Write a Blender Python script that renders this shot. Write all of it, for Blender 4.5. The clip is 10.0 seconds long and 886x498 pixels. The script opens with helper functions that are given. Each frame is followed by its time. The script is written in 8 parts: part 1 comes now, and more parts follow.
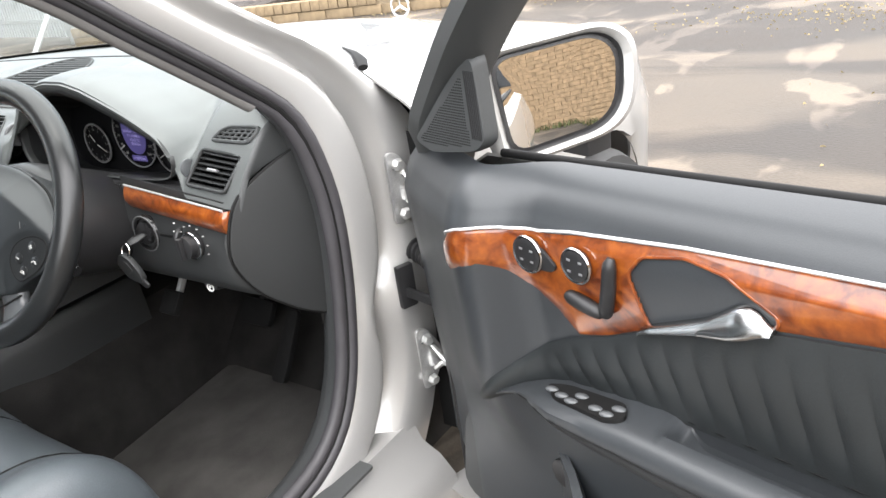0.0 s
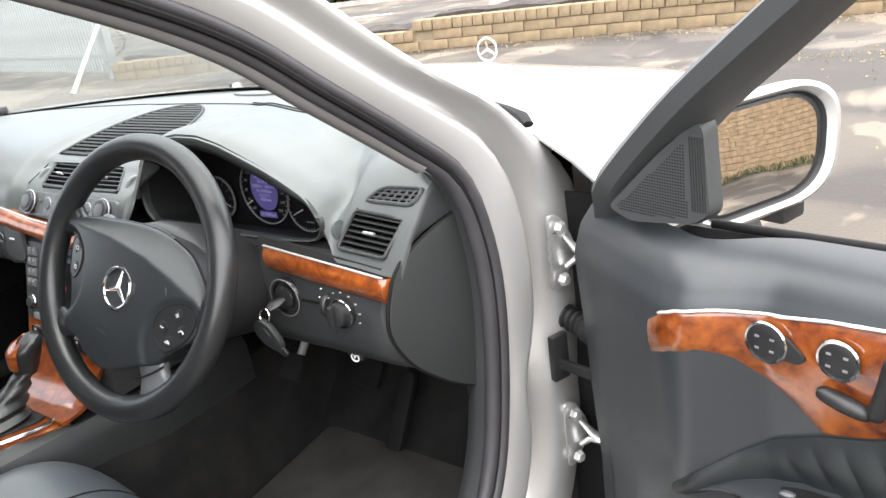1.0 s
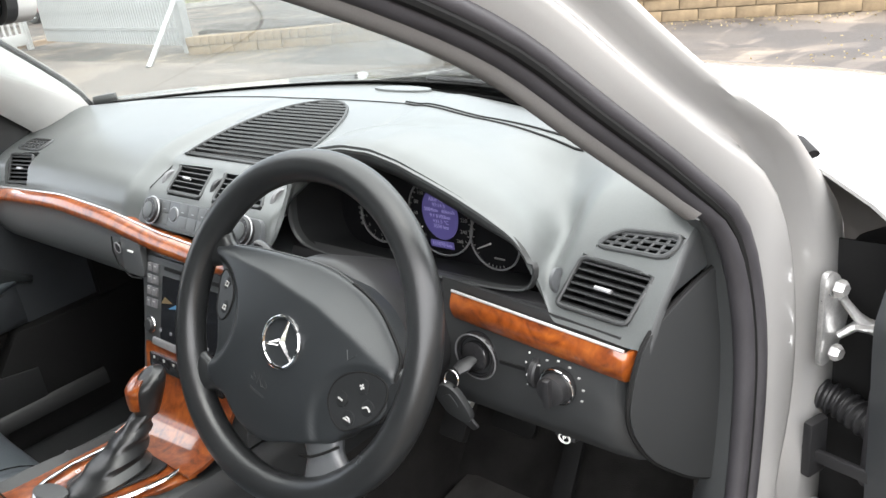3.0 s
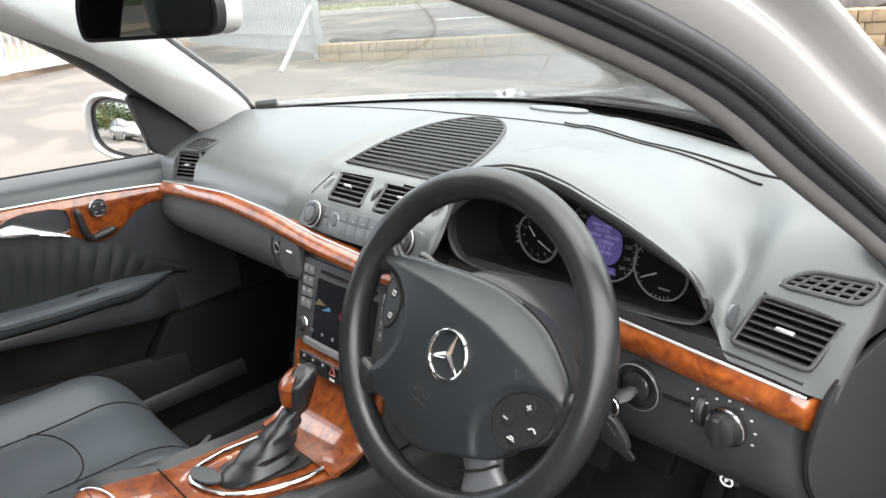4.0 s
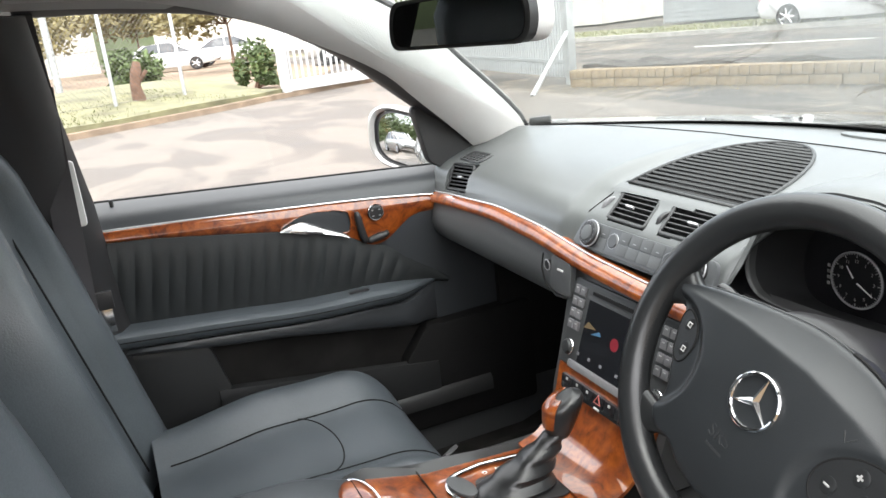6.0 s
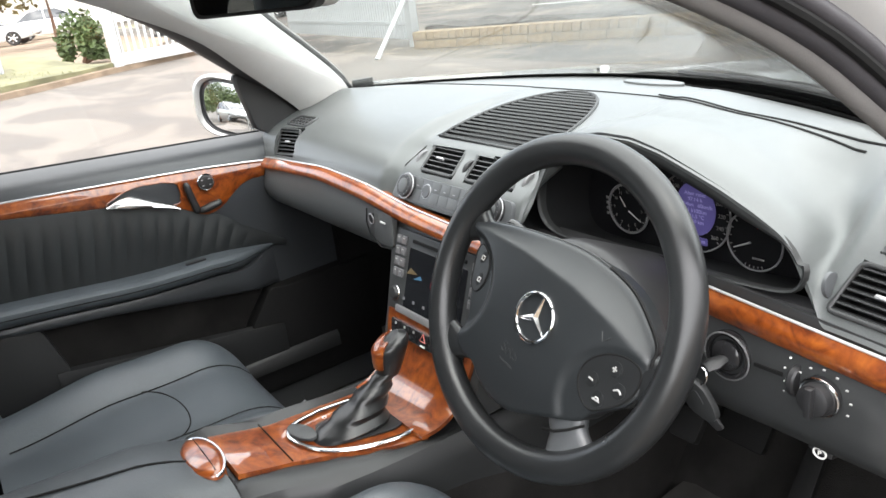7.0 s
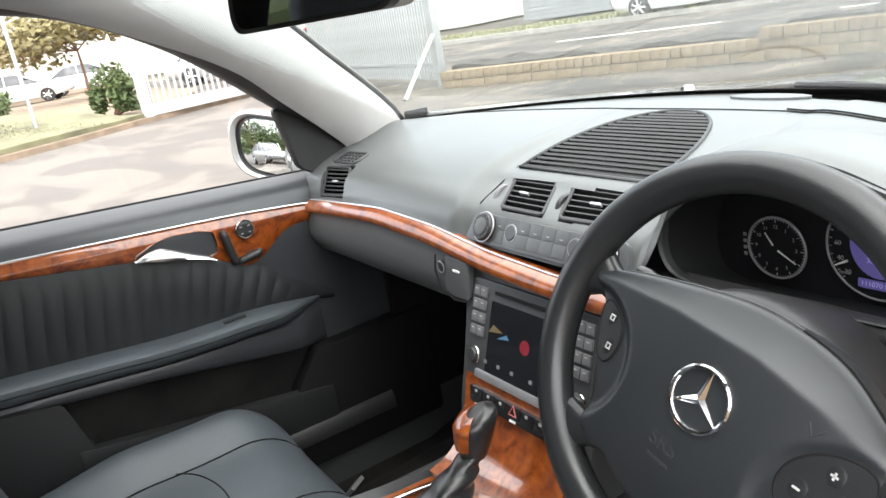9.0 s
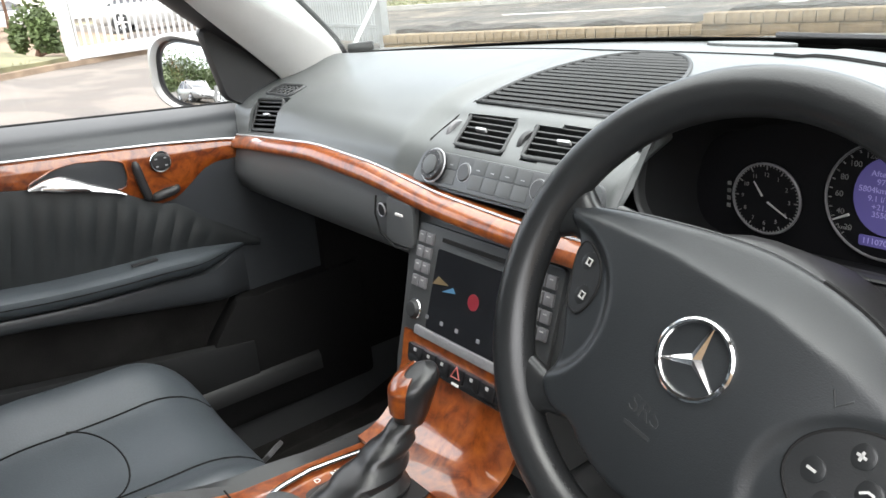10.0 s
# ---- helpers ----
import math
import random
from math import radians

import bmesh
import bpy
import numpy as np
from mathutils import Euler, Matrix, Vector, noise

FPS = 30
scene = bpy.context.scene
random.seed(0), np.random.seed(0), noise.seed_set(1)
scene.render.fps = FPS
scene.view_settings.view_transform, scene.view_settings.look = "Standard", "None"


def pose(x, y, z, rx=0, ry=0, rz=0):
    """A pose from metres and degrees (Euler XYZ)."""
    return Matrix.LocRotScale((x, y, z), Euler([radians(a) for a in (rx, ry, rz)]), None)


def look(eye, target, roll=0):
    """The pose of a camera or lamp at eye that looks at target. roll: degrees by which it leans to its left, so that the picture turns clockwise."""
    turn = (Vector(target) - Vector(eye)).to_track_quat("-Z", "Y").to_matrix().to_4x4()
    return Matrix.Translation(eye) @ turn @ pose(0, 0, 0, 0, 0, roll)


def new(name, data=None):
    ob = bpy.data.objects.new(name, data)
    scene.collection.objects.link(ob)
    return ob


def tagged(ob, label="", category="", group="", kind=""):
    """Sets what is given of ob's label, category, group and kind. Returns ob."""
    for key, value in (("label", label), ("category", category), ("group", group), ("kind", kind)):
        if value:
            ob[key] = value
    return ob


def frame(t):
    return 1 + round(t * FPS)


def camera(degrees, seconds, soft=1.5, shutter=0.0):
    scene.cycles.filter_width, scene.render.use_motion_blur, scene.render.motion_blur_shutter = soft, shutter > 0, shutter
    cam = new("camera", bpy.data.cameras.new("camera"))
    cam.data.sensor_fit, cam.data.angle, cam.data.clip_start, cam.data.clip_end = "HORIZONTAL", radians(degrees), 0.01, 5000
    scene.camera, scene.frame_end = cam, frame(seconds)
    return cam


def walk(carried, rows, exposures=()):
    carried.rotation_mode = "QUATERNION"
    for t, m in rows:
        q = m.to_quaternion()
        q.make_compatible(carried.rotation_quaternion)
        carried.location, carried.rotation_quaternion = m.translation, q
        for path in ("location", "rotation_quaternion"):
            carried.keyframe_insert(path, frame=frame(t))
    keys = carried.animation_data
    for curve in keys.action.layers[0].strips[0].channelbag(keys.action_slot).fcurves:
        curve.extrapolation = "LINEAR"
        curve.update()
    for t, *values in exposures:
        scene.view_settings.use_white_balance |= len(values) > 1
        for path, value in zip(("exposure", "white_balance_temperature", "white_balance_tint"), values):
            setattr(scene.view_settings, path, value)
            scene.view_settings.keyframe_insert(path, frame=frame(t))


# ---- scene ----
cam = camera(59.6, 10.0)
PATH = [
    (0, (1.541, -0.463, 1.165), (0.443, 1.0, 0.357), -8.5),
    (0.5, (1.449, -0.474, 1.164), (0.2, 0.883, 0.392), -6.7),
    (1, (1.317, -0.494, 1.204), (0.17, 0.977, 0.48), -8.2),
    (1.5, (1.216, -0.495, 1.198), (0.164, 1.016, 0.417), -5.4),
    (2, (1.125, -0.436, 1.203), (-0.038, 1.005, 0.445), -6.2),
    (2.2, (1.091, -0.421, 1.205), (-0.104, 0.987, 0.437), -6.6),
    (3.3, (0.992, -0.425, 1.229), (-0.294, 0.917, 0.489), -7.4),
    (3.5, (0.981, -0.44, 1.232), (-0.354, 0.852, 0.493), -6.9),
    (4, (0.958, -0.474, 1.24), (-0.487, 0.723, 0.548), -6.0),
    (4.5, (0.93, -0.486, 1.243), (-0.625, 0.601, 0.61), -5.8),
    (5, (0.885, -0.5, 1.236), (-0.808, 0.378, 0.635), -6.1),
    (5.2, (0.875, -0.514, 1.233), (-0.862, 0.274, 0.633), -5.7),
    (6.3, (0.897, -0.507, 1.223), (-0.881, 0.213, 0.653), -6.3),
    (6.5, (0.912, -0.485, 1.224), (-0.814, 0.333, 0.631), -7.2),
    (7, (0.981, -0.491, 1.221), (-0.604, 0.512, 0.527), -7.7),
    (7.5, (1.049, -0.551, 1.226), (-0.488, 0.484, 0.475), -10.8),
    (8, (1.026, -0.531, 1.24), (-0.442, 0.644, 0.558), -10.4),
    (8.5, (0.886, -0.48, 1.217), (-0.74, 0.487, 0.567), -9.4),
    (9, (0.763, -0.448, 1.178), (-0.881, 0.527, 0.59), -9.8),
    (9.5, (0.717, -0.432, 1.13), (-0.856, 0.6, 0.451), -6.8),
    (10, (0.658, -0.405, 1.104), (-0.872, 0.69, 0.426), -5.2),
]
walk(cam, [(t, look(eye, target, roll)) for t, eye, target, roll in PATH], [(0, 3.3, 6600, 10), (10, 3.3, 6600, 10)])

# ---- world and light ----
world = bpy.data.worlds.new("world")
scene.world = world
world.use_nodes = True
wn = world.node_tree.nodes
sky = wn.new("ShaderNodeTexSky")
sky.sky_type = "NISHITA"
sky.sun_disc = False
sky.sun_elevation, sky.sun_rotation = radians(71), radians(103)
sky.air_density, sky.dust_density, sky.ozone_density = 1.0, 1.5, 1.0
haze = wn.new("ShaderNodeHueSaturation")
haze.inputs["Saturation"].default_value = 0.35
world.node_tree.links.new(sky.outputs[0], haze.inputs["Color"])
world.node_tree.links.new(haze.outputs[0], wn["Background"].inputs[0])
wn["Background"].inputs[1].default_value = 0.08
sun = new("sun", bpy.data.lights.new("sun", "SUN"))
sun.data.energy, sun.data.angle, sun.data.color = 1.4, radians(150), (1.0, 0.97, 0.93)
sun.matrix_world = look((2.6, -0.6, 8.0), (0.0, 0.0, 0.0))


# ---- materials ----
def surf(name, base, rough=0.5, metal=0.0, var=0.12, scale=8.0, fine=500.0, bump=0.15, coat=0.0, dark=None, rvar=0.08, depth=0.001):
    m = bpy.data.materials.new(name)
    m.use_nodes = True
    nt = m.node_tree
    b = nt.nodes["Principled BSDF"]
    tc = nt.nodes.new("ShaderNodeTexCoord")
    n1 = nt.nodes.new("ShaderNodeTexNoise")
    n1.inputs["Scale"].default_value, n1.inputs["Detail"].default_value = scale, 6.0
    n2 = nt.nodes.new("ShaderNodeTexNoise")
    n2.inputs["Scale"].default_value, n2.inputs["Detail"].default_value = fine, 3.0
    for n in (n1, n2):
        nt.links.new(tc.outputs["Object"], n.inputs["Vector"])
    ramp = nt.nodes.new("ShaderNodeValToRGB")
    lo = dark or [c * (1 - var) for c in base]
    hi = [min(1, c * (1 + var)) for c in base]
    ramp.color_ramp.elements[0].position, ramp.color_ramp.elements[1].position = 0.3, 0.7
    ramp.color_ramp.elements[0].color, ramp.color_ramp.elements[1].color = (*lo, 1), (*hi, 1)
    nt.links.new(n1.outputs["Fac"], ramp.inputs["Fac"])
    mix = nt.nodes.new("ShaderNodeMix")
    mix.data_type, mix.blend_type = "RGBA", "MULTIPLY"
    mix.inputs["Factor"].default_value = 0.35
    nt.links.new(ramp.outputs["Color"], mix.inputs[6])
    nt.links.new(n2.outputs["Fac"], mix.inputs[7])
    gain = nt.nodes.new("ShaderNodeBrightContrast")
    gain.inputs["Bright"].default_value = 0.0
    nt.links.new(mix.outputs[2], gain.inputs["Color"])
    nt.links.new(gain.outputs["Color"], b.inputs["Base Color"])
    mr = nt.nodes.new("ShaderNodeMapRange")
    mr.inputs["To Min"].default_value, mr.inputs["To Max"].default_value = max(0, rough - rvar), min(1, rough + rvar)
    nt.links.new(n1.outputs["Fac"], mr.inputs["Value"])
    nt.links.new(mr.outputs["Result"], b.inputs["Roughness"])
    b.inputs["Metallic"].default_value = metal
    b.inputs["Coat Weight"].default_value = coat
    b.inputs["Coat Roughness"].default_value = 0.04
    if bump:
        bp = nt.nodes.new("ShaderNodeBump")
        bp.inputs["Strength"].default_value, bp.inputs["Distance"].default_value = bump, depth
        nt.links.new(n2.outputs["Fac"], bp.inputs["Height"])
        nt.links.new(bp.outputs["Normal"], b.inputs["Normal"])
    return m


def plain(name, base, rough=0.3, metal=0.0, emit=0.0):
    m = bpy.data.materials.new(name)
    m.use_nodes = True
    b = m.node_tree.nodes["Principled BSDF"]
    b.inputs["Base Color"].default_value = (*base, 1)
    b.inputs["Roughness"].default_value, b.inputs["Metallic"].default_value = rough, metal
    if emit:
        b.inputs["Emission Color"].default_value = (*base, 1)
        b.inputs["Emission Strength"].default_value = emit
    return m


def glass(name, tint, gloss=0.02, ior=1.45, veil=0.0):
    m = bpy.data.materials.new(name)
    m.use_nodes = True
    nt = m.node_tree
    out = nt.nodes["Material Output"]
    nt.nodes.remove(nt.nodes["Principled BSDF"])
    tr, gl, mx, lw, pw, ad = (nt.nodes.new("ShaderNode" + k) for k in ("BsdfTransparent", "BsdfGlossy", "MixShader", "LayerWeight", "Math", "Math"))
    tr.inputs["Color"].default_value = (*tint, 1)
    gl.inputs["Roughness"].default_value = gloss
    r0 = ((ior - 1) / (ior + 1)) ** 2
    lw.inputs["Blend"].default_value = 0.5
    pw.operation, ad.operation = "POWER", "MULTIPLY_ADD"
    pw.inputs[1].default_value, ad.inputs[1].default_value, ad.inputs[2].default_value = 5.0, 1 - r0, r0
    nt.links.new(lw.outputs["Facing"], pw.inputs[0])
    nt.links.new(pw.outputs[0], ad.inputs[0])
    nt.links.new(ad.outputs[0], mx.inputs[0])
    nt.links.new(tr.outputs[0], mx.inputs[1])
    nt.links.new(gl.outputs[0], mx.inputs[2])
    # pale diffuse share, uneven, that paints veiling reflection and haze on the glass
    if veil:
        df, fm = nt.nodes.new("ShaderNodeBsdfDiffuse"), nt.nodes.new("ShaderNodeMixShader")
        df.inputs["Color"].default_value = (0.75, 0.75, 0.72, 1)
        tc, nz, mr = (nt.nodes.new("ShaderNode" + k) for k in ("TexCoord", "TexNoise", "MapRange"))
        nz.inputs["Scale"].default_value, nz.inputs["Detail"].default_value = 5.0, 5.0
        mr.inputs["To Min"].default_value, mr.inputs["To Max"].default_value = veil * 0.5, veil * 1.5
        nt.links.new(tc.outputs["Object"], nz.inputs["Vector"])
        nt.links.new(nz.outputs["Fac"], mr.inputs["Value"])
        nt.links.new(mr.outputs["Result"], fm.inputs[0])
        nt.links.new(mx.outputs[0], fm.inputs[1])
        nt.links.new(df.outputs[0], fm.inputs[2])
        mx = fm
    nt.links.new(mx.outputs[0], out.inputs["Surface"])
    return m


def burl(name):
    m = bpy.data.materials.new(name)
    m.use_nodes = True
    nt = m.node_tree
    b = nt.nodes["Principled BSDF"]
    tc = nt.nodes.new("ShaderNodeTexCoord")
    big = nt.nodes.new("ShaderNodeTexNoise")
    big.inputs["Scale"].default_value, big.inputs["Detail"].default_value, big.inputs["Distortion"].default_value = 22.0, 8.0, 2.2
    fine = nt.nodes.new("ShaderNodeTexNoise")
    fine.inputs["Scale"].default_value, fine.inputs["Detail"].default_value, fine.inputs["Distortion"].default_value = 90.0, 6.0, 1.0
    for n in (big, fine):
        nt.links.new(tc.outputs["Object"], n.inputs["Vector"])
    add = nt.nodes.new("ShaderNodeMath")
    add.operation = "MULTIPLY_ADD"
    add.inputs[1].default_value, add.inputs[2].default_value = 0.35, -0.17
    nt.links.new(fine.outputs["Fac"], add.inputs[0])
    plus = nt.nodes.new("ShaderNodeMath")
    plus.operation = "ADD"
    nt.links.new(big.outputs["Fac"], plus.inputs[0])
    nt.links.new(add.outputs[0], plus.inputs[1])
    ramp = nt.nodes.new("ShaderNodeValToRGB")
    e = ramp.color_ramp.elements
    e[0].position, e[0].color = 0.3, (0.07, 0.0125, 0.003, 1)
    e[1].position, e[1].color = 0.74, (0.30, 0.084, 0.013, 1)
    mid = e.new(0.5)
    mid.color = (0.19, 0.043, 0.007, 1)
    nt.links.new(plus.outputs[0], ramp.inputs["Fac"])
    nt.links.new(ramp.outputs["Color"], b.inputs["Base Color"])
    b.inputs["Roughness"].default_value = 0.3
    b.inputs["Coat Weight"].default_value, b.inputs["Coat Roughness"].default_value = 1.0, 0.03
    return m


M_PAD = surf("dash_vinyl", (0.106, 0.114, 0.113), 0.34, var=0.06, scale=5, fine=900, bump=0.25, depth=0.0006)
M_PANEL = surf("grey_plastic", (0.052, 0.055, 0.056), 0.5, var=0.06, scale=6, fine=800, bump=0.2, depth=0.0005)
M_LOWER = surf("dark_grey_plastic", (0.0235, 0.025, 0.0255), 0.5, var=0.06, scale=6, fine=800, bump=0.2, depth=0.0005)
M_DARK = surf("black_plastic", (0.018, 0.018, 0.019), 0.45, var=0.15, scale=12, fine=600, bump=0.15, depth=0.0004)
# black parts and gaps; also paints shade on passenger kick panel, door front, pedals
M_VOID = surf("black_parts_and_shade", (0.008, 0.008, 0.008), 0.7, var=0.2, scale=20, fine=300, bump=0.0)
M_LEATHER = surf("black_leather", (0.069, 0.081, 0.090), 0.38, var=0.12, scale=9, fine=420, bump=0.35, depth=0.0008)
M_INSERT = surf("pleated_leather", (0.020, 0.023, 0.024), 0.45, var=0.12, scale=9, fine=420, bump=0.35, depth=0.0008)
M_WHEEL = surf("wheel_leather", (0.015, 0.016, 0.0165), 0.31, var=0.12, scale=14, fine=700, bump=0.3, depth=0.0005)
M_AIRBAG = surf("wheel_pad_vinyl", (0.018, 0.0205, 0.022), 0.38, var=0.08, scale=10, fine=900, bump=0.3, depth=0.0005)
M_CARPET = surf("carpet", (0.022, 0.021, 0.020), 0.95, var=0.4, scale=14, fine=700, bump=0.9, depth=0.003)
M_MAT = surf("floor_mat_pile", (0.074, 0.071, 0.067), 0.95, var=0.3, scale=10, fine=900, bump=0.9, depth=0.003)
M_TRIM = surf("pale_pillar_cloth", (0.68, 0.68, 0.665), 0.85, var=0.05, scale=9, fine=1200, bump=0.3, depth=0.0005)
# the same pale cloth, darkened in colour for the shaded near pillar
M_TRIM_SHADE = surf("shaded_pillar_cloth", (0.165, 0.158, 0.152), 0.9, var=0.05, scale=9, fine=1200, bump=0.3, depth=0.0005)
M_HEAD = surf("headliner_cloth", (0.45, 0.45, 0.44), 0.95, var=0.06, scale=9, fine=1200, bump=0.3, depth=0.0005)
M_RUBBER = surf("door_seal_rubber", (0.038, 0.036, 0.040), 0.55, var=0.15, scale=20, fine=700, bump=0.1, depth=0.0004)
M_PAINT = surf("silver_paint", (0.42, 0.415, 0.403), 0.40, 0.4, var=0.04, scale=2, fine=2500, bump=0.0, coat=1.0, depth=0.0002)
M_CHROME = surf("chrome", (0.80, 0.80, 0.80), 0.12, 1.0, var=0.05, scale=30, fine=400, bump=0.0, rvar=0.05)
M_PULL = surf("satin_chrome", (0.52, 0.52, 0.52), 0.22, 1.0, var=0.05, scale=30, fine=400, bump=0.0, rvar=0.05)
M_BRIGHT = surf("bright_trim", (0.82, 0.82, 0.82), 0.25, 0.55, var=0.04, scale=30, fine=400, bump=0.0, rvar=0.05)
M_STEEL = surf("zinc_steel", (0.72, 0.72, 0.71), 0.30, 0.75, var=0.2, scale=40, fine=400, bump=0.1)
M_SILVER = surf("satin_silver_plastic", (0.45, 0.45, 0.46), 0.35, 0.6, var=0.08, scale=30, fine=500, bump=0.0)
M_WOOD = burl("burl_walnut")
M_GLASS = glass("window_glass", (0.97, 0.98, 0.98))
# last value: strength of the painted reflection haze
M_SHIELD = glass("windshield_glass", (0.95, 0.975, 0.965), 0.03, 1.5, 0.055)
M_PRIVACY = glass("tinted_glass", (0.55, 0.57, 0.56))
M_MIRROR = plain("mirror_glass", (0.85, 0.86, 0.86), 0.01, 1.0)
M_MIRROR_DIM = plain("dimmed_mirror_glass", (0.30, 0.31, 0.31), 0.02, 1.0)
M_DIAL = surf("dial_face", (0.006, 0.006, 0.007), 0.5, var=0.1, fine=300, bump=0.0)
M_LCD = plain("purple_display", (0.062, 0.053, 0.165), 0.35, 0.0, 0.055)
M_LCDINK = plain("display_text", (0.20, 0.18, 0.36), 0.4, 0.0, 0.06)
M_SCREEN = surf("screen_glass", (0.012, 0.013, 0.015), 0.12, var=0.1, fine=100, bump=0.0)
M_INK = plain("white_print", (0.75, 0.75, 0.73), 0.6)
M_DIALINK = plain("dial_print", (0.14, 0.14, 0.136), 0.6)
M_MARK = plain("grey_print", (0.34, 0.34, 0.33), 0.6)
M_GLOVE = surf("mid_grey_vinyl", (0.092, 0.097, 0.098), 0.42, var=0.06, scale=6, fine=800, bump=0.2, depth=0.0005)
for m_ in (M_CARPET, M_MAT):
    m_.node_tree.nodes["Principled BSDF"].inputs["Specular IOR Level"].default_value = 0.15
M_RED = plain("red_mark", (0.6, 0.03, 0.03), 0.5)
M_DOOR = surf("door_vinyl", (0.040, 0.044, 0.048), 0.36, var=0.06, scale=6, fine=800, bump=0.2, depth=0.0005)
M_KEYS = surf("grey_keys", (0.16, 0.16, 0.165), 0.4, var=0.1, scale=20, fine=500, bump=0.1)
# grey lining under the hood, with the recess shade put into its colour
M_LINING = surf("shaded_hood_vinyl", (0.010, 0.0105, 0.011), 0.6, var=0.08, scale=8, fine=900, bump=0.25, depth=0.0005)
# door plastic with the shade of the passenger side put into its colour
M_DOORSHADE = surf("shaded_door_plastic", (0.012, 0.0128, 0.0132), 0.5, var=0.1, scale=8, fine=800, bump=0.2, depth=0.0005)
M_ARM = surf("armrest_leather", (0.050, 0.058, 0.063), 0.40, var=0.10, scale=9, fine=420, bump=0.3, depth=0.0007)
M_SATIN = surf("satin_grey_plastic", (0.085, 0.090, 0.094), 0.30, var=0.08, scale=12, fine=700, bump=0.1, depth=0.0004)
M_GLOSSY = surf("glossy_black_plastic", (0.018, 0.018, 0.019), 0.16, var=0.1, scale=12, fine=500, bump=0.0)
M_BUTTON = surf("button_plastic", (0.06, 0.062, 0.064), 0.4, var=0.1, scale=20, fine=500, bump=0.1)
for dull in (M_VOID, M_LINING, M_DIAL):
    dull.node_tree.nodes["Principled BSDF"].inputs["Specular IOR Level"].default_value = 0.2


# ---- shapes ----
def vec(p):
    return np.array(p, float)


def unit(v):
    v = vec(v)
    return v / max(np.linalg.norm(v), 1e-12)


def crv(pts, n):
    """Smooth curve through points, n samples evenly along it."""
    p = np.array(pts, float)
    e = np.vstack([2 * p[0] - p[1], p, 2 * p[-1] - p[-2]])
    out = []
    for k in range(len(p) - 1):
        a, b, c, d = e[k:k + 4]
        for t in np.linspace(0, 1, 12, endpoint=False):
            out.append(0.5 * (2 * b + (c - a) * t + (2 * a - 5 * b + 4 * c - d) * t * t + (3 * b - a - 3 * c + d) * t ** 3))
    out.append(p[-1])
    out = np.array(out)
    s = np.concatenate([[0], np.cumsum(np.linalg.norm(np.diff(out, axis=0), axis=1))])
    q = np.linspace(0, s[-1], n)
    return np.stack([np.interp(q, s, out[:, k]) for k in range(out.shape[1])], 1)


def sheet(P, th, keep=None):
    """Slab under the grid of points P (rows, columns, 3); keep masks its cells."""
    P = np.array(P, float)
    m, n = P.shape[:2]
    du = np.gradient(P, axis=0)
    dv = np.gradient(P, axis=1)
    N = np.cross(du, dv)
    N /= np.maximum(np.linalg.norm(N, axis=2, keepdims=True), 1e-9)
    V = np.concatenate([P.reshape(-1, 3), (P - N * th).reshape(-1, 3)])
    if keep is None:
        keep = np.ones((m - 1, n - 1), bool)
    F, off = [], m * n
    ok = lambda i, j: 0 <= i < m - 1 and 0 <= j < n - 1 and keep[i, j]
    for i in range(m - 1):
        for j in range(n - 1):
            if not keep[i, j]:
                continue
            a, b, c, d = i * n + j, (i + 1) * n + j, (i + 1) * n + j + 1, i * n + j + 1
            F += [(a, b, c, d), (off + d, off + c, off + b, off + a)]
            for (p, q), o in (((a, d), (i - 1, j)), ((c, b), (i + 1, j)), ((b, a), (i, j - 1)), ((d, c), (i, j + 1))):
                if not ok(*o):
                    F.append((p, q, off + q, off + p))
    return V, F


def tube(pts, r, seg=12, closed=False, up=(0, 0, 1), flat=1.0):
    """Round bar along points; flat squeezes it across the up direction."""
    p = np.array(pts, float)
    k = len(p)
    r = np.broadcast_to(np.array(r, float), (k,))
    t = np.roll(p, -1, 0) - np.roll(p, 1, 0) if closed else np.gradient(p, axis=0)
    V, F, u = [], [], None
    for i in range(k):
        d = unit(t[i])
        if u is None:
            u = np.cross(d, vec(up)) if abs(d @ unit(up)) < 0.98 else np.cross(d, (1, 0.1, 0))
        u = unit(u - d * (u @ d))
        w = np.cross(u, d)
        for a in np.linspace(0, 2 * math.pi, seg, endpoint=False):
            V.append(p[i] + r[i] * (math.cos(a) * u + math.sin(a) * w * flat))
    for i in range(k if closed else k - 1):
        j = (i + 1) % k
        for a in range(seg):
            b = (a + 1) % seg
            F.append((i * seg + a, i * seg + b, j * seg + b, j * seg + a))
    if not closed:
        F += [tuple(range(seg))[::-1], tuple((k - 1) * seg + a for a in range(seg))]
    return np.array(V), F


def prism(poly, o, u, v, d):
    """Polygon in the plane (o, u, v), raised by d along u x v."""
    o, u, v = vec(o), unit(u), unit(v)
    n = np.cross(u, v)
    a = [o + p[0] * u + p[1] * v for p in poly]
    k = len(a)
    V = np.array(a + [q + d * n for q in a])
    F = [tuple(range(k))[::-1], tuple(range(k, 2 * k))] + [(i, (i + 1) % k, k + (i + 1) % k, k + i) for i in range(k)]
    return V, F


def box(c, size, u=(1, 0, 0), v=(0, 1, 0)):
    a, b, h = size[0] / 2, size[1] / 2, size[2]
    n = np.cross(unit(u), unit(v))
    return prism([(-a, -b), (a, -b), (a, b), (-a, b)], vec(c) - n * h / 2, u, v, h)


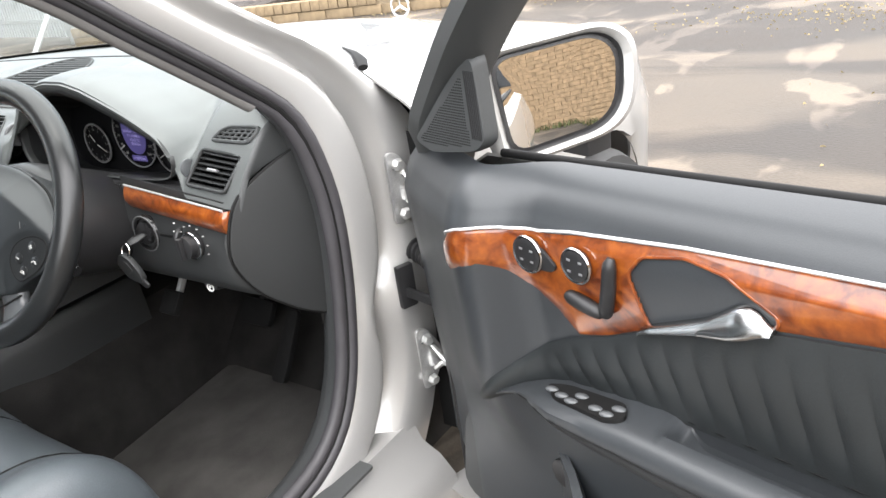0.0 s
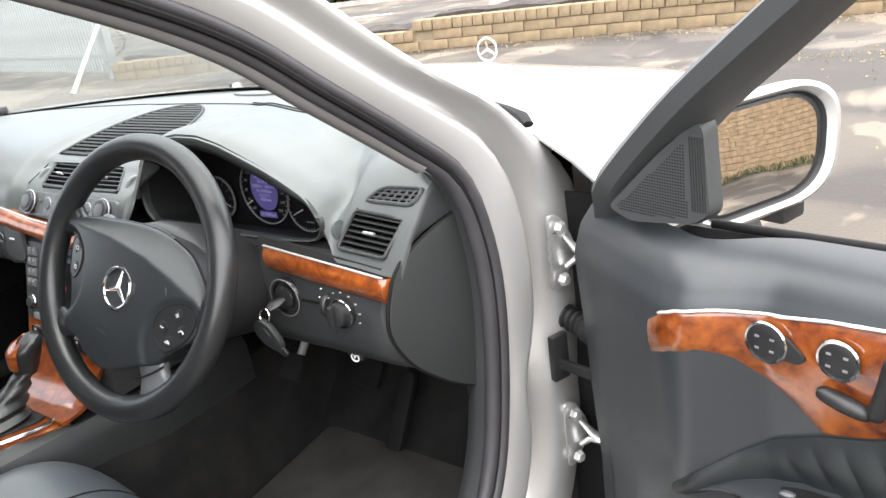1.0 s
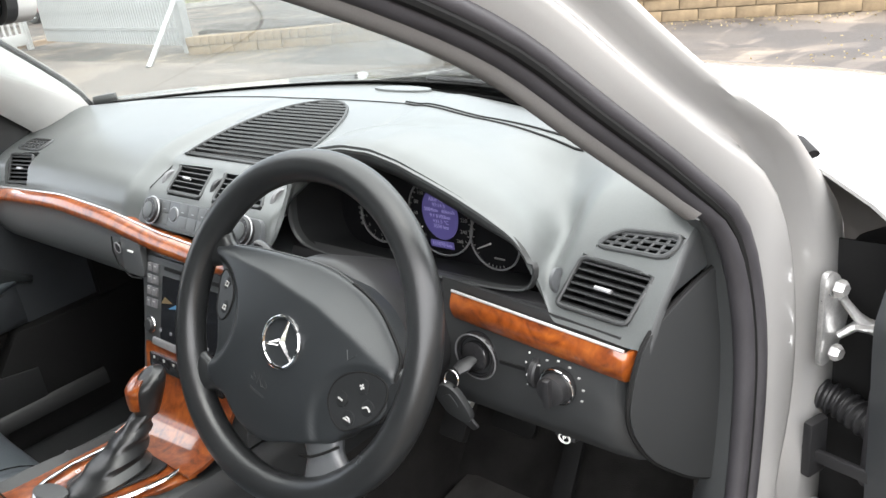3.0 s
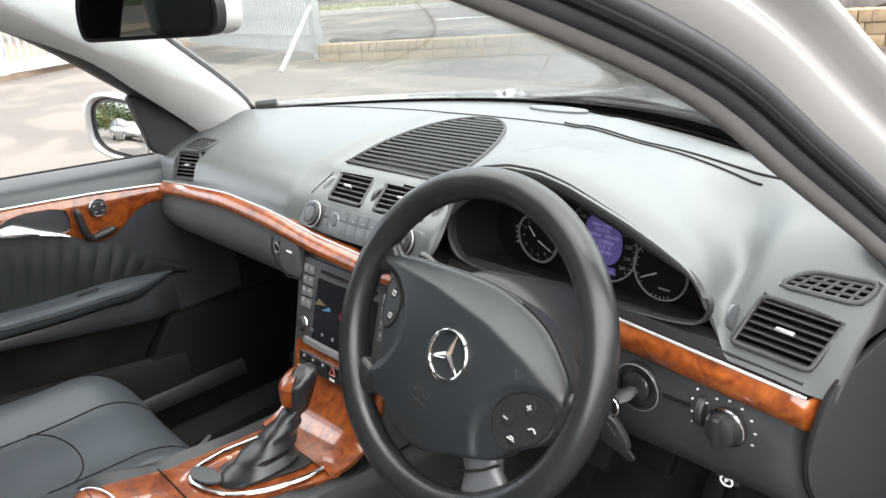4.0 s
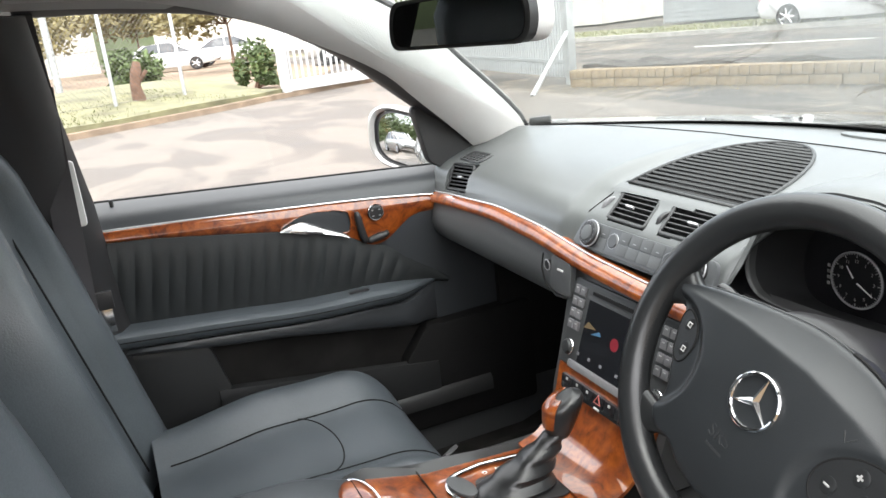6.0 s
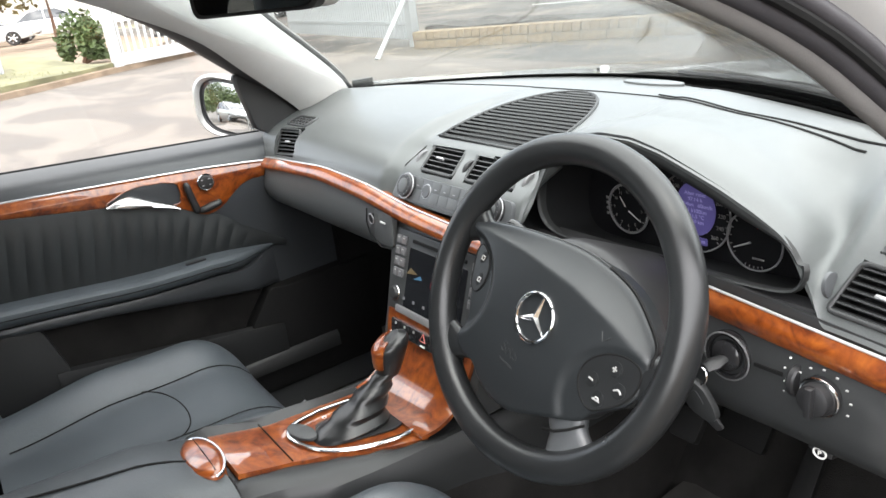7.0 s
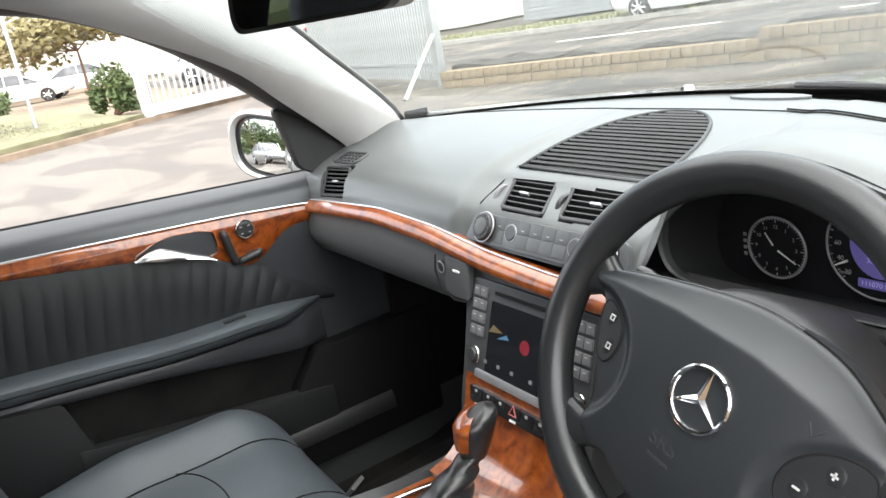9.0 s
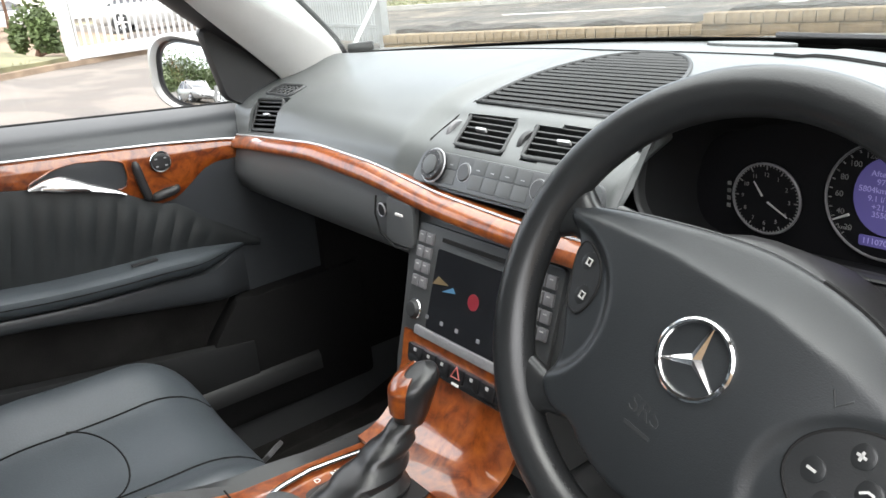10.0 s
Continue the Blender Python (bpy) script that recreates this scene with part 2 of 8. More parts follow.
def lathe(o, ax, prof, seg=32, up=(0, 0, 1), sx=1.0):
    """Profile of (radius, height) turned round an axis; sx stretches it sideways."""
    o, ax = vec(o), unit(ax)
    u = unit(np.cross(vec(up), ax) if abs(unit(up) @ ax) < 0.98 else np.cross((1, 0, 0), ax))
    w = np.cross(ax, u)
    V, F = [], []
    for r, h in prof:
        for a in np.linspace(0, 2 * math.pi, seg, endpoint=False):
            V.append(o + ax * h + r * (math.cos(a) * u * sx + math.sin(a) * w))
    for i in range(len(prof) - 1):
        for a in range(seg):
            b = (a + 1) % seg
            F.append((i * seg + a, i * seg + b, (i + 1) * seg + b, (i + 1) * seg + a))
    F += [tuple(range(seg))[::-1], tuple((len(prof) - 1) * seg + a for a in range(seg))]
    return np.array(V), F


def loft(loops, close=True):
    L = [np.array(q, float) for q in loops]
    n = len(L[0])
    F = []
    for i in range(len(L) - 1):
        for a in range(n):
            b = (a + 1) % n
            F.append((i * n + a, i * n + b, (i + 1) * n + b, (i + 1) * n + a))
    if close:
        F += [tuple(range(n))[::-1], tuple((len(L) - 1) * n + a for a in range(n))]
    return np.concatenate(L), F


def ball(c, r, seg=20):
    prof = [(max(1e-4, math.sin(a)), -math.cos(a)) for a in np.linspace(0.02, math.pi - 0.02, seg // 2 + 2)]
    V, F = lathe((0, 0, 0), (0, 0, 1), prof, seg)
    return V * vec(r) + vec(c), F


def join(*gs):
    V, F, k = [], [], 0
    for v, f in gs:
        V.append(np.array(v, float))
        F += [tuple(i + k for i in q) for q in f]
        k += len(v)
    return np.concatenate(V), F


def rpoly(pts, r, n=5):
    """Polygon with rounded corners."""
    p = [vec(q) for q in pts]
    out = []
    for i in range(len(p)):
        a, b, c = p[i - 1], p[i], p[(i + 1) % len(p)]
        da, dc = min(r, np.linalg.norm(a - b) * 0.48), min(r, np.linalg.norm(c - b) * 0.48)
        s, e = b + unit(a - b) * da, b + unit(c - b) * dc
        for t in np.linspace(0, 1, n):
            out.append(tuple((1 - t) ** 2 * s + 2 * t * (1 - t) * b + t * t * e))
    return out


def ell(cx, cy, a, b, n=32):
    return [(cx + a * math.cos(t), cy + b * math.sin(t)) for t in np.linspace(0, 2 * math.pi, n, endpoint=False)]


BASE = {}


def mesh_of(name, geo, material, bevel=0.0, smooth=40):
    V, F = geo
    V = np.array(V, float)
    c = (V.min(0) + V.max(0)) / 2
    me = bpy.data.meshes.new(name)
    me.from_pydata([tuple(q) for q in V - c], [], F)
    bm = bmesh.new()
    bm.from_mesh(me)
    bmesh.ops.recalc_face_normals(bm, faces=bm.faces)
    if bevel:
        es = [e for e in bm.edges if len(e.link_faces) == 2 and e.calc_face_angle(0) > 0.6]
        bmesh.ops.bevel(bm, geom=es, offset=bevel, segments=2, affect="EDGES", profile=0.6, clamp_overlap=True)
    bm.to_mesh(me)
    bm.free()
    me.materials.append(material)
    me.polygons.foreach_set("use_smooth", [True] * len(me.polygons))
    me.set_sharp_from_angle(angle=radians(smooth))
    return me, c


def thing(name, at, label, category, group="", kind=""):
    ob = new(name)
    ob.location = at
    ob.empty_display_size = 0.05
    BASE[ob] = vec(at)
    return tagged(ob, label, category, group, kind)


def part(name, geo, material, parent=None, label="", bevel=0.0, smooth=40):
    me, c = mesh_of(name, geo, material, bevel, smooth)
    ob = new(name, me)
    base = BASE[parent] if parent else np.zeros(3)
    ob.location = c - base
    ob.parent = parent
    BASE[ob] = c
    return tagged(ob, label)


def solo(name, geo, material, label, category, group="", kind="", bevel=0.0, smooth=40):
    return tagged(part(name, geo, material, None, "", bevel, smooth), label, category, group, kind)


def words(name, body, o, u, v, size, material, parent, depth=0.0006):
    """Lettering in the plane (o, u, v), its middle at o."""
    cu = bpy.data.curves.new(name, "FONT")
    cu.body, cu.size, cu.extrude, cu.align_x, cu.align_y = body, size, depth, "CENTER", "CENTER"
    u, v = unit(u), unit(v)
    n = np.cross(u, v)
    tmp = new(name, cu)
    dg = bpy.context.evaluated_depsgraph_get()
    me = bpy.data.meshes.new_from_object(tmp.evaluated_get(dg))
    bpy.data.objects.remove(tmp)
    bpy.data.curves.remove(cu)
    for k in me.vertices:
        k.co = Vector(tuple(k.co[0] * u + k.co[1] * v + k.co[2] * n))
    me.materials.clear()
    me.materials.append(material)
    ob = new(name, me)
    ob.location = vec(o) - BASE[parent]
    ob.parent = parent
    BASE[ob] = vec(o)
    return ob


def step(a, b, x):
    t = np.clip((x - a) / (b - a), 0, 1)
    return t * t * (3 - 2 * t)


def soft(x, xs, ys, w=0.02):
    return float(np.mean([np.interp(x + k * w, xs, ys) for k in (-1, -0.5, 0, 0.5, 1)]))


# ---- car body ----
car = thing("sedan", (0, 0.4, 0.2), "silver sedan body shell with its driver door standing open", "car")

# inner edge of the door opening: pillar, front, sill; the same on both sides
EDGE = crv([(0.545, -0.62, 1.325), (0.56, -0.44, 1.315), (0.58, -0.274, 1.275), (0.617, -0.108, 1.206), (0.65, 0.023, 1.137), (0.68, 0.115, 1.06), (0.715, 0.219, 0.971), (0.737, 0.268, 0.92),
            (0.75, 0.29, 0.853), (0.756, 0.298, 0.755), (0.757, 0.284, 0.625), (0.757, 0.25, 0.50), (0.757, 0.19, 0.425), (0.757, 0.08, 0.395), (0.757, -0.2, 0.385), (0.757, -0.75, 0.385)], 90)
tang = np.gradient(EDGE, axis=0)
OUTW = np.array([unit(np.cross(tang[i] * vec((0, 1, 1)), (1, 0, 0))) for i in range(len(EDGE))])
if OUTW[40][1] < 0:
    OUTW = -OUTW
SIDE = np.tile(vec((1, 0, 0)), (len(EDGE), 1))


def flip(geo):
    return geo[0] * vec((-1, 1, 1)), geo[1]


def frame_band(rows, th=0.004, lo=0, hi=None):
    """Band along the door opening; each row is (outboard, away from the opening)."""
    low = step(0.95, 0.8, EDGE[:, 2])[:, None]
    return sheet(np.stack([EDGE + SIDE * a + OUTW * (b + low * c) for a, b, c in rows], 1)[lo:hi], th)


ez, ey = EDGE[:, 2], EDGE[:, 1]
front = step(0.18, 0.25, ey) * step(0.34, 0.40, ez)
high = step(0.84, 1.04, ez)
OUTB = SIDE * (0.016 * high)[:, None]
ridge = 0.076 + 0.006 * step(1.0, 0.85, ez) - 0.028 * np.exp(-((ez - 0.605) / 0.062) ** 2) * front
lowz = step(0.95, 0.8, ez)
JAMB = ((0.014, 0.02, 0, 0), (0.021, 0.028, 0, 0), (0.028, 0.038, 0, 0), (0.034, -0.012, 1, 0), (0.0345, -0.006, 1, 0), (0.033, -0.001, 1, 0), (0.029, 0.002, 1, 0), (0.016, 0.004, 1, 0), (0.002, 0.008, 1, 0), (0.0, 0.018, 1, 0), (0.018, 0.030, 1, 0.004), (0.042, 0.038, 1, 0.010), (0.050, 0.045, 1, 0.022), (0.052, 0.05, 1, 0.05), (0.048, 0.054, 1, 0.08))
SLIM = ((0.024, 0.018), (0.032, 0.030), (0.040, 0.042), (0.043, 0.052), (0.044, 0.057), (0.042, 0.062), (0.041, 0.066), (0.042, 0.071), (0.046, 0.076), (0.052, 0.082), (0.058, 0.088), (0.062, 0.094), (0.062, 0.100), (0.058, 0.106), (0.050, 0.110))
band = []
for (a, b, c, e), (p, q) in zip(JAMB, SLIM):
    low_row = EDGE + SIDE * a + OUTW * (b + c * ridge + e * lowz)[:, None]
    slim_row = EDGE + SIDE * p + OUTW * (0.018 + 0.82 * (q - 0.018))
    band.append(low_row * (1 - high)[:, None] + slim_row * high[:, None])
part("door_opening_frame", sheet(np.stack(band, 1), 0.002), M_PAINT, car, "silver painted door opening frame")
LIN = int(np.argmax(ez < 0.945))
# near pillar: its shade is put into the cloth colour
part("pillar_lining", frame_band([(0.014, 0.010, 0), (0.012, 0.001, 0), (0.007, -0.005, 0), (0.001, -0.006, 0), (-0.008, 0.001, 0), (-0.022, 0.018, 0), (-0.036, 0.04, 0), (-0.04, 0.07, 0)], 0.003, 0, LIN), M_TRIM_SHADE, car, "pale grey cloth covered windscreen pillar", smooth=70)
part("pillar_trim", frame_band([(-0.006, 0.006, 0), (-0.024, 0.012, 0), (-0.05, 0.03, 0), (-0.06, 0.06, 0)], 0.003, LIN), M_PANEL, car, "grey sill lining")
seal = part("door_seal", tube(EDGE + OUTB * 0.7 + SIDE * 0.003 + OUTW * 0.008, 0.0115 - 0.0025 * high, 16), M_RUBBER, car, "dark grey rubber door seal", smooth=70)
part("seal_lip", tube(EDGE + OUTB * 0.8 + SIDE * 0.013 + OUTW * 0.021, 0.0095 - 0.002 * high, 14), M_RUBBER, seal, smooth=70)
part("seal_groove", tube((EDGE + OUTB * 0.9 + SIDE * 0.011 + OUTW * 0.012)[:70], 0.005, 8), M_VOID, seal)

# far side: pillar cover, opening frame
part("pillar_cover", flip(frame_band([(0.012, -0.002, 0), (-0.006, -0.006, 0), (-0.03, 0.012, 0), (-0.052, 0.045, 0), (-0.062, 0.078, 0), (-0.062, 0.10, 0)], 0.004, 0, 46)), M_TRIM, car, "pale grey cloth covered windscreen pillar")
part("door_seal", flip(tube(EDGE[:44] + SIDE[:44] * 0.012 + OUTW[:44] * 0.004, 0.008, 8)), M_RUBBER, car)
part("glass_edge", flip(tube(EDGE[:46] + SIDE[:46] * -0.062 + OUTW[:46] * 0.105, 0.006, 8)), M_DARK, car)
part("outer_pillar", flip(frame_band([(0.03, 0.01, 0), (0.035, 0.07, 0), (0.0, 0.11, 0.0), (-0.04, 0.12, 0.0)], 0.003)), M_PAINT, car)



# hinges, door check
def hinge(z):
    h = part("hinge", prism(rpoly([(-0.024, -0.060), (-0.002, -0.056), (0.022, -0.012), (0.022, 0.012), (-0.002, 0.056), (-0.024, 0.060)], 0.012), (0.812, 0.426, z), (0.35, 0.93, 0), (0, 0, 1), 0.007), M_STEEL, car, "bare steel door hinge", bevel=0.0015)
    for dz in (-0.040, 0.040):
        part("bolt", lathe((0.820, 0.414, z + dz), (0.93, -0.35, 0), [(0.010, 0), (0.010, 0.006), (0.007, 0.010)], 6), M_STEEL, h)
        part("web", tube([(0.822, 0.424, z + 0.6 * dz), (0.838, 0.428, z + 0.15 * dz - 0.004), (0.856, 0.430, z - 0.010)], [0.006, 0.008, 0.009], 10, flat=0.7), M_STEEL, h)
    part("arm", tube([(0.850, 0.430, z - 0.008), (0.872, 0.432, z - 0.014), (0.898, 0.428, z - 0.016)], [0.011, 0.010, 0.010], 12, flat=0.7), M_STEEL, h)
    part("pin", lathe((0.896, 0.428, z - 0.044), (0, 0, 1), [(0.011, 0), (0.011, 0.056)], 14), M_STEEL, h)


hinge(0.775)
hinge(0.465)
strap = part("door_check", box((0.812, 0.396, 0.614), (0.03, 0.012, 0.075), (0.35, 0.93, 0), (0.93, -0.35, 0)), M_DARK, car, "black plastic door check housing", bevel=0.003)
part("check_arm", box((0.85, 0.385, 0.605), (0.11, 0.008, 0.016), (0.97, -0.2, 0), (0.2, 0.97, 0)), M_DARK, strap, "", bevel=0.002)
part("wing_liner", sheet([[(x, 0.468, z) for z in (0.28, 0.56, 0.85)] for x in (0.785, 0.84, 0.892)], 0.003), M_VOID, car, "black liner inside the wing")
part("wiring_boot", tube(crv([(0.80, 0.44, 0.66), (0.83, 0.435, 0.655), (0.86, 0.42, 0.65), (0.90, 0.40, 0.65)], 40), [0.016 + 0.004 * (i // 2 % 2) for i in range(40)], 14), M_DARK, car, "ribbed black wiring boot")


# bonnet, wings, scuttle, windscreen
def base_y(x):
    return 0.665 - 0.66 * x * x


def bonnet_z(x, y):
    t = (y - 0.6) / 1.05
    return 0.962 - 0.0725 * t - 0.075 * max(0, t) ** 3 - 0.06 * (abs(x) / 0.75) ** 3 * (0.3 + 0.7 * step(0.45, 1.15, y)) + 0.006 * math.cos(abs(x) * 9)


xs = np.linspace(-0.745, 0.745, 33)
part("bonnet", sheet([[(x, y, bonnet_z(x, y)) for y in np.linspace(base_y(x) + 0.02 + 0.12 * max(0.0, 1 - abs(x) / 0.66), 1.62 - 0.28 * x * x, 22)] for x in xs], -0.003), M_PAINT, car, "silver bonnet")
for k in (1, -1):
    rows = []
    for y in np.linspace(0.425, 1.75, 30):
        arch_cut = max(0.0, 1 - ((y - 1.05) / 0.36) ** 2) ** 0.5 * 0.36
        zb = max(0.22, 0.32 + arch_cut - 0.02)
        top = bonnet_z(0.75, y) - 0.003
        hump = 0.022 * math.exp(-((y - 1.08) / 0.2) ** 2)
        pull = 0.16 * max(0, (y - 1.2) / 0.55) ** 2 + 0.035 * step(0.6, 1.2, y)
        r2 = 0.015 * step(0.7, 0.45, y)
        rows.append([(k * (0.72 - pull * 0.4), y, bonnet_z(0.72, y) - 0.002), (k * (0.748 - pull * 0.4), y, bonnet_z(0.745, y) + 0.002), (k * (0.765 - pull * 0.5), y, top + 0.3 * hump), (k * (0.80 - pull * 0.6), y, top - 0.004 + hump - r2), (k * (0.845 - pull * 0.8), y, top - 0.026 + hump - 1.5 * r2), (k * (0.875 - pull), y, top - 0.075 + 0.5 * hump), (k * (0.895 - pull), y, top - 0.16), (k * (0.90 - pull), y, max(zb, 0.6)), (k * (0.885 - pull), y, zb)])
    part("front_wing", sheet(rows, -0.004 * k), M_PAINT, car)
part("front_end", sheet([[(x, 1.56 - 0.28 * x * x + dy, z) for dy, z in ((0.03, 0.79), (0.1, 0.72), (0.15, 0.6), (0.17, 0.45), (0.12, 0.28))] for x in np.linspace(-0.72, 0.72, 17)], -0.01), M_PAINT, car)
part("bonnet_emblem", join(tube([(0.034 * math.cos(a), 1.555, 0.892 + 0.034 * math.sin(a)) for a in np.linspace(0, 2 * math.pi, 36, endpoint=False)], 0.0032, 8, True),
                                    *[tube([(0, 1.555, 0.892), (0.034 * math.sin(a), 1.555, 0.892 + 0.034 * math.cos(a))], [0.005, 0.002], 6) for a in (0, 2.094, 4.189)],
                                    lathe((0, 1.555, 0.832), (0, 0, 1), [(0.016, 0), (0.014, 0.008), (0.006, 0.016), (0.005, 0.028)], 16)), M_CHROME, car, "chrome ring ornament on a short stem")
jet = part("washer_jet", ball((-0.328, 0.843, bonnet_z(-0.328, 0.843) + 0.002), (0.013, 0.020, 0.010), 14), M_PAINT, car, "small silver washer jet")
part("nozzle", ball((-0.328, 0.8275, bonnet_z(-0.328, 0.843) + 0.006), (0.005, 0.005, 0.004), 10), M_VOID, jet)
cow = [[(x, base_y(x) + d + 0.1 * (1 - abs(x)) * q, z) for d, q, z in ((-0.02, 0, 0.956), (0.03, 0.3, 0.938), (0.05, 1, 0.926), (0.09, 1, 0.924))] for x in np.linspace(-0.6, 0.6, 27)]
part("scuttle", sheet(cow, -0.004), M_VOID, car, "black scuttle panel below the windscreen")
wiper = part("wiper", tube([(0.0, 0.70, 0.958), (0.2, 0.672, 0.964), (0.4, 0.60, 0.962), (0.58, 0.50, 0.955)], 0.009, 8), M_VOID, car, "black windscreen wiper")
part("blade", tube([(0.02, 0.685, 0.972), (0.3, 0.625, 0.975), (0.52, 0.52, 0.968)], 0.005, 6), M_RUBBER, wiper)
part("wiper_tip", tube([(0.60, 0.585, 0.960), (0.70, 0.50, 0.966), (0.762, 0.44, 0.968), (0.785, 0.416, 0.962)], [0.001, 0.006, 0.010, 0.008], 8, flat=0.6), M_VOID, car, "black end of the wiper arm")


def shield_pt(x, t):
    k = 1 - 0.16 * t
    z = 0.95 + 0.435 * t - 0.05 * t * (x / 0.6) ** 2 - 0.02 * t * t
    return (x * k, base_y(x) + 0.035 - (0.78 - 0.31 * x * x) * t - 0.02 * math.sin(math.pi * t), z)


ws = part("windscreen", sheet([[shield_pt(x, t) for t in np.linspace(0, 1.0, 14)] for x in np.linspace(-0.69, 0.69, 25)], 0.005), M_SHIELD, car, "raked windscreen glass")
ws.visible_shadow = False
part("glass_border", sheet([[vec(shield_pt(x, t)) - vec((0, 0.008, 0.002)) for t in np.linspace(0.0, 0.058 + 0.033 * step(0.0, 0.5, x), 4)] for x in np.linspace(-0.67, 0.68, 40)], 0.001), M_VOID, car, "black border along the foot of the windscreen")
# roof, lining, rear of the cabin
roof = [[(x, y, 1.37 + 0.06 * (1 - (x / 0.6) ** 2) - 0.05 * max(0, (y + 0.5) / 0.5) ** 2 * 0.6 - 0.03 * max(0, (-1.0 - y)) ** 2) for y in np.linspace(-0.09, -1.75, 20)] for x in np.linspace(-0.6, 0.6, 17)]
roof = [[(p[0], p[1] - 0.33 * (p[0] / 0.6) ** 2 * max(0, (p[1] + 1.75) / 1.9), p[2] - 0.03) for p in r] for r in roof]
part("headlining", sheet([[(p[0], p[1], p[2] - 0.02) for p in r] for r in roof], -0.012), M_HEAD, car, "grey cloth headlining")
part("roof_panel", sheet([[(p[0], p[1], p[2] + 0.004) for p in r] for r in roof], 0.003), M_PAINT, car)
rs = part("rear_screen", sheet([[(x * (0.82 if z > 1.2 else 1), y, z) for y, z in ((-1.75, 1.37), (-1.88, 1.22), (-2.02, 1.0))] for x in np.linspace(-0.7, 0.7, 9)], 0.004), M_PRIVACY, car, "tinted rear screen")
rs.visible_shadow = False
part("rear_wall", sheet([[(x, y, z) for y, z in ((-2.03, 0.985), (-1.72, 0.95), (-1.55, 0.5), (-1.5, 0.2))] for x in np.linspace(-0.7, 0.7, 5)], 0.02), M_DARK, car)
for k in (-1, 1):
    part("rear_side", sheet([[(k * x, y, z) for x, z in ((0.72, 0.97), (0.74, 0.93), (0.75, 0.6), (0.75, 0.2))] for y in np.linspace(-0.78, -1.9, 5)], 0.02), M_DARK, car)
    part("rear_pillar", sheet([[(k * x, y + 0.25 * q, z) for x, z, q in ((0.58, 1.34, 0), (0.66, 1.12, -0.4), (0.735, 0.95, -1))] for y in (-1.42, -1.95)], 0.02), M_DARK, car)
    rg = part("rear_glass", sheet([[(k * x, y, z) for x, z in ((0.585, 1.33), (0.665, 1.12), (0.728, 0.96))] for y in (-0.76, -1.2, -1.5)], 0.004), M_PRIVACY, car, "dark tinted rear window")
    rg.visible_shadow = False
# floor, tunnel, sills, toe boards
part("floor_pan", sheet([[(x, y, z) for y, z in ((-1.7, 0.22), (-0.4, 0.21), (0.30, 0.215), (0.42, 0.25), (0.56, 0.40), (0.60, 0.62), (0.60, 0.86))] for x in np.linspace(-0.74, 0.74, 9)], 0.02), M_CARPET, car, "black carpet on the floor")
for k in (-1, 1):
    # passenger kick panel is black to paint the footwell shade; driver's keeps carpet
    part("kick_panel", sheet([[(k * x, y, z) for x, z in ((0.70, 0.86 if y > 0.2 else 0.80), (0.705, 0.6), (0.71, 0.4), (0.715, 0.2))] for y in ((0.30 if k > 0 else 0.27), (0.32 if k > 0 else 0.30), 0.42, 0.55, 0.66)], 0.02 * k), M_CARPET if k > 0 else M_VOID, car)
    part("sill_step", sheet([[(k * x, y, z) for x, z in ((0.70, 0.2), (0.712, 0.33), (0.725, 0.365), (0.757, 0.374))] for y in (-1.2, -0.4, 0.12, 0.24 if k > 0 else 0.6)], -0.008 * k), M_PANEL, car)
    part("rocker", sheet([[(k * x, y, z) for x, z in ((0.757, 0.368), (0.80, 0.366), (0.815, 0.33), (0.85, 0.31), (0.875, 0.28), (0.88, 0.2))] for y in (-1.2, -0.4, 0.1, 0.2, 0.30, 0.36)], 0.006 * k), M_PAINT, car)
# sill cover blackened in colour for the dim passenger side
part("sill_cover", sheet([[(x, y, z) for x, z in ((-0.742, 0.366), (-0.735, 0.378), (-0.700, 0.378), (-0.690, 0.368), (-0.688, 0.34))] for y in (-0.45, -0.1, 0.12, 0.22)], 0.004), M_DOORSHADE, car, "plastic sill cover, its shade in the colour", smooth=50)
plate = part("sill_plate", prism(rpoly([(-0.028, -0.5), (0.028, -0.5), (0.028, 0.0), (-0.028, 0.0)], 0.006), (0.79, 0.235, 0.368), (1, 0, 0), (0, 1, 0), 0.006), M_PANEL, car, "grey plastic sill plate", bevel=0.002)
part("centre_tunnel", sheet([[(x, y, z) for x, z in ((-0.17, 0.2), (-0.15, 0.42), (-0.12, 0.47), (0.12, 0.47), (0.15, 0.42), (0.17, 0.2))] for y in (-1.6, -0.5, 0.0, 0.3, 0.6)], 0.02), M_CARPET, car)
# far side middle pillar with belt
part("middle_pillar", sheet([[(x, y, z) for x, y in ((-0.735 + dx, -0.585 + dy), (-0.70 + dx, -0.60 + dy), (-0.675 + dx, -0.64 + dy), (-0.675 + dx, -0.72 + dy))] for z, dx, dy in ((1.30, 0.14, -0.03), (1.14, 0.08, -0.02), (0.96, 0.02, 0.0), (0.6, 0.0, 0.02), (0.25, 0.0, 0.02))], 0.02), M_DARK, car, "black middle pillar trim")
belt = thing("seat_belt", (-0.64, -0.60, 0.9), "dark grey seat belt hanging from the middle pillar", "seat belt")
part("webbing", sheet([[(-0.655 + 0.006 * k + 0.045 * t, -0.585 - 0.045 * w - 0.02 * t, 1.18 - 0.62 * t) for w in (0, 1)] for k, t in ((0, 0), (1, 0.3), (2, 0.6), (3, 1.0))], 0.0015), M_RUBBER, belt)
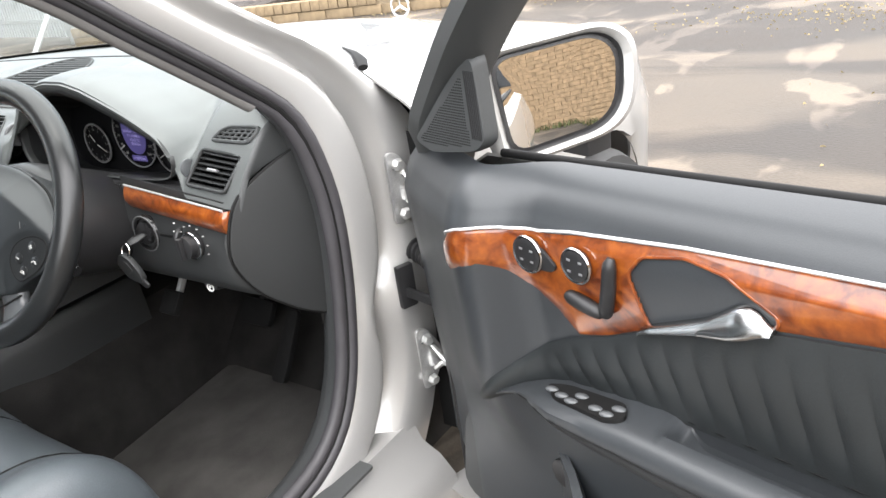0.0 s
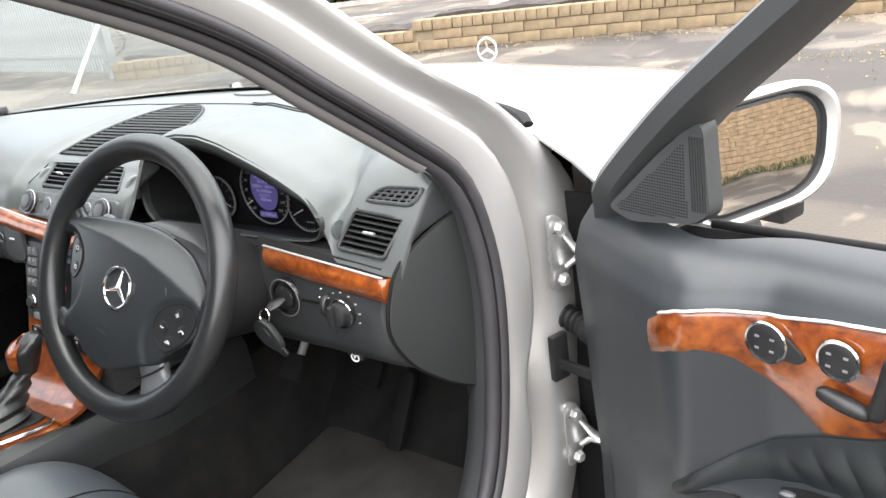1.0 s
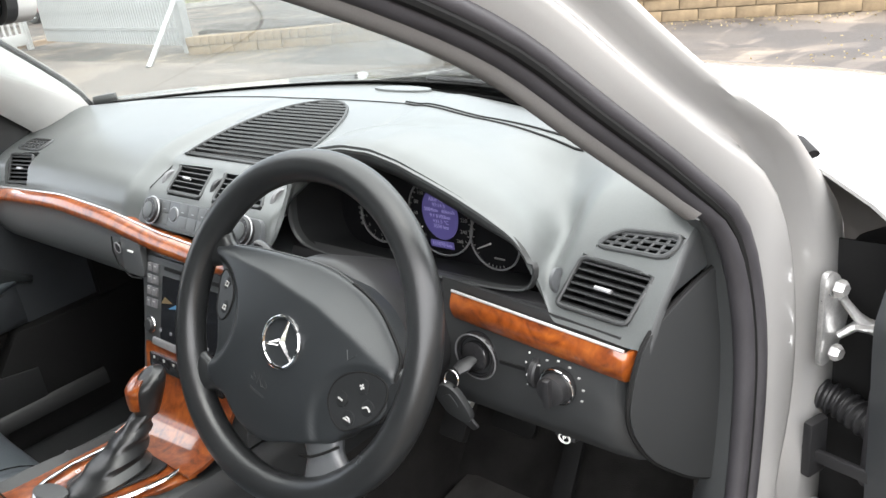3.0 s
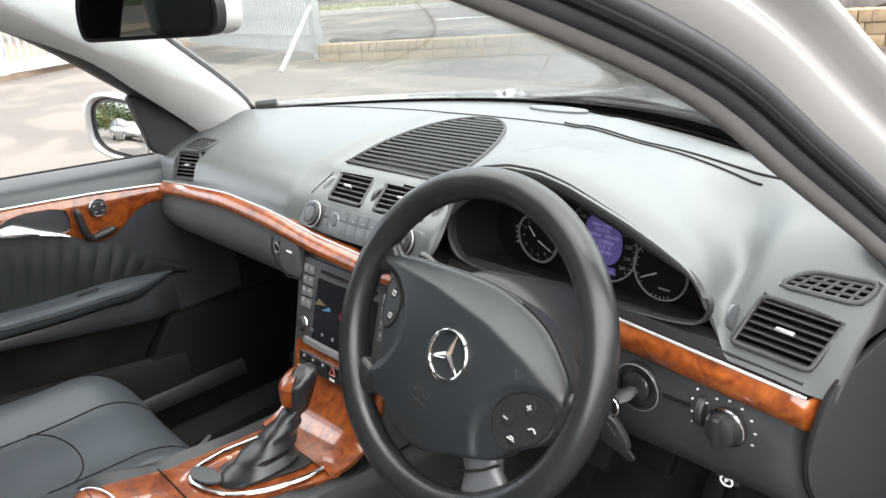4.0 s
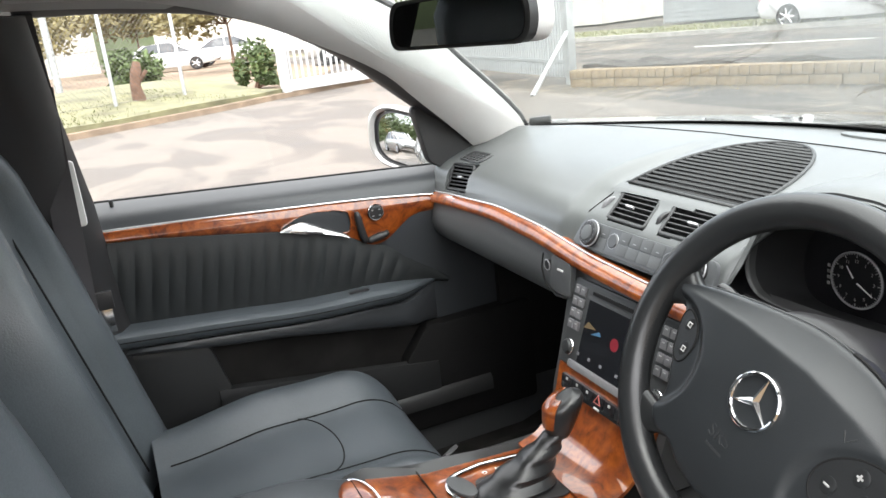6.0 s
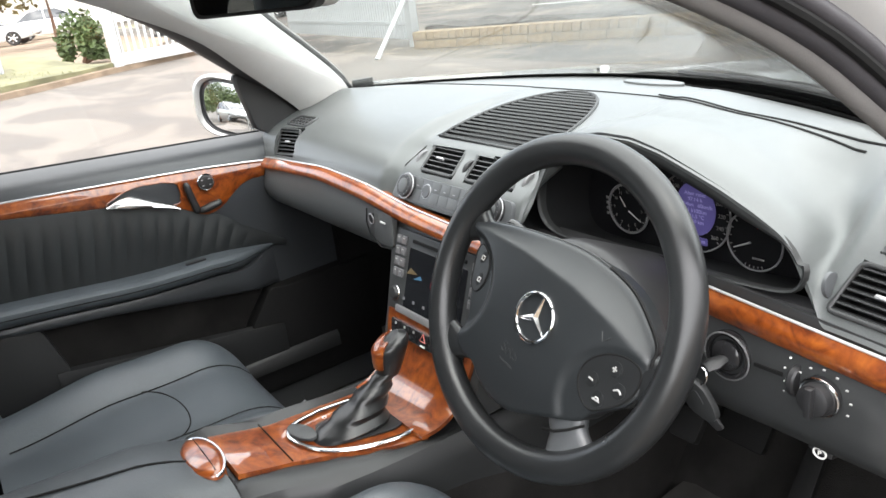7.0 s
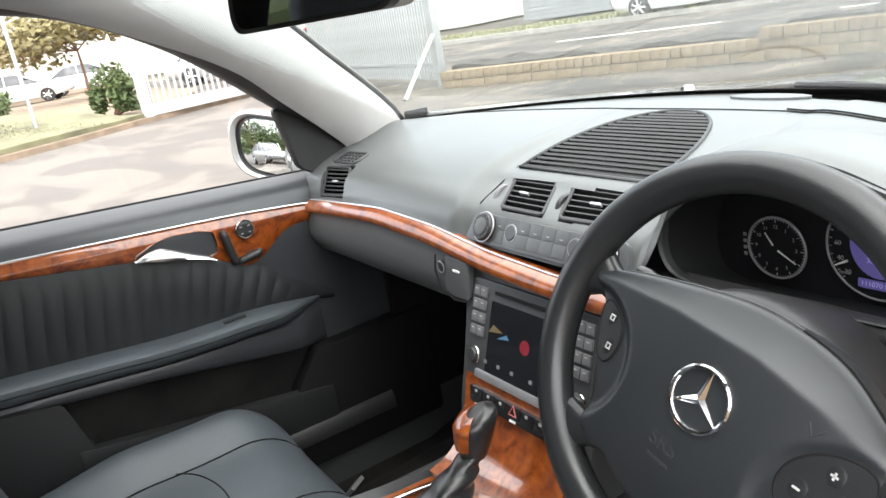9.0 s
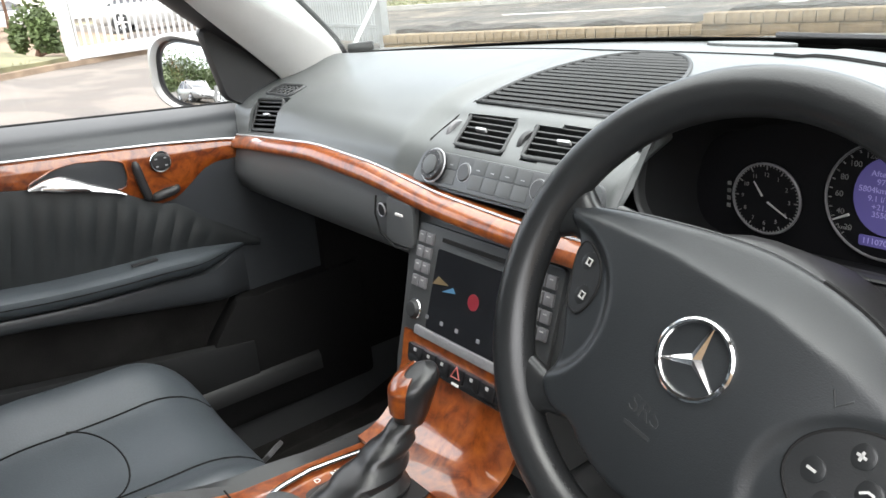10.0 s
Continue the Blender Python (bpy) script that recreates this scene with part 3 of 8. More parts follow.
part("height_slider", prism(rpoly([(-0.018, -0.06), (0.018, -0.06), (0.018, 0.06), (-0.018, 0.06)], 0.008), (-0.655, -0.60, 0.99), (0, 1, 0), (0, 0, 1), 0.015), M_TRIM, belt, "pale grey height slider", bevel=0.003)
tongue = part("tongue", box((-0.64, -0.598, 0.745), (0.004, 0.045, 0.05)), M_CHROME, belt, "bright steel belt tongue", bevel=0.001)
part("tongue_grip", box((-0.638, -0.598, 0.785), (0.012, 0.055, 0.035)), M_DARK, tongue, "", bevel=0.003)

# ---- dashboard ----
dash = thing("dashboard", (0, 0.35, 0.85), "dark grey vinyl dashboard with burl wood trim", "dashboard")


def arch(x):
    return soft(x, [0.150, 0.165, 0.19, 0.23, 0.28, 0.33, 0.375, 0.42, 0.46, 0.50, 0.535, 0.555, 0.566], [0.900, 0.940, 0.966, 0.982, 0.990, 0.989, 0.979, 0.963, 0.948, 0.930, 0.911, 0.892, 0.866], 0.006)


def wood_z(x):
    return soft(x, [-0.76, -0.64, -0.41, -0.24, -0.10, 0.04, 0.16], [0.843, 0.852, 0.866, 0.858, 0.840, 0.832, 0.831], 0.03)


def pad_profile(x):
    yb = base_y(x)
    dp = 0.012 * step(-0.45, -0.62, x)
    pas = [(yb, 0.966), (0.5 * (yb + 0.29), 0.970), (0.27, 0.952 - 0.5 * dp), (0.185 - 1.2 * dp, 0.915 - 0.6 * dp), (0.15 - 0.4 * dp, 0.886 - dp), (0.139, wood_z(x) + 0.004)]
    mid = [(yb, 0.966), (0.47, 0.968), (0.262, 0.938), (0.215, 0.916), (0.172, 0.888), (0.150, 0.842)]
    a = arch(x)
    hood = [(yb, 0.966), (0.5 * (yb + 0.37), 0.972), (0.362, 0.62 * a + 0.38 * 0.967), (0.300, a + 0.005), (0.240, a + 0.006), (0.210, a - 0.003)]
    vnt = [(yb, 0.962), (0.5 * (yb + 0.30), 0.953), (0.300, 0.939), (0.258, 0.912), (0.222, 0.870), (0.193, 0.838 - 0.1 * (min(x, 0.69) - 0.462))]
    P = np.array(pas) * 1.0
    for nxt, w in ((mid, step(-0.20, -0.16, x)), (hood, step(0.158, 0.176, x)), (vnt, np.array([step(a, b, x) for a, b in ((0.45, 0.65), (0.48, 0.62), (0.50, 0.605), (0.532, 0.602), (0.554, 0.598), (0.562, 0.598))])[:, None])):
        P = P * (1 - w) + np.array(nxt) * w
    p = crv(P, 110)
    # raised dome of the instrument hood, rolling off towards the screen and the door
    ye = float(np.interp(x, [0.15, 0.29, 0.41, 0.50, 0.54, 0.58], [0.41, 0.42, 0.38, 0.30, 0.25, 0.20]))
    for q in p:
        q[1] -= 0.022 * step(-0.1, 0.25, x) * step(yb - 0.09, yb, q[0]) ** 2
        q[1] -= 0.009 * step(-0.06, 0.06, q[0] - ye) * step(0.18, 0.32, x) * step(0.63, 0.50, x) * step(yb - 0.02, yb - 0.12, q[0])
    return p


PADX = np.concatenate([np.linspace(-0.752, -0.56, 90), np.linspace(-0.555, -0.16, 50), np.linspace(-0.157, 0.152, 130), np.linspace(0.156, 0.18, 10), np.linspace(0.186, 0.575, 60), np.linspace(0.577, 0.716, 70)])


def pad_lim(y):
    return float(np.interp(y, [0.168, 0.196, 0.232, 0.27], [0.690, 0.700, 0.712, 0.716]))


PAD = np.array([[(x if x < 0.64 else 0.64 + (x - 0.64) * (pad_lim(y) - 0.64) / 0.076, y, z) for y, z in pad_profile(x)] for x in PADX])


def pad_at(x, y):
    p = pad_profile(x)
    return float(np.interp(y, p[::-1, 0], p[::-1, 1]))


def pad_pt(x, y, lift=0.0):
    z, z2 = pad_at(x, y), pad_at(x, y + 0.004)
    n = unit((0, -(z2 - z) / 0.004, 1))
    return vec((x, y, z)) + n * lift


# air vents: corners lower-left, lower-right, upper-right, upper-left
VENTS = {
    "side": ([(0.594, 0.2015, 0.842), (0.676, 0.2005, 0.836), (0.693, 0.2345, 0.880), (0.611, 0.2345, 0.887)], 7),
    "far": ([(-0.672, 0.148, 0.860), (-0.570, 0.151, 0.868), (-0.583, 0.178, 0.916), (-0.681, 0.175, 0.911)], 7),
    "mid_a": ([(-0.112, 0.179, 0.894), (-0.021, 0.178, 0.894), (-0.044, 0.231, 0.923), (-0.134, 0.231, 0.923)], 6),
    "mid_b": ([(0.012, 0.179, 0.894), (0.128, 0.182, 0.896), (0.090, 0.231, 0.923), (-0.008, 0.231, 0.923)], 6),
}
GRIDS = {"side": [(0.620, 0.244), (0.703, 0.243), (0.713, 0.262), (0.645, 0.260)], "far": [(-0.690, 0.192), (-0.592, 0.194), (-0.588, 0.226), (-0.672, 0.224)]}


def inside(q, poly):
    hit = False
    for i in range(len(poly)):
        (x1, y1), (x2, y2) = poly[i - 1], poly[i]
        if (y1 > q[1]) != (y2 > q[1]) and q[0] < (x2 - x1) * (q[1] - y1) / (y2 - y1) + x1:
            hit = not hit
    return hit


def in_grille(x, y, m=0.0):
    return y > 0.246 - m and ((x - grille_mid(y)) / (0.128 + m)) ** 2 + (max(0.0, y - 0.275) / (0.215 + m)) ** 2 < 1


def grille_mid(y):
    return -0.015 - 0.10 * (y - 0.254)


cuts = []
for corners, _ in VENTS.values():
    cc = np.mean(corners, 0)
    cuts.append([(cc[0] + (c[0] - cc[0]) * 1.03, cc[2] + (c[2] - cc[2]) * 1.07) for c in corners])
mid_cells = (PAD[:-1, :-1] + PAD[1:, 1:]) / 2
keep = np.ones(mid_cells.shape[:2], bool)
for i in range(keep.shape[0]):
    for j in range(keep.shape[1]):
        x, y, z = mid_cells[i, j]
        if in_grille(x, y) or any(inside((x, z), v) and y < 0.26 for v in cuts) or any(inside((x, y), g) for g in GRIDS.values()):
            keep[i, j] = False
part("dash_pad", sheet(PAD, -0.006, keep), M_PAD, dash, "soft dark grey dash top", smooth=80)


def rim_of(loop, r, seg=8):
    return tube(loop, r, seg, True)


def vent(name, corners, n, tab=0.5):
    a, b, c, d = [vec(q) for q in corners]
    out = unit(np.cross(b - a, d - a))
    if out[1] > 0:
        out = -out
    lerp = lambda s, t: (1 - t) * ((1 - s) * a + s * b) + t * ((1 - s) * d + s * c)
    loop = [lerp(s, t) for s, t in rpoly([(0, 0), (1, 0), (1, 1), (0, 1)], 0.1, 4)]
    body = part(name, join(loft([[p + out * 0.003 for p in loop], [p - out * 0.045 + (lerp(0.5, 0.5) - p) * 0.08 for p in loop]], False),
                           loft([[p - out * 0.045 for p in loop], [p - out * 0.047 for p in loop]])), M_VOID, dash, "black slatted air vent")
    part("vent_frame", rim_of([p + out * 0.001 for p in loop], 0.0028), M_LOWER, body)
    for k in range(n):
        t = (k + 0.5) / n
        p, q = lerp(0.015, t), lerp(0.985, t)
        part("slat", prism([(-0.008, -0.0016), (0.0, -0.0026), (0.009, -0.001), (0.009, 0.001), (0.0, 0.0022), (-0.008, 0.0016)], p - out * 0.008, unit(out + vec((0, 0, -0.15))), np.cross(unit(q - p), unit(out + vec((0, 0, -0.15)))), np.linalg.norm(q - p)), M_LOWER, body)
    p = lerp(tab, 0.5)
    part("tab", box(p + out * 0.003, (0.02, 0.005, 0.007), unit(b - a), unit(d - a)), M_SILVER, body, "grey thumb tab", bevel=0.002)
    return body


vent("air_vent", *VENTS["side"])
vent("air_vent", *VENTS["far"])
vent("air_vent", *VENTS["mid_a"], 0.4)
vent("air_vent", *VENTS["mid_b"])
for g in GRIDS.values():
    loop = [pad_pt(x, y, 0.001) for x, y in rpoly(g, 0.012, 4)]
    low = [p + vec((0, 0.012, -0.03)) for p in loop]
    gv = part("demist_vent", join(loft([loop, low], False), loft([low, [p - vec((0, 0, 0.002)) for p in low]])), M_VOID, dash, "black demister grid")
    part("vent_frame", rim_of(loop, 0.003), M_PANEL, gv)
    a, b, c, d = [vec((*q, 0)) for q in g]
    bars = []
    for t in (0.28, 0.55, 0.8):
        p, q = a + (d - a) * t, b + (c - b) * t
        bars.append([pad_pt(*(p + (q - p) * s)[:2], 0.0) for s in (0.02, 0.5, 0.98)])
    for t in (0.17, 0.34, 0.5, 0.67, 0.83):
        p, q = a + (b - a) * t, d + (c - d) * t
        bars.append([pad_pt(*(p + (q - p) * s)[:2], 0.0) for s in (0.02, 0.5, 0.98)])
    for bar in bars:
        part("grid_bar", tube(bar, 0.0017, 6), M_PANEL, gv)

# centre speaker grille on the dash top
gl = [(grille_mid(0.246) + 0.128, 0.246)] + [(grille_mid(0.275 + 0.215 * math.sin(t)) + 0.128 * math.cos(t), 0.275 + 0.215 * math.sin(t)) for t in np.linspace(0, math.pi, 40)] + [(grille_mid(0.246) - 0.128, 0.246)]
loop = [pad_pt(x, y, 0.001) for x, y in gl]
low = [p - vec((0, 0, 0.022)) for p in loop]
grille = part("speaker_grille", join(loft([loop, low], False), loft([low, [p - vec((0, 0, 0.002)) for p in low]])), M_VOID, dash, "black slatted half round centre grille")
part("grille_rim", rim_of(loop, 0.0028), M_LOWER, grille)
for y in np.linspace(0.254, 0.483, 18):
    w = 0.1272 * math.sqrt(max(0, 1 - (max(0.0, y - 0.275) / 0.215) ** 2))
    part("slat", sheet([[pad_pt(x, y - 0.0030, 0.0), pad_pt(x, y, 0.0022), pad_pt(x, y + 0.0012, 0.0005)] for x in np.linspace(grille_mid(y) - w, grille_mid(y) + w, 9)], 0.004), M_LOWER, grille)
part("sun_sensor", prism(ell(0, 0, 0.07, 0.02, 28), (0.03, 0.60, 0.966), (1, -0.03, 0), (0, 1, -0.02), 0.006), M_PAD, dash, "oval sensor cover", bevel=0.002)
part("demist_slot", tube([(x, 0.505 - 0.24 * x * x, pad_at(x, 0.505 - 0.24 * x * x) + 0.0005) for x in np.linspace(-0.6, 0.14, 20)], 0.0012, 6), M_VOID, dash)
for run in ([(0.118, 0.513), (0.25, 0.484), (0.38, 0.453), (0.471, 0.423), (0.562, 0.396)], [(0.129, 0.500), (0.26, 0.470), (0.39, 0.436), (0.523, 0.394)]):
    part("demist_slot", tube([(x, y, pad_at(x, y) + 0.0005) for x, y in crv(run, 24)], 0.0017, 6), M_VOID, dash)
part("dash_edge", tube([(x, base_y(x) + 0.004, 0.962) for x in np.linspace(-0.66, 0.68, 40)], 0.008, 8), M_VOID, dash)
part("screen_band", sheet([[(x, base_y(x) - 0.002, 0.938), (x, base_y(x) + 0.006, 0.968)] for x in np.linspace(-0.05, 0.68, 30)], 0.002), M_VOID, dash, "black band under the windscreen")
part("corner_clip", box((-0.655, 0.385, 0.978), (0.05, 0.016, 0.018), (0.7, 0.7, 0.06), (-0.7, 0.7, 0)), M_DARK, dash, "", bevel=0.004)

# centre shield: heater controls
hv_o, hv_u, hv_v = vec((0, 0.1585, 0.868)), vec((1, 0, 0)), unit((0, 0.022, 0.042))
hv_n = np.cross(hv_u, hv_v)
heater = part("heater_panel", prism(rpoly([(-0.165, -0.024), (0.158, -0.024), (0.15, 0.02), (-0.152, 0.02)], 0.012), hv_o - hv_n * 0.006, hv_u, hv_v, 0.012), M_SATIN, dash, "grey heater control panel", bevel=0.002)
for x in (-0.119, 0.119):
    kn = part("knob", lathe(hv_o + hv_u * x + hv_n * 0.006, hv_n, [(0.0205, 0), (0.0205, 0.006), (0.0185, 0.011), (0.012, 0.0115)], 28), M_DARK, heater, "black rotary heater knob")
    part("knob_face", lathe(hv_o + hv_u * x + hv_n * 0.0175, hv_n, [(0.0125, 0), (0.0125, 0.0012), (0.011, 0.0018)], 28), M_GLOVE, kn, "grey knob face")
    for q in np.linspace(0, 6.283, 12, endpoint=False):
        part("knob_mark", box(hv_o + hv_u * (x + 0.0152 * math.cos(q)) + hv_v * 0.0152 * math.sin(q) + hv_n * 0.0168, (0.0025, 0.0012, 0.0008), hv_u * math.cos(q) + hv_v * math.sin(q), hv_v * math.cos(q) - hv_u * math.sin(q)), M_MARK, kn)
    part("knob_ring", tube([hv_o + hv_u * (x + 0.0215 * math.cos(a)) + hv_v * 0.0215 * math.sin(a) + hv_n * 0.012 for a in np.linspace(0, 6.283, 28, endpoint=False)], 0.0012, 6, True), M_SILVER, heater)
for i, x in enumerate(np.linspace(-0.09, 0.09, 8)):
    if i in (1, 6):
        part("button", lathe(hv_o + hv_u * x + hv_n * 0.005, hv_n, [(0.0115, 0), (0.011, 0.002), (0.010, 0.003)], 24), M_BUTTON, heater)
        part("button_ring", tube([hv_o + hv_u * (x + 0.012 * math.cos(a)) + hv_v * 0.012 * math.sin(a) + hv_n * 0.006 for a in np.linspace(0, 6.283, 24, endpoint=False)], 0.0006, 6, True), M_SILVER, heater)
    else:
        for dy in (-0.0095, 0.0095):
            part("button", box(hv_o + hv_u * x + hv_v * dy + hv_n * 0.0058, (0.0235, 0.0175, 0.0018), hv_u, hv_v), M_GLOVE, heater, "", bevel=0.001)
    part("button_mark", box(hv_o + hv_u * x + hv_v * 0.006 + hv_n * 0.0072, (0.006, 0.0012, 0.0005), hv_u, hv_v), M_SILVER, heater)
for x in (-0.142, -0.006, 0.14):
    part("vent_wheel", lathe(pad_pt(x, 0.203, -0.014) - vec((0.004, 0, 0)), (1, 0, 0), [(0.019, 0), (0.0205, 0.002), (0.0205, 0.006), (0.019, 0.008)], 24), M_DARK if abs(x) < 0.1 else M_KEYS, dash, "ribbed vent wheel")
part("vent_wheel", lathe((0.584, 0.217, 0.862), (1, 0, 0.1), [(0.010, 0), (0.0135, 0.0015), (0.0135, 0.0055), (0.010, 0.007)], 24), M_SATIN, dash, "ribbed vent wheel")
part("shield_line", tube([pad_pt(x, y, 0.0) for x, y in ((-0.168, 0.152), (-0.163, 0.18), (-0.155, 0.215), (-0.15, 0.25))], 0.0016, 6), M_VOID, dash)

part("vent_wheel", lathe((-0.556, 0.170, 0.890), (1, 0, 0.05), [(0.009, 0), (0.012, 0.002), (0.012, 0.007), (0.009, 0.009)], 20), M_DARK, dash, "ribbed vent wheel")
# wood strip, passenger side and middle
wx = np.linspace(-0.748, 0.165, 60)
strip = []
for x in wx:
    z = wood_z(x)
    strip.append([(x, 0.146 - 0.027 * math.sin(1.75 * t), z + 0.003 - (0.0175 + 0.003 * step(-0.6, -0.3, x)) * (1 - math.cos(1.75 * t))) for t in np.linspace(0, 1, 25)])
wood = part("wood_trim", sheet(strip, -0.006), M_WOOD, dash, "glossy burl walnut trim strip")
part("end_cap", box((-0.742, 0.126, wood_z(-0.74) - 0.010), (0.022, 0.018, 0.029)), M_SILVER, wood, "pale metal end cap", bevel=0.003)
part("chrome_line", tube([(x, 0.1365, wood_z(x) + 0.0030) for x in wx], 0.0016, 6), M_BRIGHT, wood, "thin chrome line")
# wood strip, driver side
xs2 = np.linspace(0.462, 0.682, 12)
rows = [[(x, 0.187 - 0.009 * math.sin(math.pi * (0.1 + 0.8 * t)), 0.836 - 0.10 * (x - 0.462) - 0.034 * t) for t in np.linspace(0, 1, 8)] for x in xs2]
rows += [[(x, p[1] + d, p[2]) for p in rows[-1]] for x, d in ((0.688, 0.006), (0.691, 0.022))]
wood2 = part("wood_trim", sheet(rows, -0.006), M_WOOD, dash, "glossy burl walnut trim strip")
part("chrome_line", tube([(x, 0.184, 0.8378 - 0.10 * (x - 0.462)) for x in xs2], 0.0018, 6), M_BRIGHT, wood2, "thin chrome line")

# glove box side, lower face
low_face = [[(x, y, z) for y, z in crv([(0.128, wood_z(x) - 0.016), (0.120, wood_z(x) - 0.052), (0.118, 0.782), (0.135, 0.747), (0.19, 0.715), (0.32, 0.68), (0.5, 0.66)], 20)] for x in np.linspace(-0.745, -0.135, 24)]
part("glove_box", sheet(low_face, -0.006), M_GLOVE, dash, "grey glove box front")
part("glove_edge", tube([(-0.214, 0.116, 0.825), (-0.217, 0.113, 0.80), (-0.205, 0.111, 0.775), (-0.17, 0.11, 0.762), (-0.138, 0.111, 0.765)], 0.0014, 6), M_VOID, dash)
part("glove_latch", prism(rpoly([(-0.03, -0.03), (0.032, -0.03), (0.03, 0.028), (-0.03, 0.032)], 0.01), (-0.165, 0.1225, 0.795), (1, 0, 0), (0, 0.12, 1), 0.006), M_GLOVE, dash, "grey square latch button", bevel=0.0015)
part("latch_mark", box((-0.160, 0.1145, 0.808), (0.016, 0.002, 0.003)), M_INK, dash)
part("glove_lock", lathe((-0.205, 0.122, 0.806), (0, -1, 0.12), [(0.009, 0), (0.009, 0.005), (0.006, 0.006)], 20), M_DARK, dash, "round key lock")
part("lock_ring", tube([(-0.205 + 0.009 * math.cos(a), 0.1165, 0.806 + 0.009 * math.sin(a)) for a in np.linspace(0, 6.283, 20, endpoint=False)], 0.0012, 6, True), M_SILVER, dash)

# cluster: closed rounded lip, grey lining blackened in colour for shade, face, dials
CX = 0.358
lip2 = [(x, arch(x) - 0.009) for x in np.linspace(0.160, 0.556, 40)] + [(0.562, 0.880), (0.562, 0.866), (0.555, 0.853), (0.540, 0.846), (0.50, 0.842), (0.42, 0.840), (0.34, 0.838), (0.26, 0.836), (0.205, 0.836), (0.172, 0.843), (0.157, 0.862), (0.154, 0.89)]
lip2 = crv(lip2 + lip2[:1], 121)[:-1]
edge_loop = [vec((x, 0.206 + 0.004 * step(0.86, 0.90, z), z)) for x, z in lip2]
lip = [p + vec((0, 0.004, -0.013)) * (step(0.16, 0.22, p[0]) * step(0.56, 0.48, p[0]) * step(0.86, 0.91, p[2])) for p in edge_loop]
grown = [vec((CX + (p[0] - CX) * 1.03, p[1] + 0.004, 0.89 + (p[2] - 0.89) * 1.09 + 0.002)) for p in edge_loop]
deep = [vec((CX - 0.004 + (p[0] - CX) * 0.93, 0.296, 0.813 + (p[2] - 0.838) * 0.98)) for p in lip]
mid_l = [0.55 * p + 0.45 * q for p, q in zip(lip, deep)]
inner_lip = [p + vec((0, 0.006, 0)) + (q - p) * 0.16 for p, q in zip(lip, mid_l)]
hood_lip = part("hood_lip", loft([grown, [0.5 * p + 0.5 * q + vec((0, -0.0035, 0)) for p, q in zip(grown, lip)], lip, [p + vec((0, 0.002, 0)) + (q - p) * 0.06 for p, q in zip(lip, mid_l)], inner_lip], False), M_LOWER, dash, "rounded dark edge of the instrument hood", smooth=80)
part("cluster_hood", loft([inner_lip, mid_l, deep], False), M_LINING, hood_lip, "vinyl lining of the instrument hood, its shade in the colour", smooth=60)
part("cluster_sill", sheet([[(x, y, z) for y, z in ((0.224, 0.838), (0.206, 0.835), (0.201, 0.826), (0.204, 0.80), (0.22, 0.74))] for x in np.linspace(0.150, 0.580, 12)], -0.005), M_DARK, dash, "dark grey panel below the instruments")
for k in range(5):
    part("sill_rib", tube([(0.40 + 0.006 * k, 0.2015, 0.829), (0.402 + 0.006 * k, 0.2035, 0.808)], 0.0016, 6), M_DARK, dash)
cluster = part("instrument_binnacle", loft([deep, [p + vec((0, 0.01, 0)) for p in deep]]), M_DIAL, dash, "black instrument cluster with chrome ringed dials")
DY = 0.288


def dial(x, z, r, name):
    d = part(name, lathe((x, DY + 0.0045, z), (0, -1, 0), [(r, 0), (r, 0.004), (r - 0.003, 0.0045), (r * 0.97, 0.002)], 40), M_DIAL, cluster)
    part("chrome_ring", tube([(x + r * math.cos(a), DY, z + r * math.sin(a)) for a in np.linspace(0, 6.283, 40, endpoint=False)], 0.0014, 6, True), M_KEYS, d)
    return d


def ticks(d, x, z, r, a0, a1, n, ln=0.005):
    g = []
    for a in np.linspace(radians(a0), radians(a1), n):
        u = vec((math.cos(a), 0, math.sin(a)))
        g.append(box(vec((x, DY - 0.0005, z)) + u * r, (ln, 0.0011, 0.0009), u, np.cross(u, (0, 1, 0))))
    part("dial_marks", join(*g), M_DIALINK, d)


def needle(d, x, z, ang, r0, r1, w=0.0011):
    ca, sa = math.cos(radians(ang)), math.sin(radians(ang))
    part("needle", tube([(x + r0 * ca, DY - 0.003, z + r0 * sa), (x + r1 * ca, DY - 0.003, z + r1 * sa)], [w, 0.6 * w], 6), M_MARK, d)


SX, SZ, KX, KZ, FX, FZ = 0.364, 0.878, 0.250, 0.861, 0.451, 0.857
spd = dial(SX, SZ, 0.054, "speedometer")
clk = dial(KX, KZ, 0.036, "clock_dial")
rev = dial(FX, FZ, 0.038, "fuel_gauge")
ticks(spd, SX, SZ, 0.050, 225, -45, 27, 0.003)
ticks(clk, KX, KZ, 0.0325, 90, -240, 12)
ticks(clk, KX, KZ, 0.034, 90, -264, 60, 0.0018)
ticks(rev, FX, FZ, 0.034, 215, 60, 9)
ticks(rev, FX, FZ, 0.034, 250, 290, 5, 0.003)
part("display", prism(ell(0, 0, 0.0305, 0.036), (SX + 0.002, DY - 0.0003, SZ + 0.005), (1, 0, 0), (0, 0, 1), 0.001), M_LCD, spd, "oval purple display")
part("display", prism(rpoly([(-0.02, -0.005), (0.02, -0.005), (0.02, 0.005), (-0.02, 0.005)], 0.002), (SX, DY - 0.0003, SZ - 0.038), (1, 0, 0), (0, 0, 1), 0.001), M_LCD, spd)
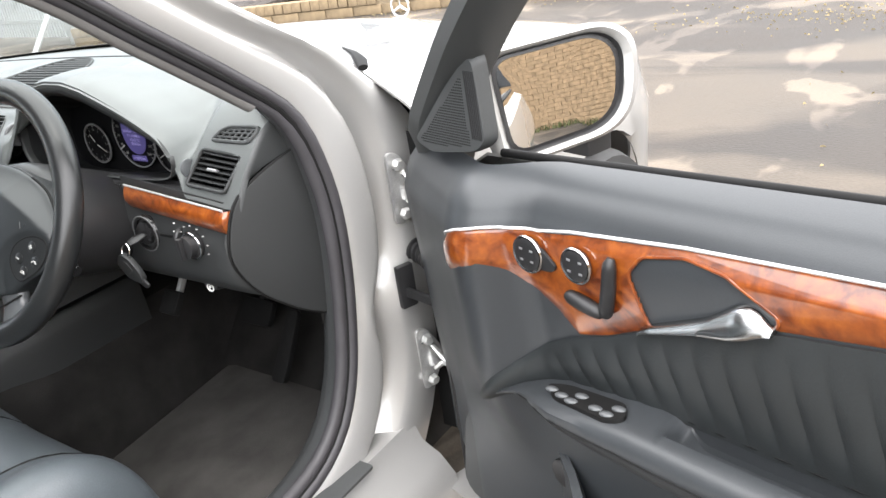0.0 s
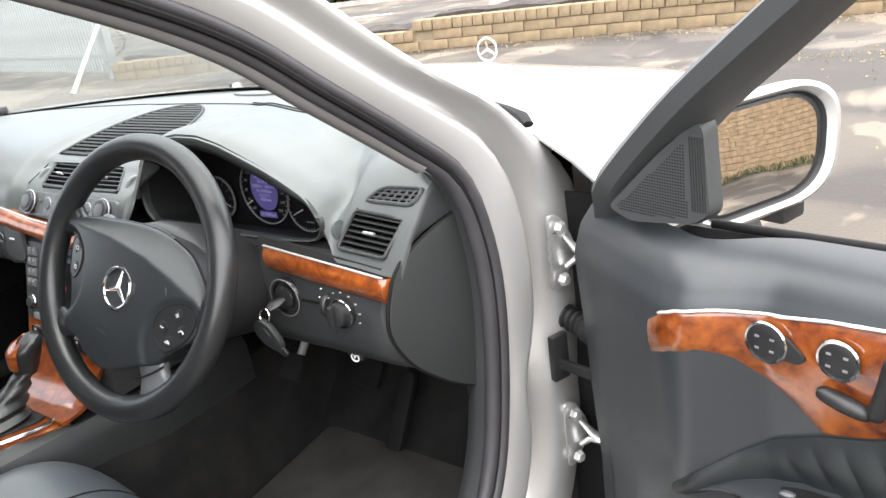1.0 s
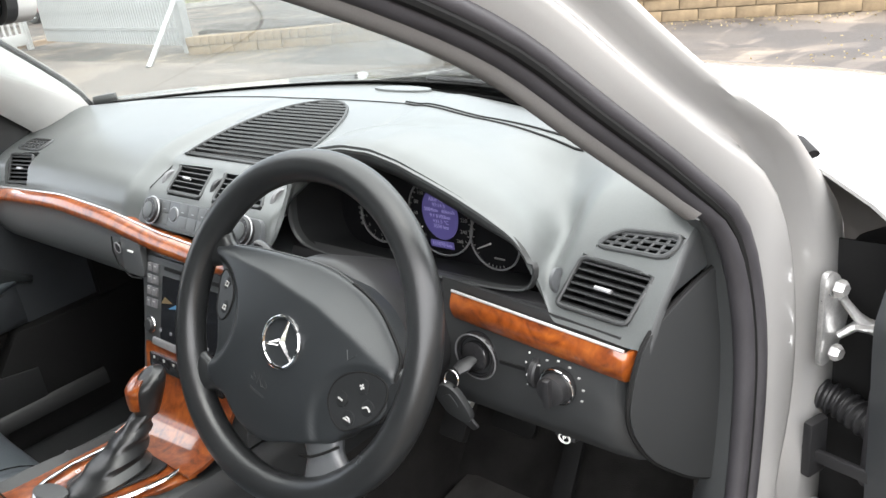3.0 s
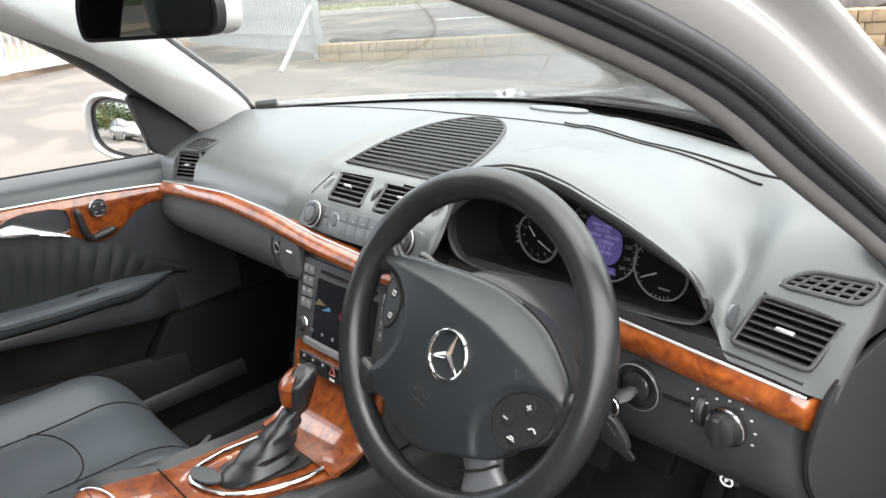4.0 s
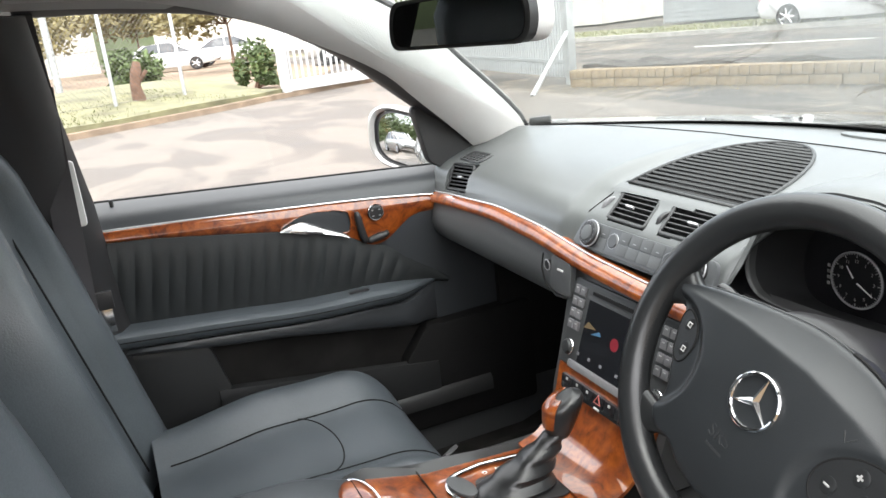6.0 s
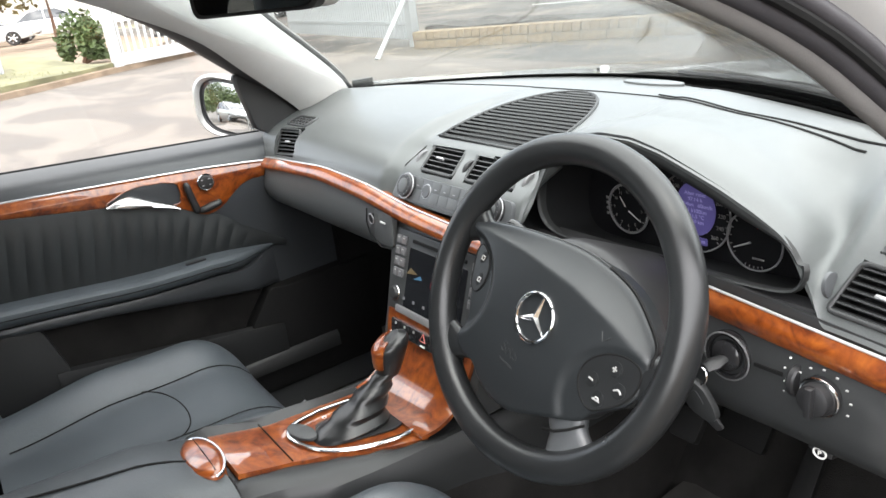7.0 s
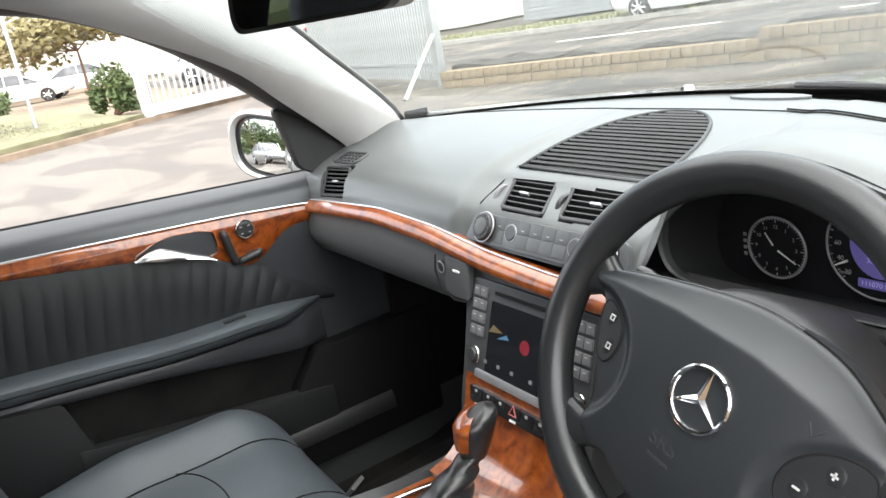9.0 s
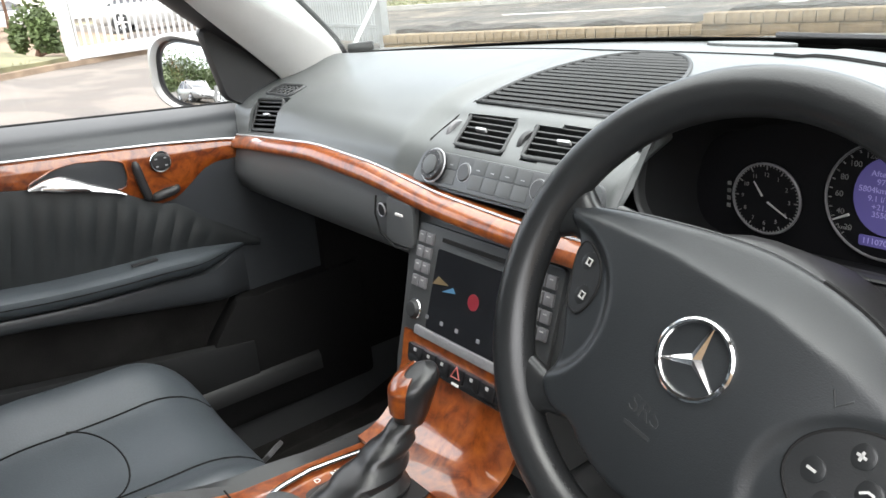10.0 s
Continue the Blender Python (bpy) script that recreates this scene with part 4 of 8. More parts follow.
for body, dz in (("After reset", 0.025), ("97:14 h", 0.0175), ("5804km   60km/h", 0.010), ("9.1 l/100km", 0.002), ("+21.5 \u00b0C", -0.0055), ("3550 km", -0.0125)):
    words("display_line", body, (SX + 0.002, DY - 0.0016, SZ + dz), (1, 0, 0), (0, 0, 1), 0.0074, M_LCDINK, spd, 0.0002)
words("display_line", "111070 km", (SX, DY - 0.0016, SZ - 0.038), (1, 0, 0), (0, 0, 1), 0.0075, M_LCDINK, spd, 0.0002)
words("dial_unit", "km/h", (SX - 0.034, DY - 0.0008, SZ - 0.030), (1, 0, 0), (0, 0, 1), 0.006, M_DIALINK, spd, 0.0002)
for i, v in enumerate(range(20, 261, 20)):
    a = radians(222 - i * 264 / 12)
    words("dial_number", str(v), (SX + 0.0415 * math.cos(a), DY - 0.0008, SZ + 0.0435 * math.sin(a)), (1, 0, 0), (0, 0, 1), 0.0075, M_DIALINK, spd, 0.0002)
for i, v in enumerate((12, 1, 2, 3, 4, 5, 6, 7, 8, 9, 10, 11)):
    a = radians(90 - 30 * i)
    words("dial_number", str(v), (KX + 0.025 * math.cos(a), DY - 0.0008, KZ + 0.025 * math.sin(a)), (1, 0, 0), (0, 0, 1), 0.006, M_DIALINK, clk, 0.0002)
needle(clk, KX, KZ, -30, 0.004, 0.029)
needle(clk, KX, KZ, 125, 0.004, 0.021)
needle(rev, FX, FZ, 205, 0.004, 0.029, 0.0014)
needle(spd, SX, SZ, 208, 0.034, 0.050, 0.0015)
part("red_zone", box((FX + 0.008, DY - 0.0005, FZ + 0.020), (0.007, 0.001, 0.005)), M_RED, rev)
part("gauge_mark", box((FX + 0.006, DY - 0.0005, FZ - 0.022), (0.016, 0.001, 0.0022)), M_DIALINK, rev)
for k in range(4):
    part("warning_lamp", box((0.205, DY + 0.006, 0.845 + 0.008 * k), (0.004, 0.001, 0.004)), M_DIALINK, cluster)

# driver side lower panel, side cover, switches
rows = []
for x in np.linspace(0.44, 0.672, 10):
    d = 0.10 * (x - 0.462)
    rows.append([(x, y, z) for y, z in crv([(0.196, 0.845 - d), (0.19, 0.804 - d), (0.181, 0.79 - d), (0.177, 0.755 - d), (0.172, 0.715), (0.180, 0.69), (0.22, 0.672), (0.34, 0.655)], 16)])
for x, d, e in ((0.690, 0.012, 0.006), (0.706, 0.04, 0.016), (0.712, 0.09, 0.03), (0.714, 0.15, 0.045)):
    rows.append([(x if z < 0.75 else 0.674 + 0.30 * (y + d - 0.17), y + d, z - e * 1.3 if z < 0.75 else z) for _, y, z in rows[9]])
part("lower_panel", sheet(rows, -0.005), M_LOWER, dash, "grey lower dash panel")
cov = rpoly([(0.196, 0.833), (0.255, 0.862), (0.31, 0.878), (0.40, 0.87), (0.40, 0.60), (0.318, 0.592), (0.26, 0.622), (0.195, 0.682), (0.166, 0.742), (0.176, 0.79)], 0.03)
cx = lambda y: 0.686 + 0.30 * (y - 0.17)
cv_front = [vec((cx(y) + 0.002 + 0.007 * step(0.36, 0.28, y), y, z)) for y, z in cov]
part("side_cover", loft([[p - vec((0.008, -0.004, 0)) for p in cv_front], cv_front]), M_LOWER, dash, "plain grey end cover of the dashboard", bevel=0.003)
part("cover_seam", tube([p - vec((0.004, 0, 0)) for p in cv_front], 0.0022, 6, True), M_VOID, dash)
cheek = []
for y, z in pad_profile(0.716)[::-1]:
    if y < 0.44:
        zc = float(np.interp(y + 0.012, [0.166, 0.176, 0.196, 0.255, 0.31, 0.40], [0.742, 0.79, 0.833, 0.862, 0.878, 0.87])) - 0.004
        if z > 0.815:
            xl = pad_lim(y)
            cheek.append([(xl, y, z), (xl + 0.003, y + 0.001, z - 0.002), (max(xl + 0.004, cx(y)), y + 0.004, z - 0.008), (cx(y) + 0.0005, y + 0.008, min(zc + 0.002, z - 0.012))])
# same vinyl as the dash top; darker colour paints its turned-away shade
part("vent_cheek", sheet(cheek, -0.003), M_PANEL, dash, smooth=70)
ig = part("ignition_lock", lathe((0.495, 0.182, 0.763), (0, -1, 0.12), [(0.029, 0), (0.029, 0.005), (0.026, 0.009), (0.0235, 0.009), (0.021, -0.004), (0.019, -0.004), (0.018, 0.010), (0.014, 0.013)], 36), M_GLOSSY, dash, "black round ignition lock")
part("lock_ring", tube([(0.495 + 0.029 * math.cos(a), 0.174, 0.763 + 0.029 * math.sin(a)) for a in np.linspace(0, 6.283, 32, endpoint=False)], 0.0010, 6, True), M_KEYS, ig)
lk = part("light_switch", lathe((0.607, 0.178, 0.758), (0, -1, 0.08), [(0.0205, 0), (0.0205, 0.006), (0.017, 0.009), (0.0165, 0.02), (0.012, 0.022)], 32), M_DARK, dash, "black rotary light switch with chrome ring")
part("chrome_ring", tube([(0.607 + 0.0205 * math.cos(a), 0.171, 0.758 + 0.0205 * math.sin(a)) for a in np.linspace(0, 6.283, 32, endpoint=False)], 0.0018, 8, True), M_CHROME, lk)
part("grip", box((0.607, 0.153, 0.760), (0.008, 0.008, 0.034)), M_DARK, lk, "", bevel=0.002)
for i in range(9):
    a = radians(200 - 28 * i)
    part("switch_mark", box((0.607 + 0.030 * math.cos(a), 0.1768, 0.758 + 0.030 * math.sin(a)), (0.0026, 0.002, 0.0014)), M_MARK, lk)
part("range_wheel", lathe((0.572, 0.183, 0.762), (1, 0, 0), [(0.016, 0), (0.018, 0.002), (0.018, 0.007), (0.016, 0.009)], 24), M_DARK, dash, "ribbed headlamp range wheel")
for dz in (-0.02, -0.008, 0.008, 0.022):
    part("switch_mark", box((0.565 + 0.006 * (dz > 0.02), 0.1775, 0.766 + dz), (0.0016, 0.002, 0.0015)), M_INK, dash)
part("panel_slot", box((0.545, 0.1785, 0.764), (0.034, 0.003, 0.004)), M_VOID, dash)
part("brake_release", prism(rpoly([(-0.014, -0.007), (0.014, -0.007), (0.014, 0.007), (-0.014, 0.007)], 0.004), (0.602, 0.206, 0.681), (1, 0, -0.15), (0, 0.3, 1), 0.02), M_DARK, dash, "black parking brake release", bevel=0.002)
part("brake_symbol", tube([(0.603 + 0.007 * math.cos(a), 0.1855, 0.681 + 0.006 * math.sin(a)) for a in np.linspace(0, 6.283, 16, endpoint=False)], 0.0012, 6, True), M_INK, dash)
words("brake_letter", "P", (0.603, 0.185, 0.681), (1, 0, 0), (0, 0, 1), 0.009, M_INK, dash)

key = thing("car_key", (0.49, 0.15, 0.74), "black remote key hanging from the ignition on a ring", "key")
part("blade_head", tube([(0.495, 0.172, 0.763), (0.492, 0.155, 0.760), (0.488, 0.146, 0.757)], [0.007, 0.011, 0.008], 10, flat=0.5), M_DARK, key)
part("key_ring", tube([(0.484 + 0.010 * math.cos(a), 0.140 + 0.003 * math.sin(a), 0.748 + 0.010 * math.sin(a)) for a in np.linspace(0, 6.283, 24, endpoint=False)], 0.0014, 6, True), M_CHROME, key)
fu, fv = unit((0.62, 0.10, -0.78)), unit((0.78, 0.0, 0.62))
fob = part("fob", prism(rpoly([(-0.014, -0.006), (-0.004, -0.020), (0.020, -0.021), (0.040, -0.009), (0.043, 0.004), (0.030, 0.011), (0.004, 0.015), (-0.012, 0.008)], 0.007), (0.479, 0.143, 0.731), fu, fv, 0.010), M_LOWER, key, "worn dark grey remote fob", bevel=0.002)
part("fob_button", prism(rpoly([(-0.001, -0.010), (0.018, -0.011), (0.020, 0.004), (0.001, 0.006)], 0.004), (0.479, 0.1435, 0.731), fu, fv, 0.0115), M_LOWER, fob, "dark fob button", bevel=0.001)
part("fob_tab", prism(rpoly([(0.036, -0.012), (0.054, -0.006), (0.054, 0.004), (0.038, 0.004)], 0.003), (0.479, 0.139, 0.731), fu, fv, 0.004), M_DARK, fob, "black strap end", bevel=0.001)

# centre stack
st_v = unit((0, 0.055, 0.165))
st_o = vec((0, 0.108, 0.7275))
st_n = np.cross((1, 0, 0), st_v)
SP = lambda x, t, lift=0.0: st_o + vec((x, 0, 0)) + st_v * t + st_n * lift
stack = part("centre_fascia", loft([[p, q, q + vec((0, 0.3, 0)), p + vec((0, 0.3, 0))] for p, q in ((SP(-0.160, 0.10), SP(0.150, 0.10)), (SP(-0.156, 0.05), SP(0.145, 0.05)), (SP(-0.149, 0.0), SP(0.142, 0.0)), (SP(-0.143, -0.06), SP(0.138, -0.06)), (SP(-0.140, -0.11), SP(0.136, -0.11)), (SP(-0.140, -0.17, -0.01), SP(0.137, -0.17, -0.01)))]), M_PANEL, dash, "grey centre stack", bevel=0.006)
radio = part("radio_unit", prism(rpoly([(-0.128, -0.062), (0.128, -0.062), (0.13, 0.078), (-0.13, 0.078)], 0.008), SP(0, 0, -0.002), (1, 0, 0), st_v, 0.008), M_PANEL, stack, "grey radio with a colour screen", bevel=0.002)
part("screen", prism(rpoly([(-0.081, -0.05), (0.081, -0.05), (0.081, 0.052), (-0.081, 0.052)], 0.004), SP(0, 0, 0.006), (1, 0, 0), st_v, 0.0015), M_SCREEN, radio, "dark glossy touch screen")
part("disc_slot", box(SP(0, 0.064, 0.007), (0.15, 0.005, 0.003), (1, 0, 0), st_v), M_VOID, radio)
part("lower_lip", prism(rpoly([(-0.1, -0.006), (0.1, -0.006), (0.1, 0.006), (-0.1, 0.006)], 0.003), SP(0, -0.057, 0.006), (1, 0, 0), st_v, 0.004), M_SILVER, radio, "silver strip under the screen", bevel=0.001)
part("screen_mark", prism([(-0.016, -0.005), (0.016, 0.0), (-0.006, 0.007)], SP(-0.065, 0.012, 0.0077), (1, 0, 0), st_v, 0.0004), plain("screen_orange", (0.11, 0.08, 0.04), 0.4, 0, 0.02), radio)
part("screen_mark", prism([(-0.008, -0.006), (0.018, -0.002), (0.012, 0.004)], SP(-0.052, 0.008, 0.0078), (1, 0, 0), st_v, 0.0005), plain("screen_blue", (0.05, 0.13, 0.22), 0.4, 0, 0.03), radio)
part("screen_mark", prism(ell(0, 0, 0.010, 0.010, 20), SP(0.0, 0.005, 0.0077), (1, 0, 0), st_v, 0.0004), plain("screen_red", (0.16, 0.012, 0.02), 0.4, 0, 0.02), radio)
for x in (-0.08, -0.05, -0.02, 0.02, 0.05, 0.08):
    part("screen_icon", box(SP(x, -0.036, 0.008), (0.006, 0.005, 0.0006), (1, 0, 0), st_v), plain("icon_white", (0.15, 0.15, 0.16), 0.5, 0, 0.02), radio)
for k in (-1, 1):
    for i in range(4):
        for j in (0, 1):
            part("button", box(SP(k * (0.100 + 0.0155 * j), 0.060 - 0.019 * i, 0.007), (0.0135, 0.014, 0.005), (1, 0, 0), st_v), M_KEYS, radio, "", bevel=0.001)
            part("button_mark", box(SP(k * (0.100 + 0.0155 * j), 0.063 - 0.019 * i, 0.0099), (0.005, 0.0016, 0.0006), (1, 0, 0), st_v), M_MARK, radio)
    part("knob", lathe(SP(k * 0.109, -0.034, 0.005), st_n, [(0.0125, 0), (0.0125, 0.005), (0.0095, 0.009), (0.006, 0.0095)], 24), M_LOWER, radio, "dark grey radio knob with chrome ring")
    part("chrome_ring", tube([SP(k * 0.109 + 0.0125 * math.cos(a), -0.034 + 0.0125 * math.sin(a), 0.008) for a in np.linspace(0, 6.283, 24, endpoint=False)], 0.0014, 6, True), M_CHROME, radio)
ramp_pts = [SP(0, -0.064), SP(0, -0.088), SP(0, -0.108), vec((0, 0.062, 0.605)), vec((0, 0.045, 0.578)), vec((0, 0.02, 0.562)), vec((0, -0.012, 0.556))]
rp = crv(ramp_pts, 22)
part("wood_fascia", sheet([[(x * (1 - 0.16 * t / 21), p[1] - 0.006, p[2] + 0.003) for t, p in enumerate(rp)] for x in np.linspace(-0.124, 0.124, 9)], -0.006), M_WOOD, stack, "glossy burl walnut panel")
bank = part("switch_bank", prism(rpoly([(-0.10, -0.013), (0.10, -0.013), (0.105, 0.011), (-0.105, 0.011)], 0.006), SP(0, -0.086, 0.006), (1, 0, 0), st_v, 0.006), M_GLOSSY, stack, "black row of switches", bevel=0.0015)
for i, x in enumerate(np.linspace(-0.084, 0.084, 7)):
    part("switch", box(SP(x, -0.084, 0.013), (0.025, 0.017, 0.003), (1, 0, 0), st_v), M_GLOSSY, bank, "", bevel=0.001)
    if i != 3:
        part("switch_mark", box(SP(x, -0.080, 0.0148), (0.005, 0.004, 0.0006), (1, 0, 0), st_v), M_MARK, bank)
part("hazard_mark", tube([SP(0.009 * math.sin(a), -0.083 + 0.009 * math.cos(a), 0.0150) for a in (0, 2.094, 4.189)], 0.001, 5, True), plain("hazard_red", (0.5, 0.12, 0.1), 0.5), bank)
part("hazard_bar", box(SP(0.002, -0.095, 0.0150), (0.013, 0.003, 0.0008), (1, 0, 0), st_v), M_INK, bank)


# ---- steering wheel ----
WT = radians(25.6)
WA = unit((0.066, -math.cos(WT), math.sin(WT)))
WU = unit(vec((1, 0, 0)) - WA * WA[0])
WV = np.cross(WA, WU)
if WV[2] < 0:
    WV = -WV
TURN = radians(15)
WU, WV = math.cos(TURN) * WU - math.sin(TURN) * WV, math.sin(TURN) * WU + math.cos(TURN) * WV
WC = vec((0.366, 0.027, 0.843))
WP = lambda u, v, h=0.0: WC + WU * u + WV * v + WA * h
wheel = thing("steering_wheel", WC, "black leather four-spoke steering wheel with airbag pad", "steering wheel")
ang = np.linspace(0, 2 * math.pi, 120, endpoint=False)
part("rim", tube([WP(0.179 * math.cos(a), 0.179 * math.sin(a)) for a in ang], 0.0185, 20, True, up=WA, flat=1.0), M_WHEEL, wheel, "black leather wheel rim", smooth=70)
for a0, a1 in ((178, 226), (242, 300)):
    st = np.linspace(radians(a0), radians(a1), 60)
    part("stitching", join(*[tube([WP((0.1625 + 0.003 * (i % 2)) * math.cos(st[i]), (0.1625 + 0.003 * (i % 2)) * math.sin(st[i]), 0.007), WP((0.1655 - 0.003 * (i % 2)) * math.cos(st[i + 1]), (0.1655 - 0.003 * (i % 2)) * math.sin(st[i + 1]), 0.008)], 0.0009, 5) for i in range(59)]), M_DARK, wheel)


def pad_h(u, v):
    """Height of the airbag pad: dome, upper bevel, two thumb hollows."""
    r = ((u - 0.01) / 0.16) ** 2 + ((v + 0.03) / 0.115) ** 2
    h = 0.022 - 0.012 * min(r, 1.3)
    rg = float(np.interp(u, [-0.17, -0.13, -0.05, 0.035, 0.095, 0.15], [0.020, 0.028, 0.038, 0.040, 0.032, 0.021]))
    t = max(0.0, v - rg) / 0.031
    h -= 0.030 * t * t / (t + 0.12)
    for c, d in ((-0.135, 0.0065), (0.140, 0.0045)):
        h -= d * (1 - step(0.058, 0.069, math.hypot(u - c, v + 0.045)))
    return h


outl = crv([(-0.158, 0.030), (-0.10, 0.050), (-0.02, 0.069), (0.03, 0.072), (0.08, 0.065), (0.12, 0.049), (0.145, 0.034), (0.154, 0.016), (0.158, -0.006), (0.153, -0.027), (0.136, -0.046), (0.122, -0.061), (0.112, -0.077), (0.088, -0.092), (0.064, -0.106), (0.030, -0.126),
            (0.0, -0.133), (-0.034, -0.127), (-0.056, -0.116), (-0.080, -0.117), (-0.098, -0.104), (-0.098, -0.076), (-0.117, -0.037), (-0.133, 0.004), (-0.150, 0.018), (-0.158, 0.030)], 181)[:-1]
ctr = vec((0.0, -0.025))
rings = [[WP(*(ctr + (p - ctr) * 0.985), pad_h(*p) - 0.034) for p in outl], [WP(*p, pad_h(*p) - 0.006) for p in outl]]
for k in np.concatenate([[0.996, 0.985], np.linspace(0.965, 0.04, 34)]):
    rings.append([WP(*q, pad_h(*q) - 0.002 * step(0.97, 1.0, k)) for q in (ctr + (p - ctr) * k for p in outl)])
part("airbag_pad", loft(rings), M_AIRBAG, wheel, "grey vinyl airbag pad", smooth=75)
part("pad_seam", tube([WP(*(ctr + (p - ctr) * 1.004), pad_h(*p) - 0.006) for p in outl[6:46]], 0.0012, 6), M_PANEL, wheel, "thin grey seam")
part("pad_gap", tube([WP(*(ctr + (p - ctr) * 1.004), pad_h(*p) - 0.005) for p in outl[44:84]], 0.0022, 6), M_VOID, wheel)


def spoke(pts, wid, mat, high=0.0, deep=0.013, label=""):
    c = crv(pts, 14)
    w = np.interp(np.linspace(0, 1, 14), np.linspace(0, 1, len(wid)), wid)
    g = np.gradient(c, axis=0)
    loops = []
    for i, p in enumerate(c):
        d = unit(g[i])
        n = vec((-d[1], d[0]))
        loops.append([WP(*(p + n * w[i] * math.cos(a)), high + deep * np.sign(math.sin(a)) * abs(math.sin(a)) ** 0.7) for a in np.linspace(0, 6.283, 20, endpoint=False)])
    return part("spoke", loft(loops), mat, wheel, label, smooth=70)


spoke([(-0.115, 0.016), (-0.145, 0.022), (-0.178, 0.024)], (0.016, 0.016, 0.036), M_WHEEL, -0.009)
spoke([(0.146, 0.006), (0.162, 0.004), (0.180, 0.002)], (0.026, 0.030, 0.050), M_WHEEL, -0.006)
spoke([(-0.062, -0.100), (-0.090, -0.114), (-0.124, -0.130)], (0.018, 0.015, 0.034), M_WHEEL, -0.005)
spoke([(0.078, -0.070), (0.099, -0.100), (0.122, -0.130)], (0.030, 0.023, 0.040), M_SATIN, -0.006, 0.012, "satin grey lower spoke")
part("spoke_joint", tube([WP(0.074, -0.116, 0.004), WP(0.092, -0.106, 0.0085), WP(0.106, -0.093, 0.0085), WP(0.119, -0.078, 0.004)], 0.0015, 6), M_VOID, wheel)
# ring and three-point mark
EC = vec((0.010, -0.013))
EH = pad_h(*EC)
badge = part("wheel_badge", tube([WP(*(EC + 0.0275 * vec((math.cos(a), math.sin(a)))), EH + 0.001) for a in np.linspace(0, 6.283, 48, endpoint=False)], 0.0024, 8, True), M_CHROME, wheel, "chrome ring mark with three points")
for a in (90, 210, 330):
    d = vec((math.cos(radians(a)), math.sin(radians(a))))
    n = vec((-d[1], d[0]))
    part("badge_point", loft([[WP(*(EC + n * 0.0045), EH), WP(*EC, EH + 0.0035), WP(*(EC - n * 0.0045), EH)], [WP(*(EC + d * 0.027 + n * 0.0008), EH), WP(*(EC + d * 0.027), EH + 0.0015), WP(*(EC + d * 0.027 - n * 0.0008), EH)]]), M_CHROME, badge, smooth=20)
# button pods
pods = {
    1: (rpoly([(0.089, -0.036), (0.104, -0.053), (0.121, -0.058), (0.149, -0.028), (0.155, -0.006), (0.149, 0.013), (0.130, 0.015), (0.108, 0.006), (0.091, -0.013)], 0.012), ((0.124, -0.003), (0.106, -0.027), (0.138, -0.020), (0.1215, -0.041))),
    -1: (rpoly([(-0.127, 0.013), (-0.104, 0.005), (-0.093, -0.010), (-0.092, -0.030), (-0.100, -0.045), (-0.114, -0.040), (-0.130, 0.0)], 0.010), ((-0.112, -0.002), (-0.102, -0.027))),
}
for k, (shape, dots) in pods.items():
    pod = part("button_pod", loft([[WP(*p, pad_h(*p) - 0.004) for p in shape], [WP(*p, pad_h(*p) + 0.0012) for p in shape]]), M_WHEEL, wheel, "black pod of steering wheel buttons")
    part("pod_seam", tube([WP(*p, pad_h(*p) + 0.0006) for p in shape], 0.0012, 6, True), M_VOID, pod)
    for i, (u, v) in enumerate(dots):
        hb = pad_h(u, v) + 0.0022
        o = WP(u, v, hb)
        part("button", lathe(WP(u, v, hb - 0.003), WA, [(0.0085, 0), (0.0083, 0.0018), (0.006, 0.0024)], 20), M_WHEEL, pod)
        if k == 1 and i == 0:
            g = join(box(o, (0.0062, 0.0017, 0.0009), WU, WV), box(o, (0.0017, 0.0062, 0.0009), WU, WV))
        elif k == 1 and i == 1:
            g = box(o, (0.0062, 0.0017, 0.0009), WU, WV)
        elif k == 1:
            g = tube([WP(u - 0.0045, v - 0.002, hb), WP(u - 0.001, v + 0.0012, hb), WP(u + 0.002, v + 0.0012, hb), WP(u + 0.005, v - 0.001, hb)], 0.0011, 5, i == 3)
        else:
            g = tube([WP(u + 0.003 * math.cos(a), v + 0.0035 * math.sin(a), hb) for a in (0.785, 2.356, 3.927, 5.5)], 0.0010, 5, True)
        part("button_mark", g, M_MARK, pod)
words("pad_letters", "SRS", WP(-0.002, -0.066, pad_h(-0.002, -0.066) - 0.0002), WU, WV, 0.019, M_LOWER, wheel, 0.0006)
part("pad_print", box(WP(-0.001, -0.081, pad_h(-0.001, -0.081)), (0.024, 0.003, 0.0006), WU, WV), M_LOWER, wheel)
part("pad_print", tube([WP(0.092, 0.022, pad_h(0.092, 0.022)), WP(0.098, 0.013, pad_h(0.098, 0.013)), WP(0.105, 0.022, pad_h(0.105, 0.022))], 0.0008, 5), M_LOWER, wheel)
part("column_shroud", loft([[WP(w * math.cos(a), up_ + hgt * math.sin(a), h) for a in np.linspace(0, 6.283, 32, endpoint=False)] for h, w, hgt, up_ in ((-0.026, 0.080, 0.075, -0.015), (-0.034, 0.098, 0.086, -0.012), (-0.06, 0.104, 0.090, -0.010), (-0.12, 0.106, 0.086, -0.006), (-0.20, 0.100, 0.080, 0.0))]), M_DARK, wheel, "dark steering column shroud", smooth=60)
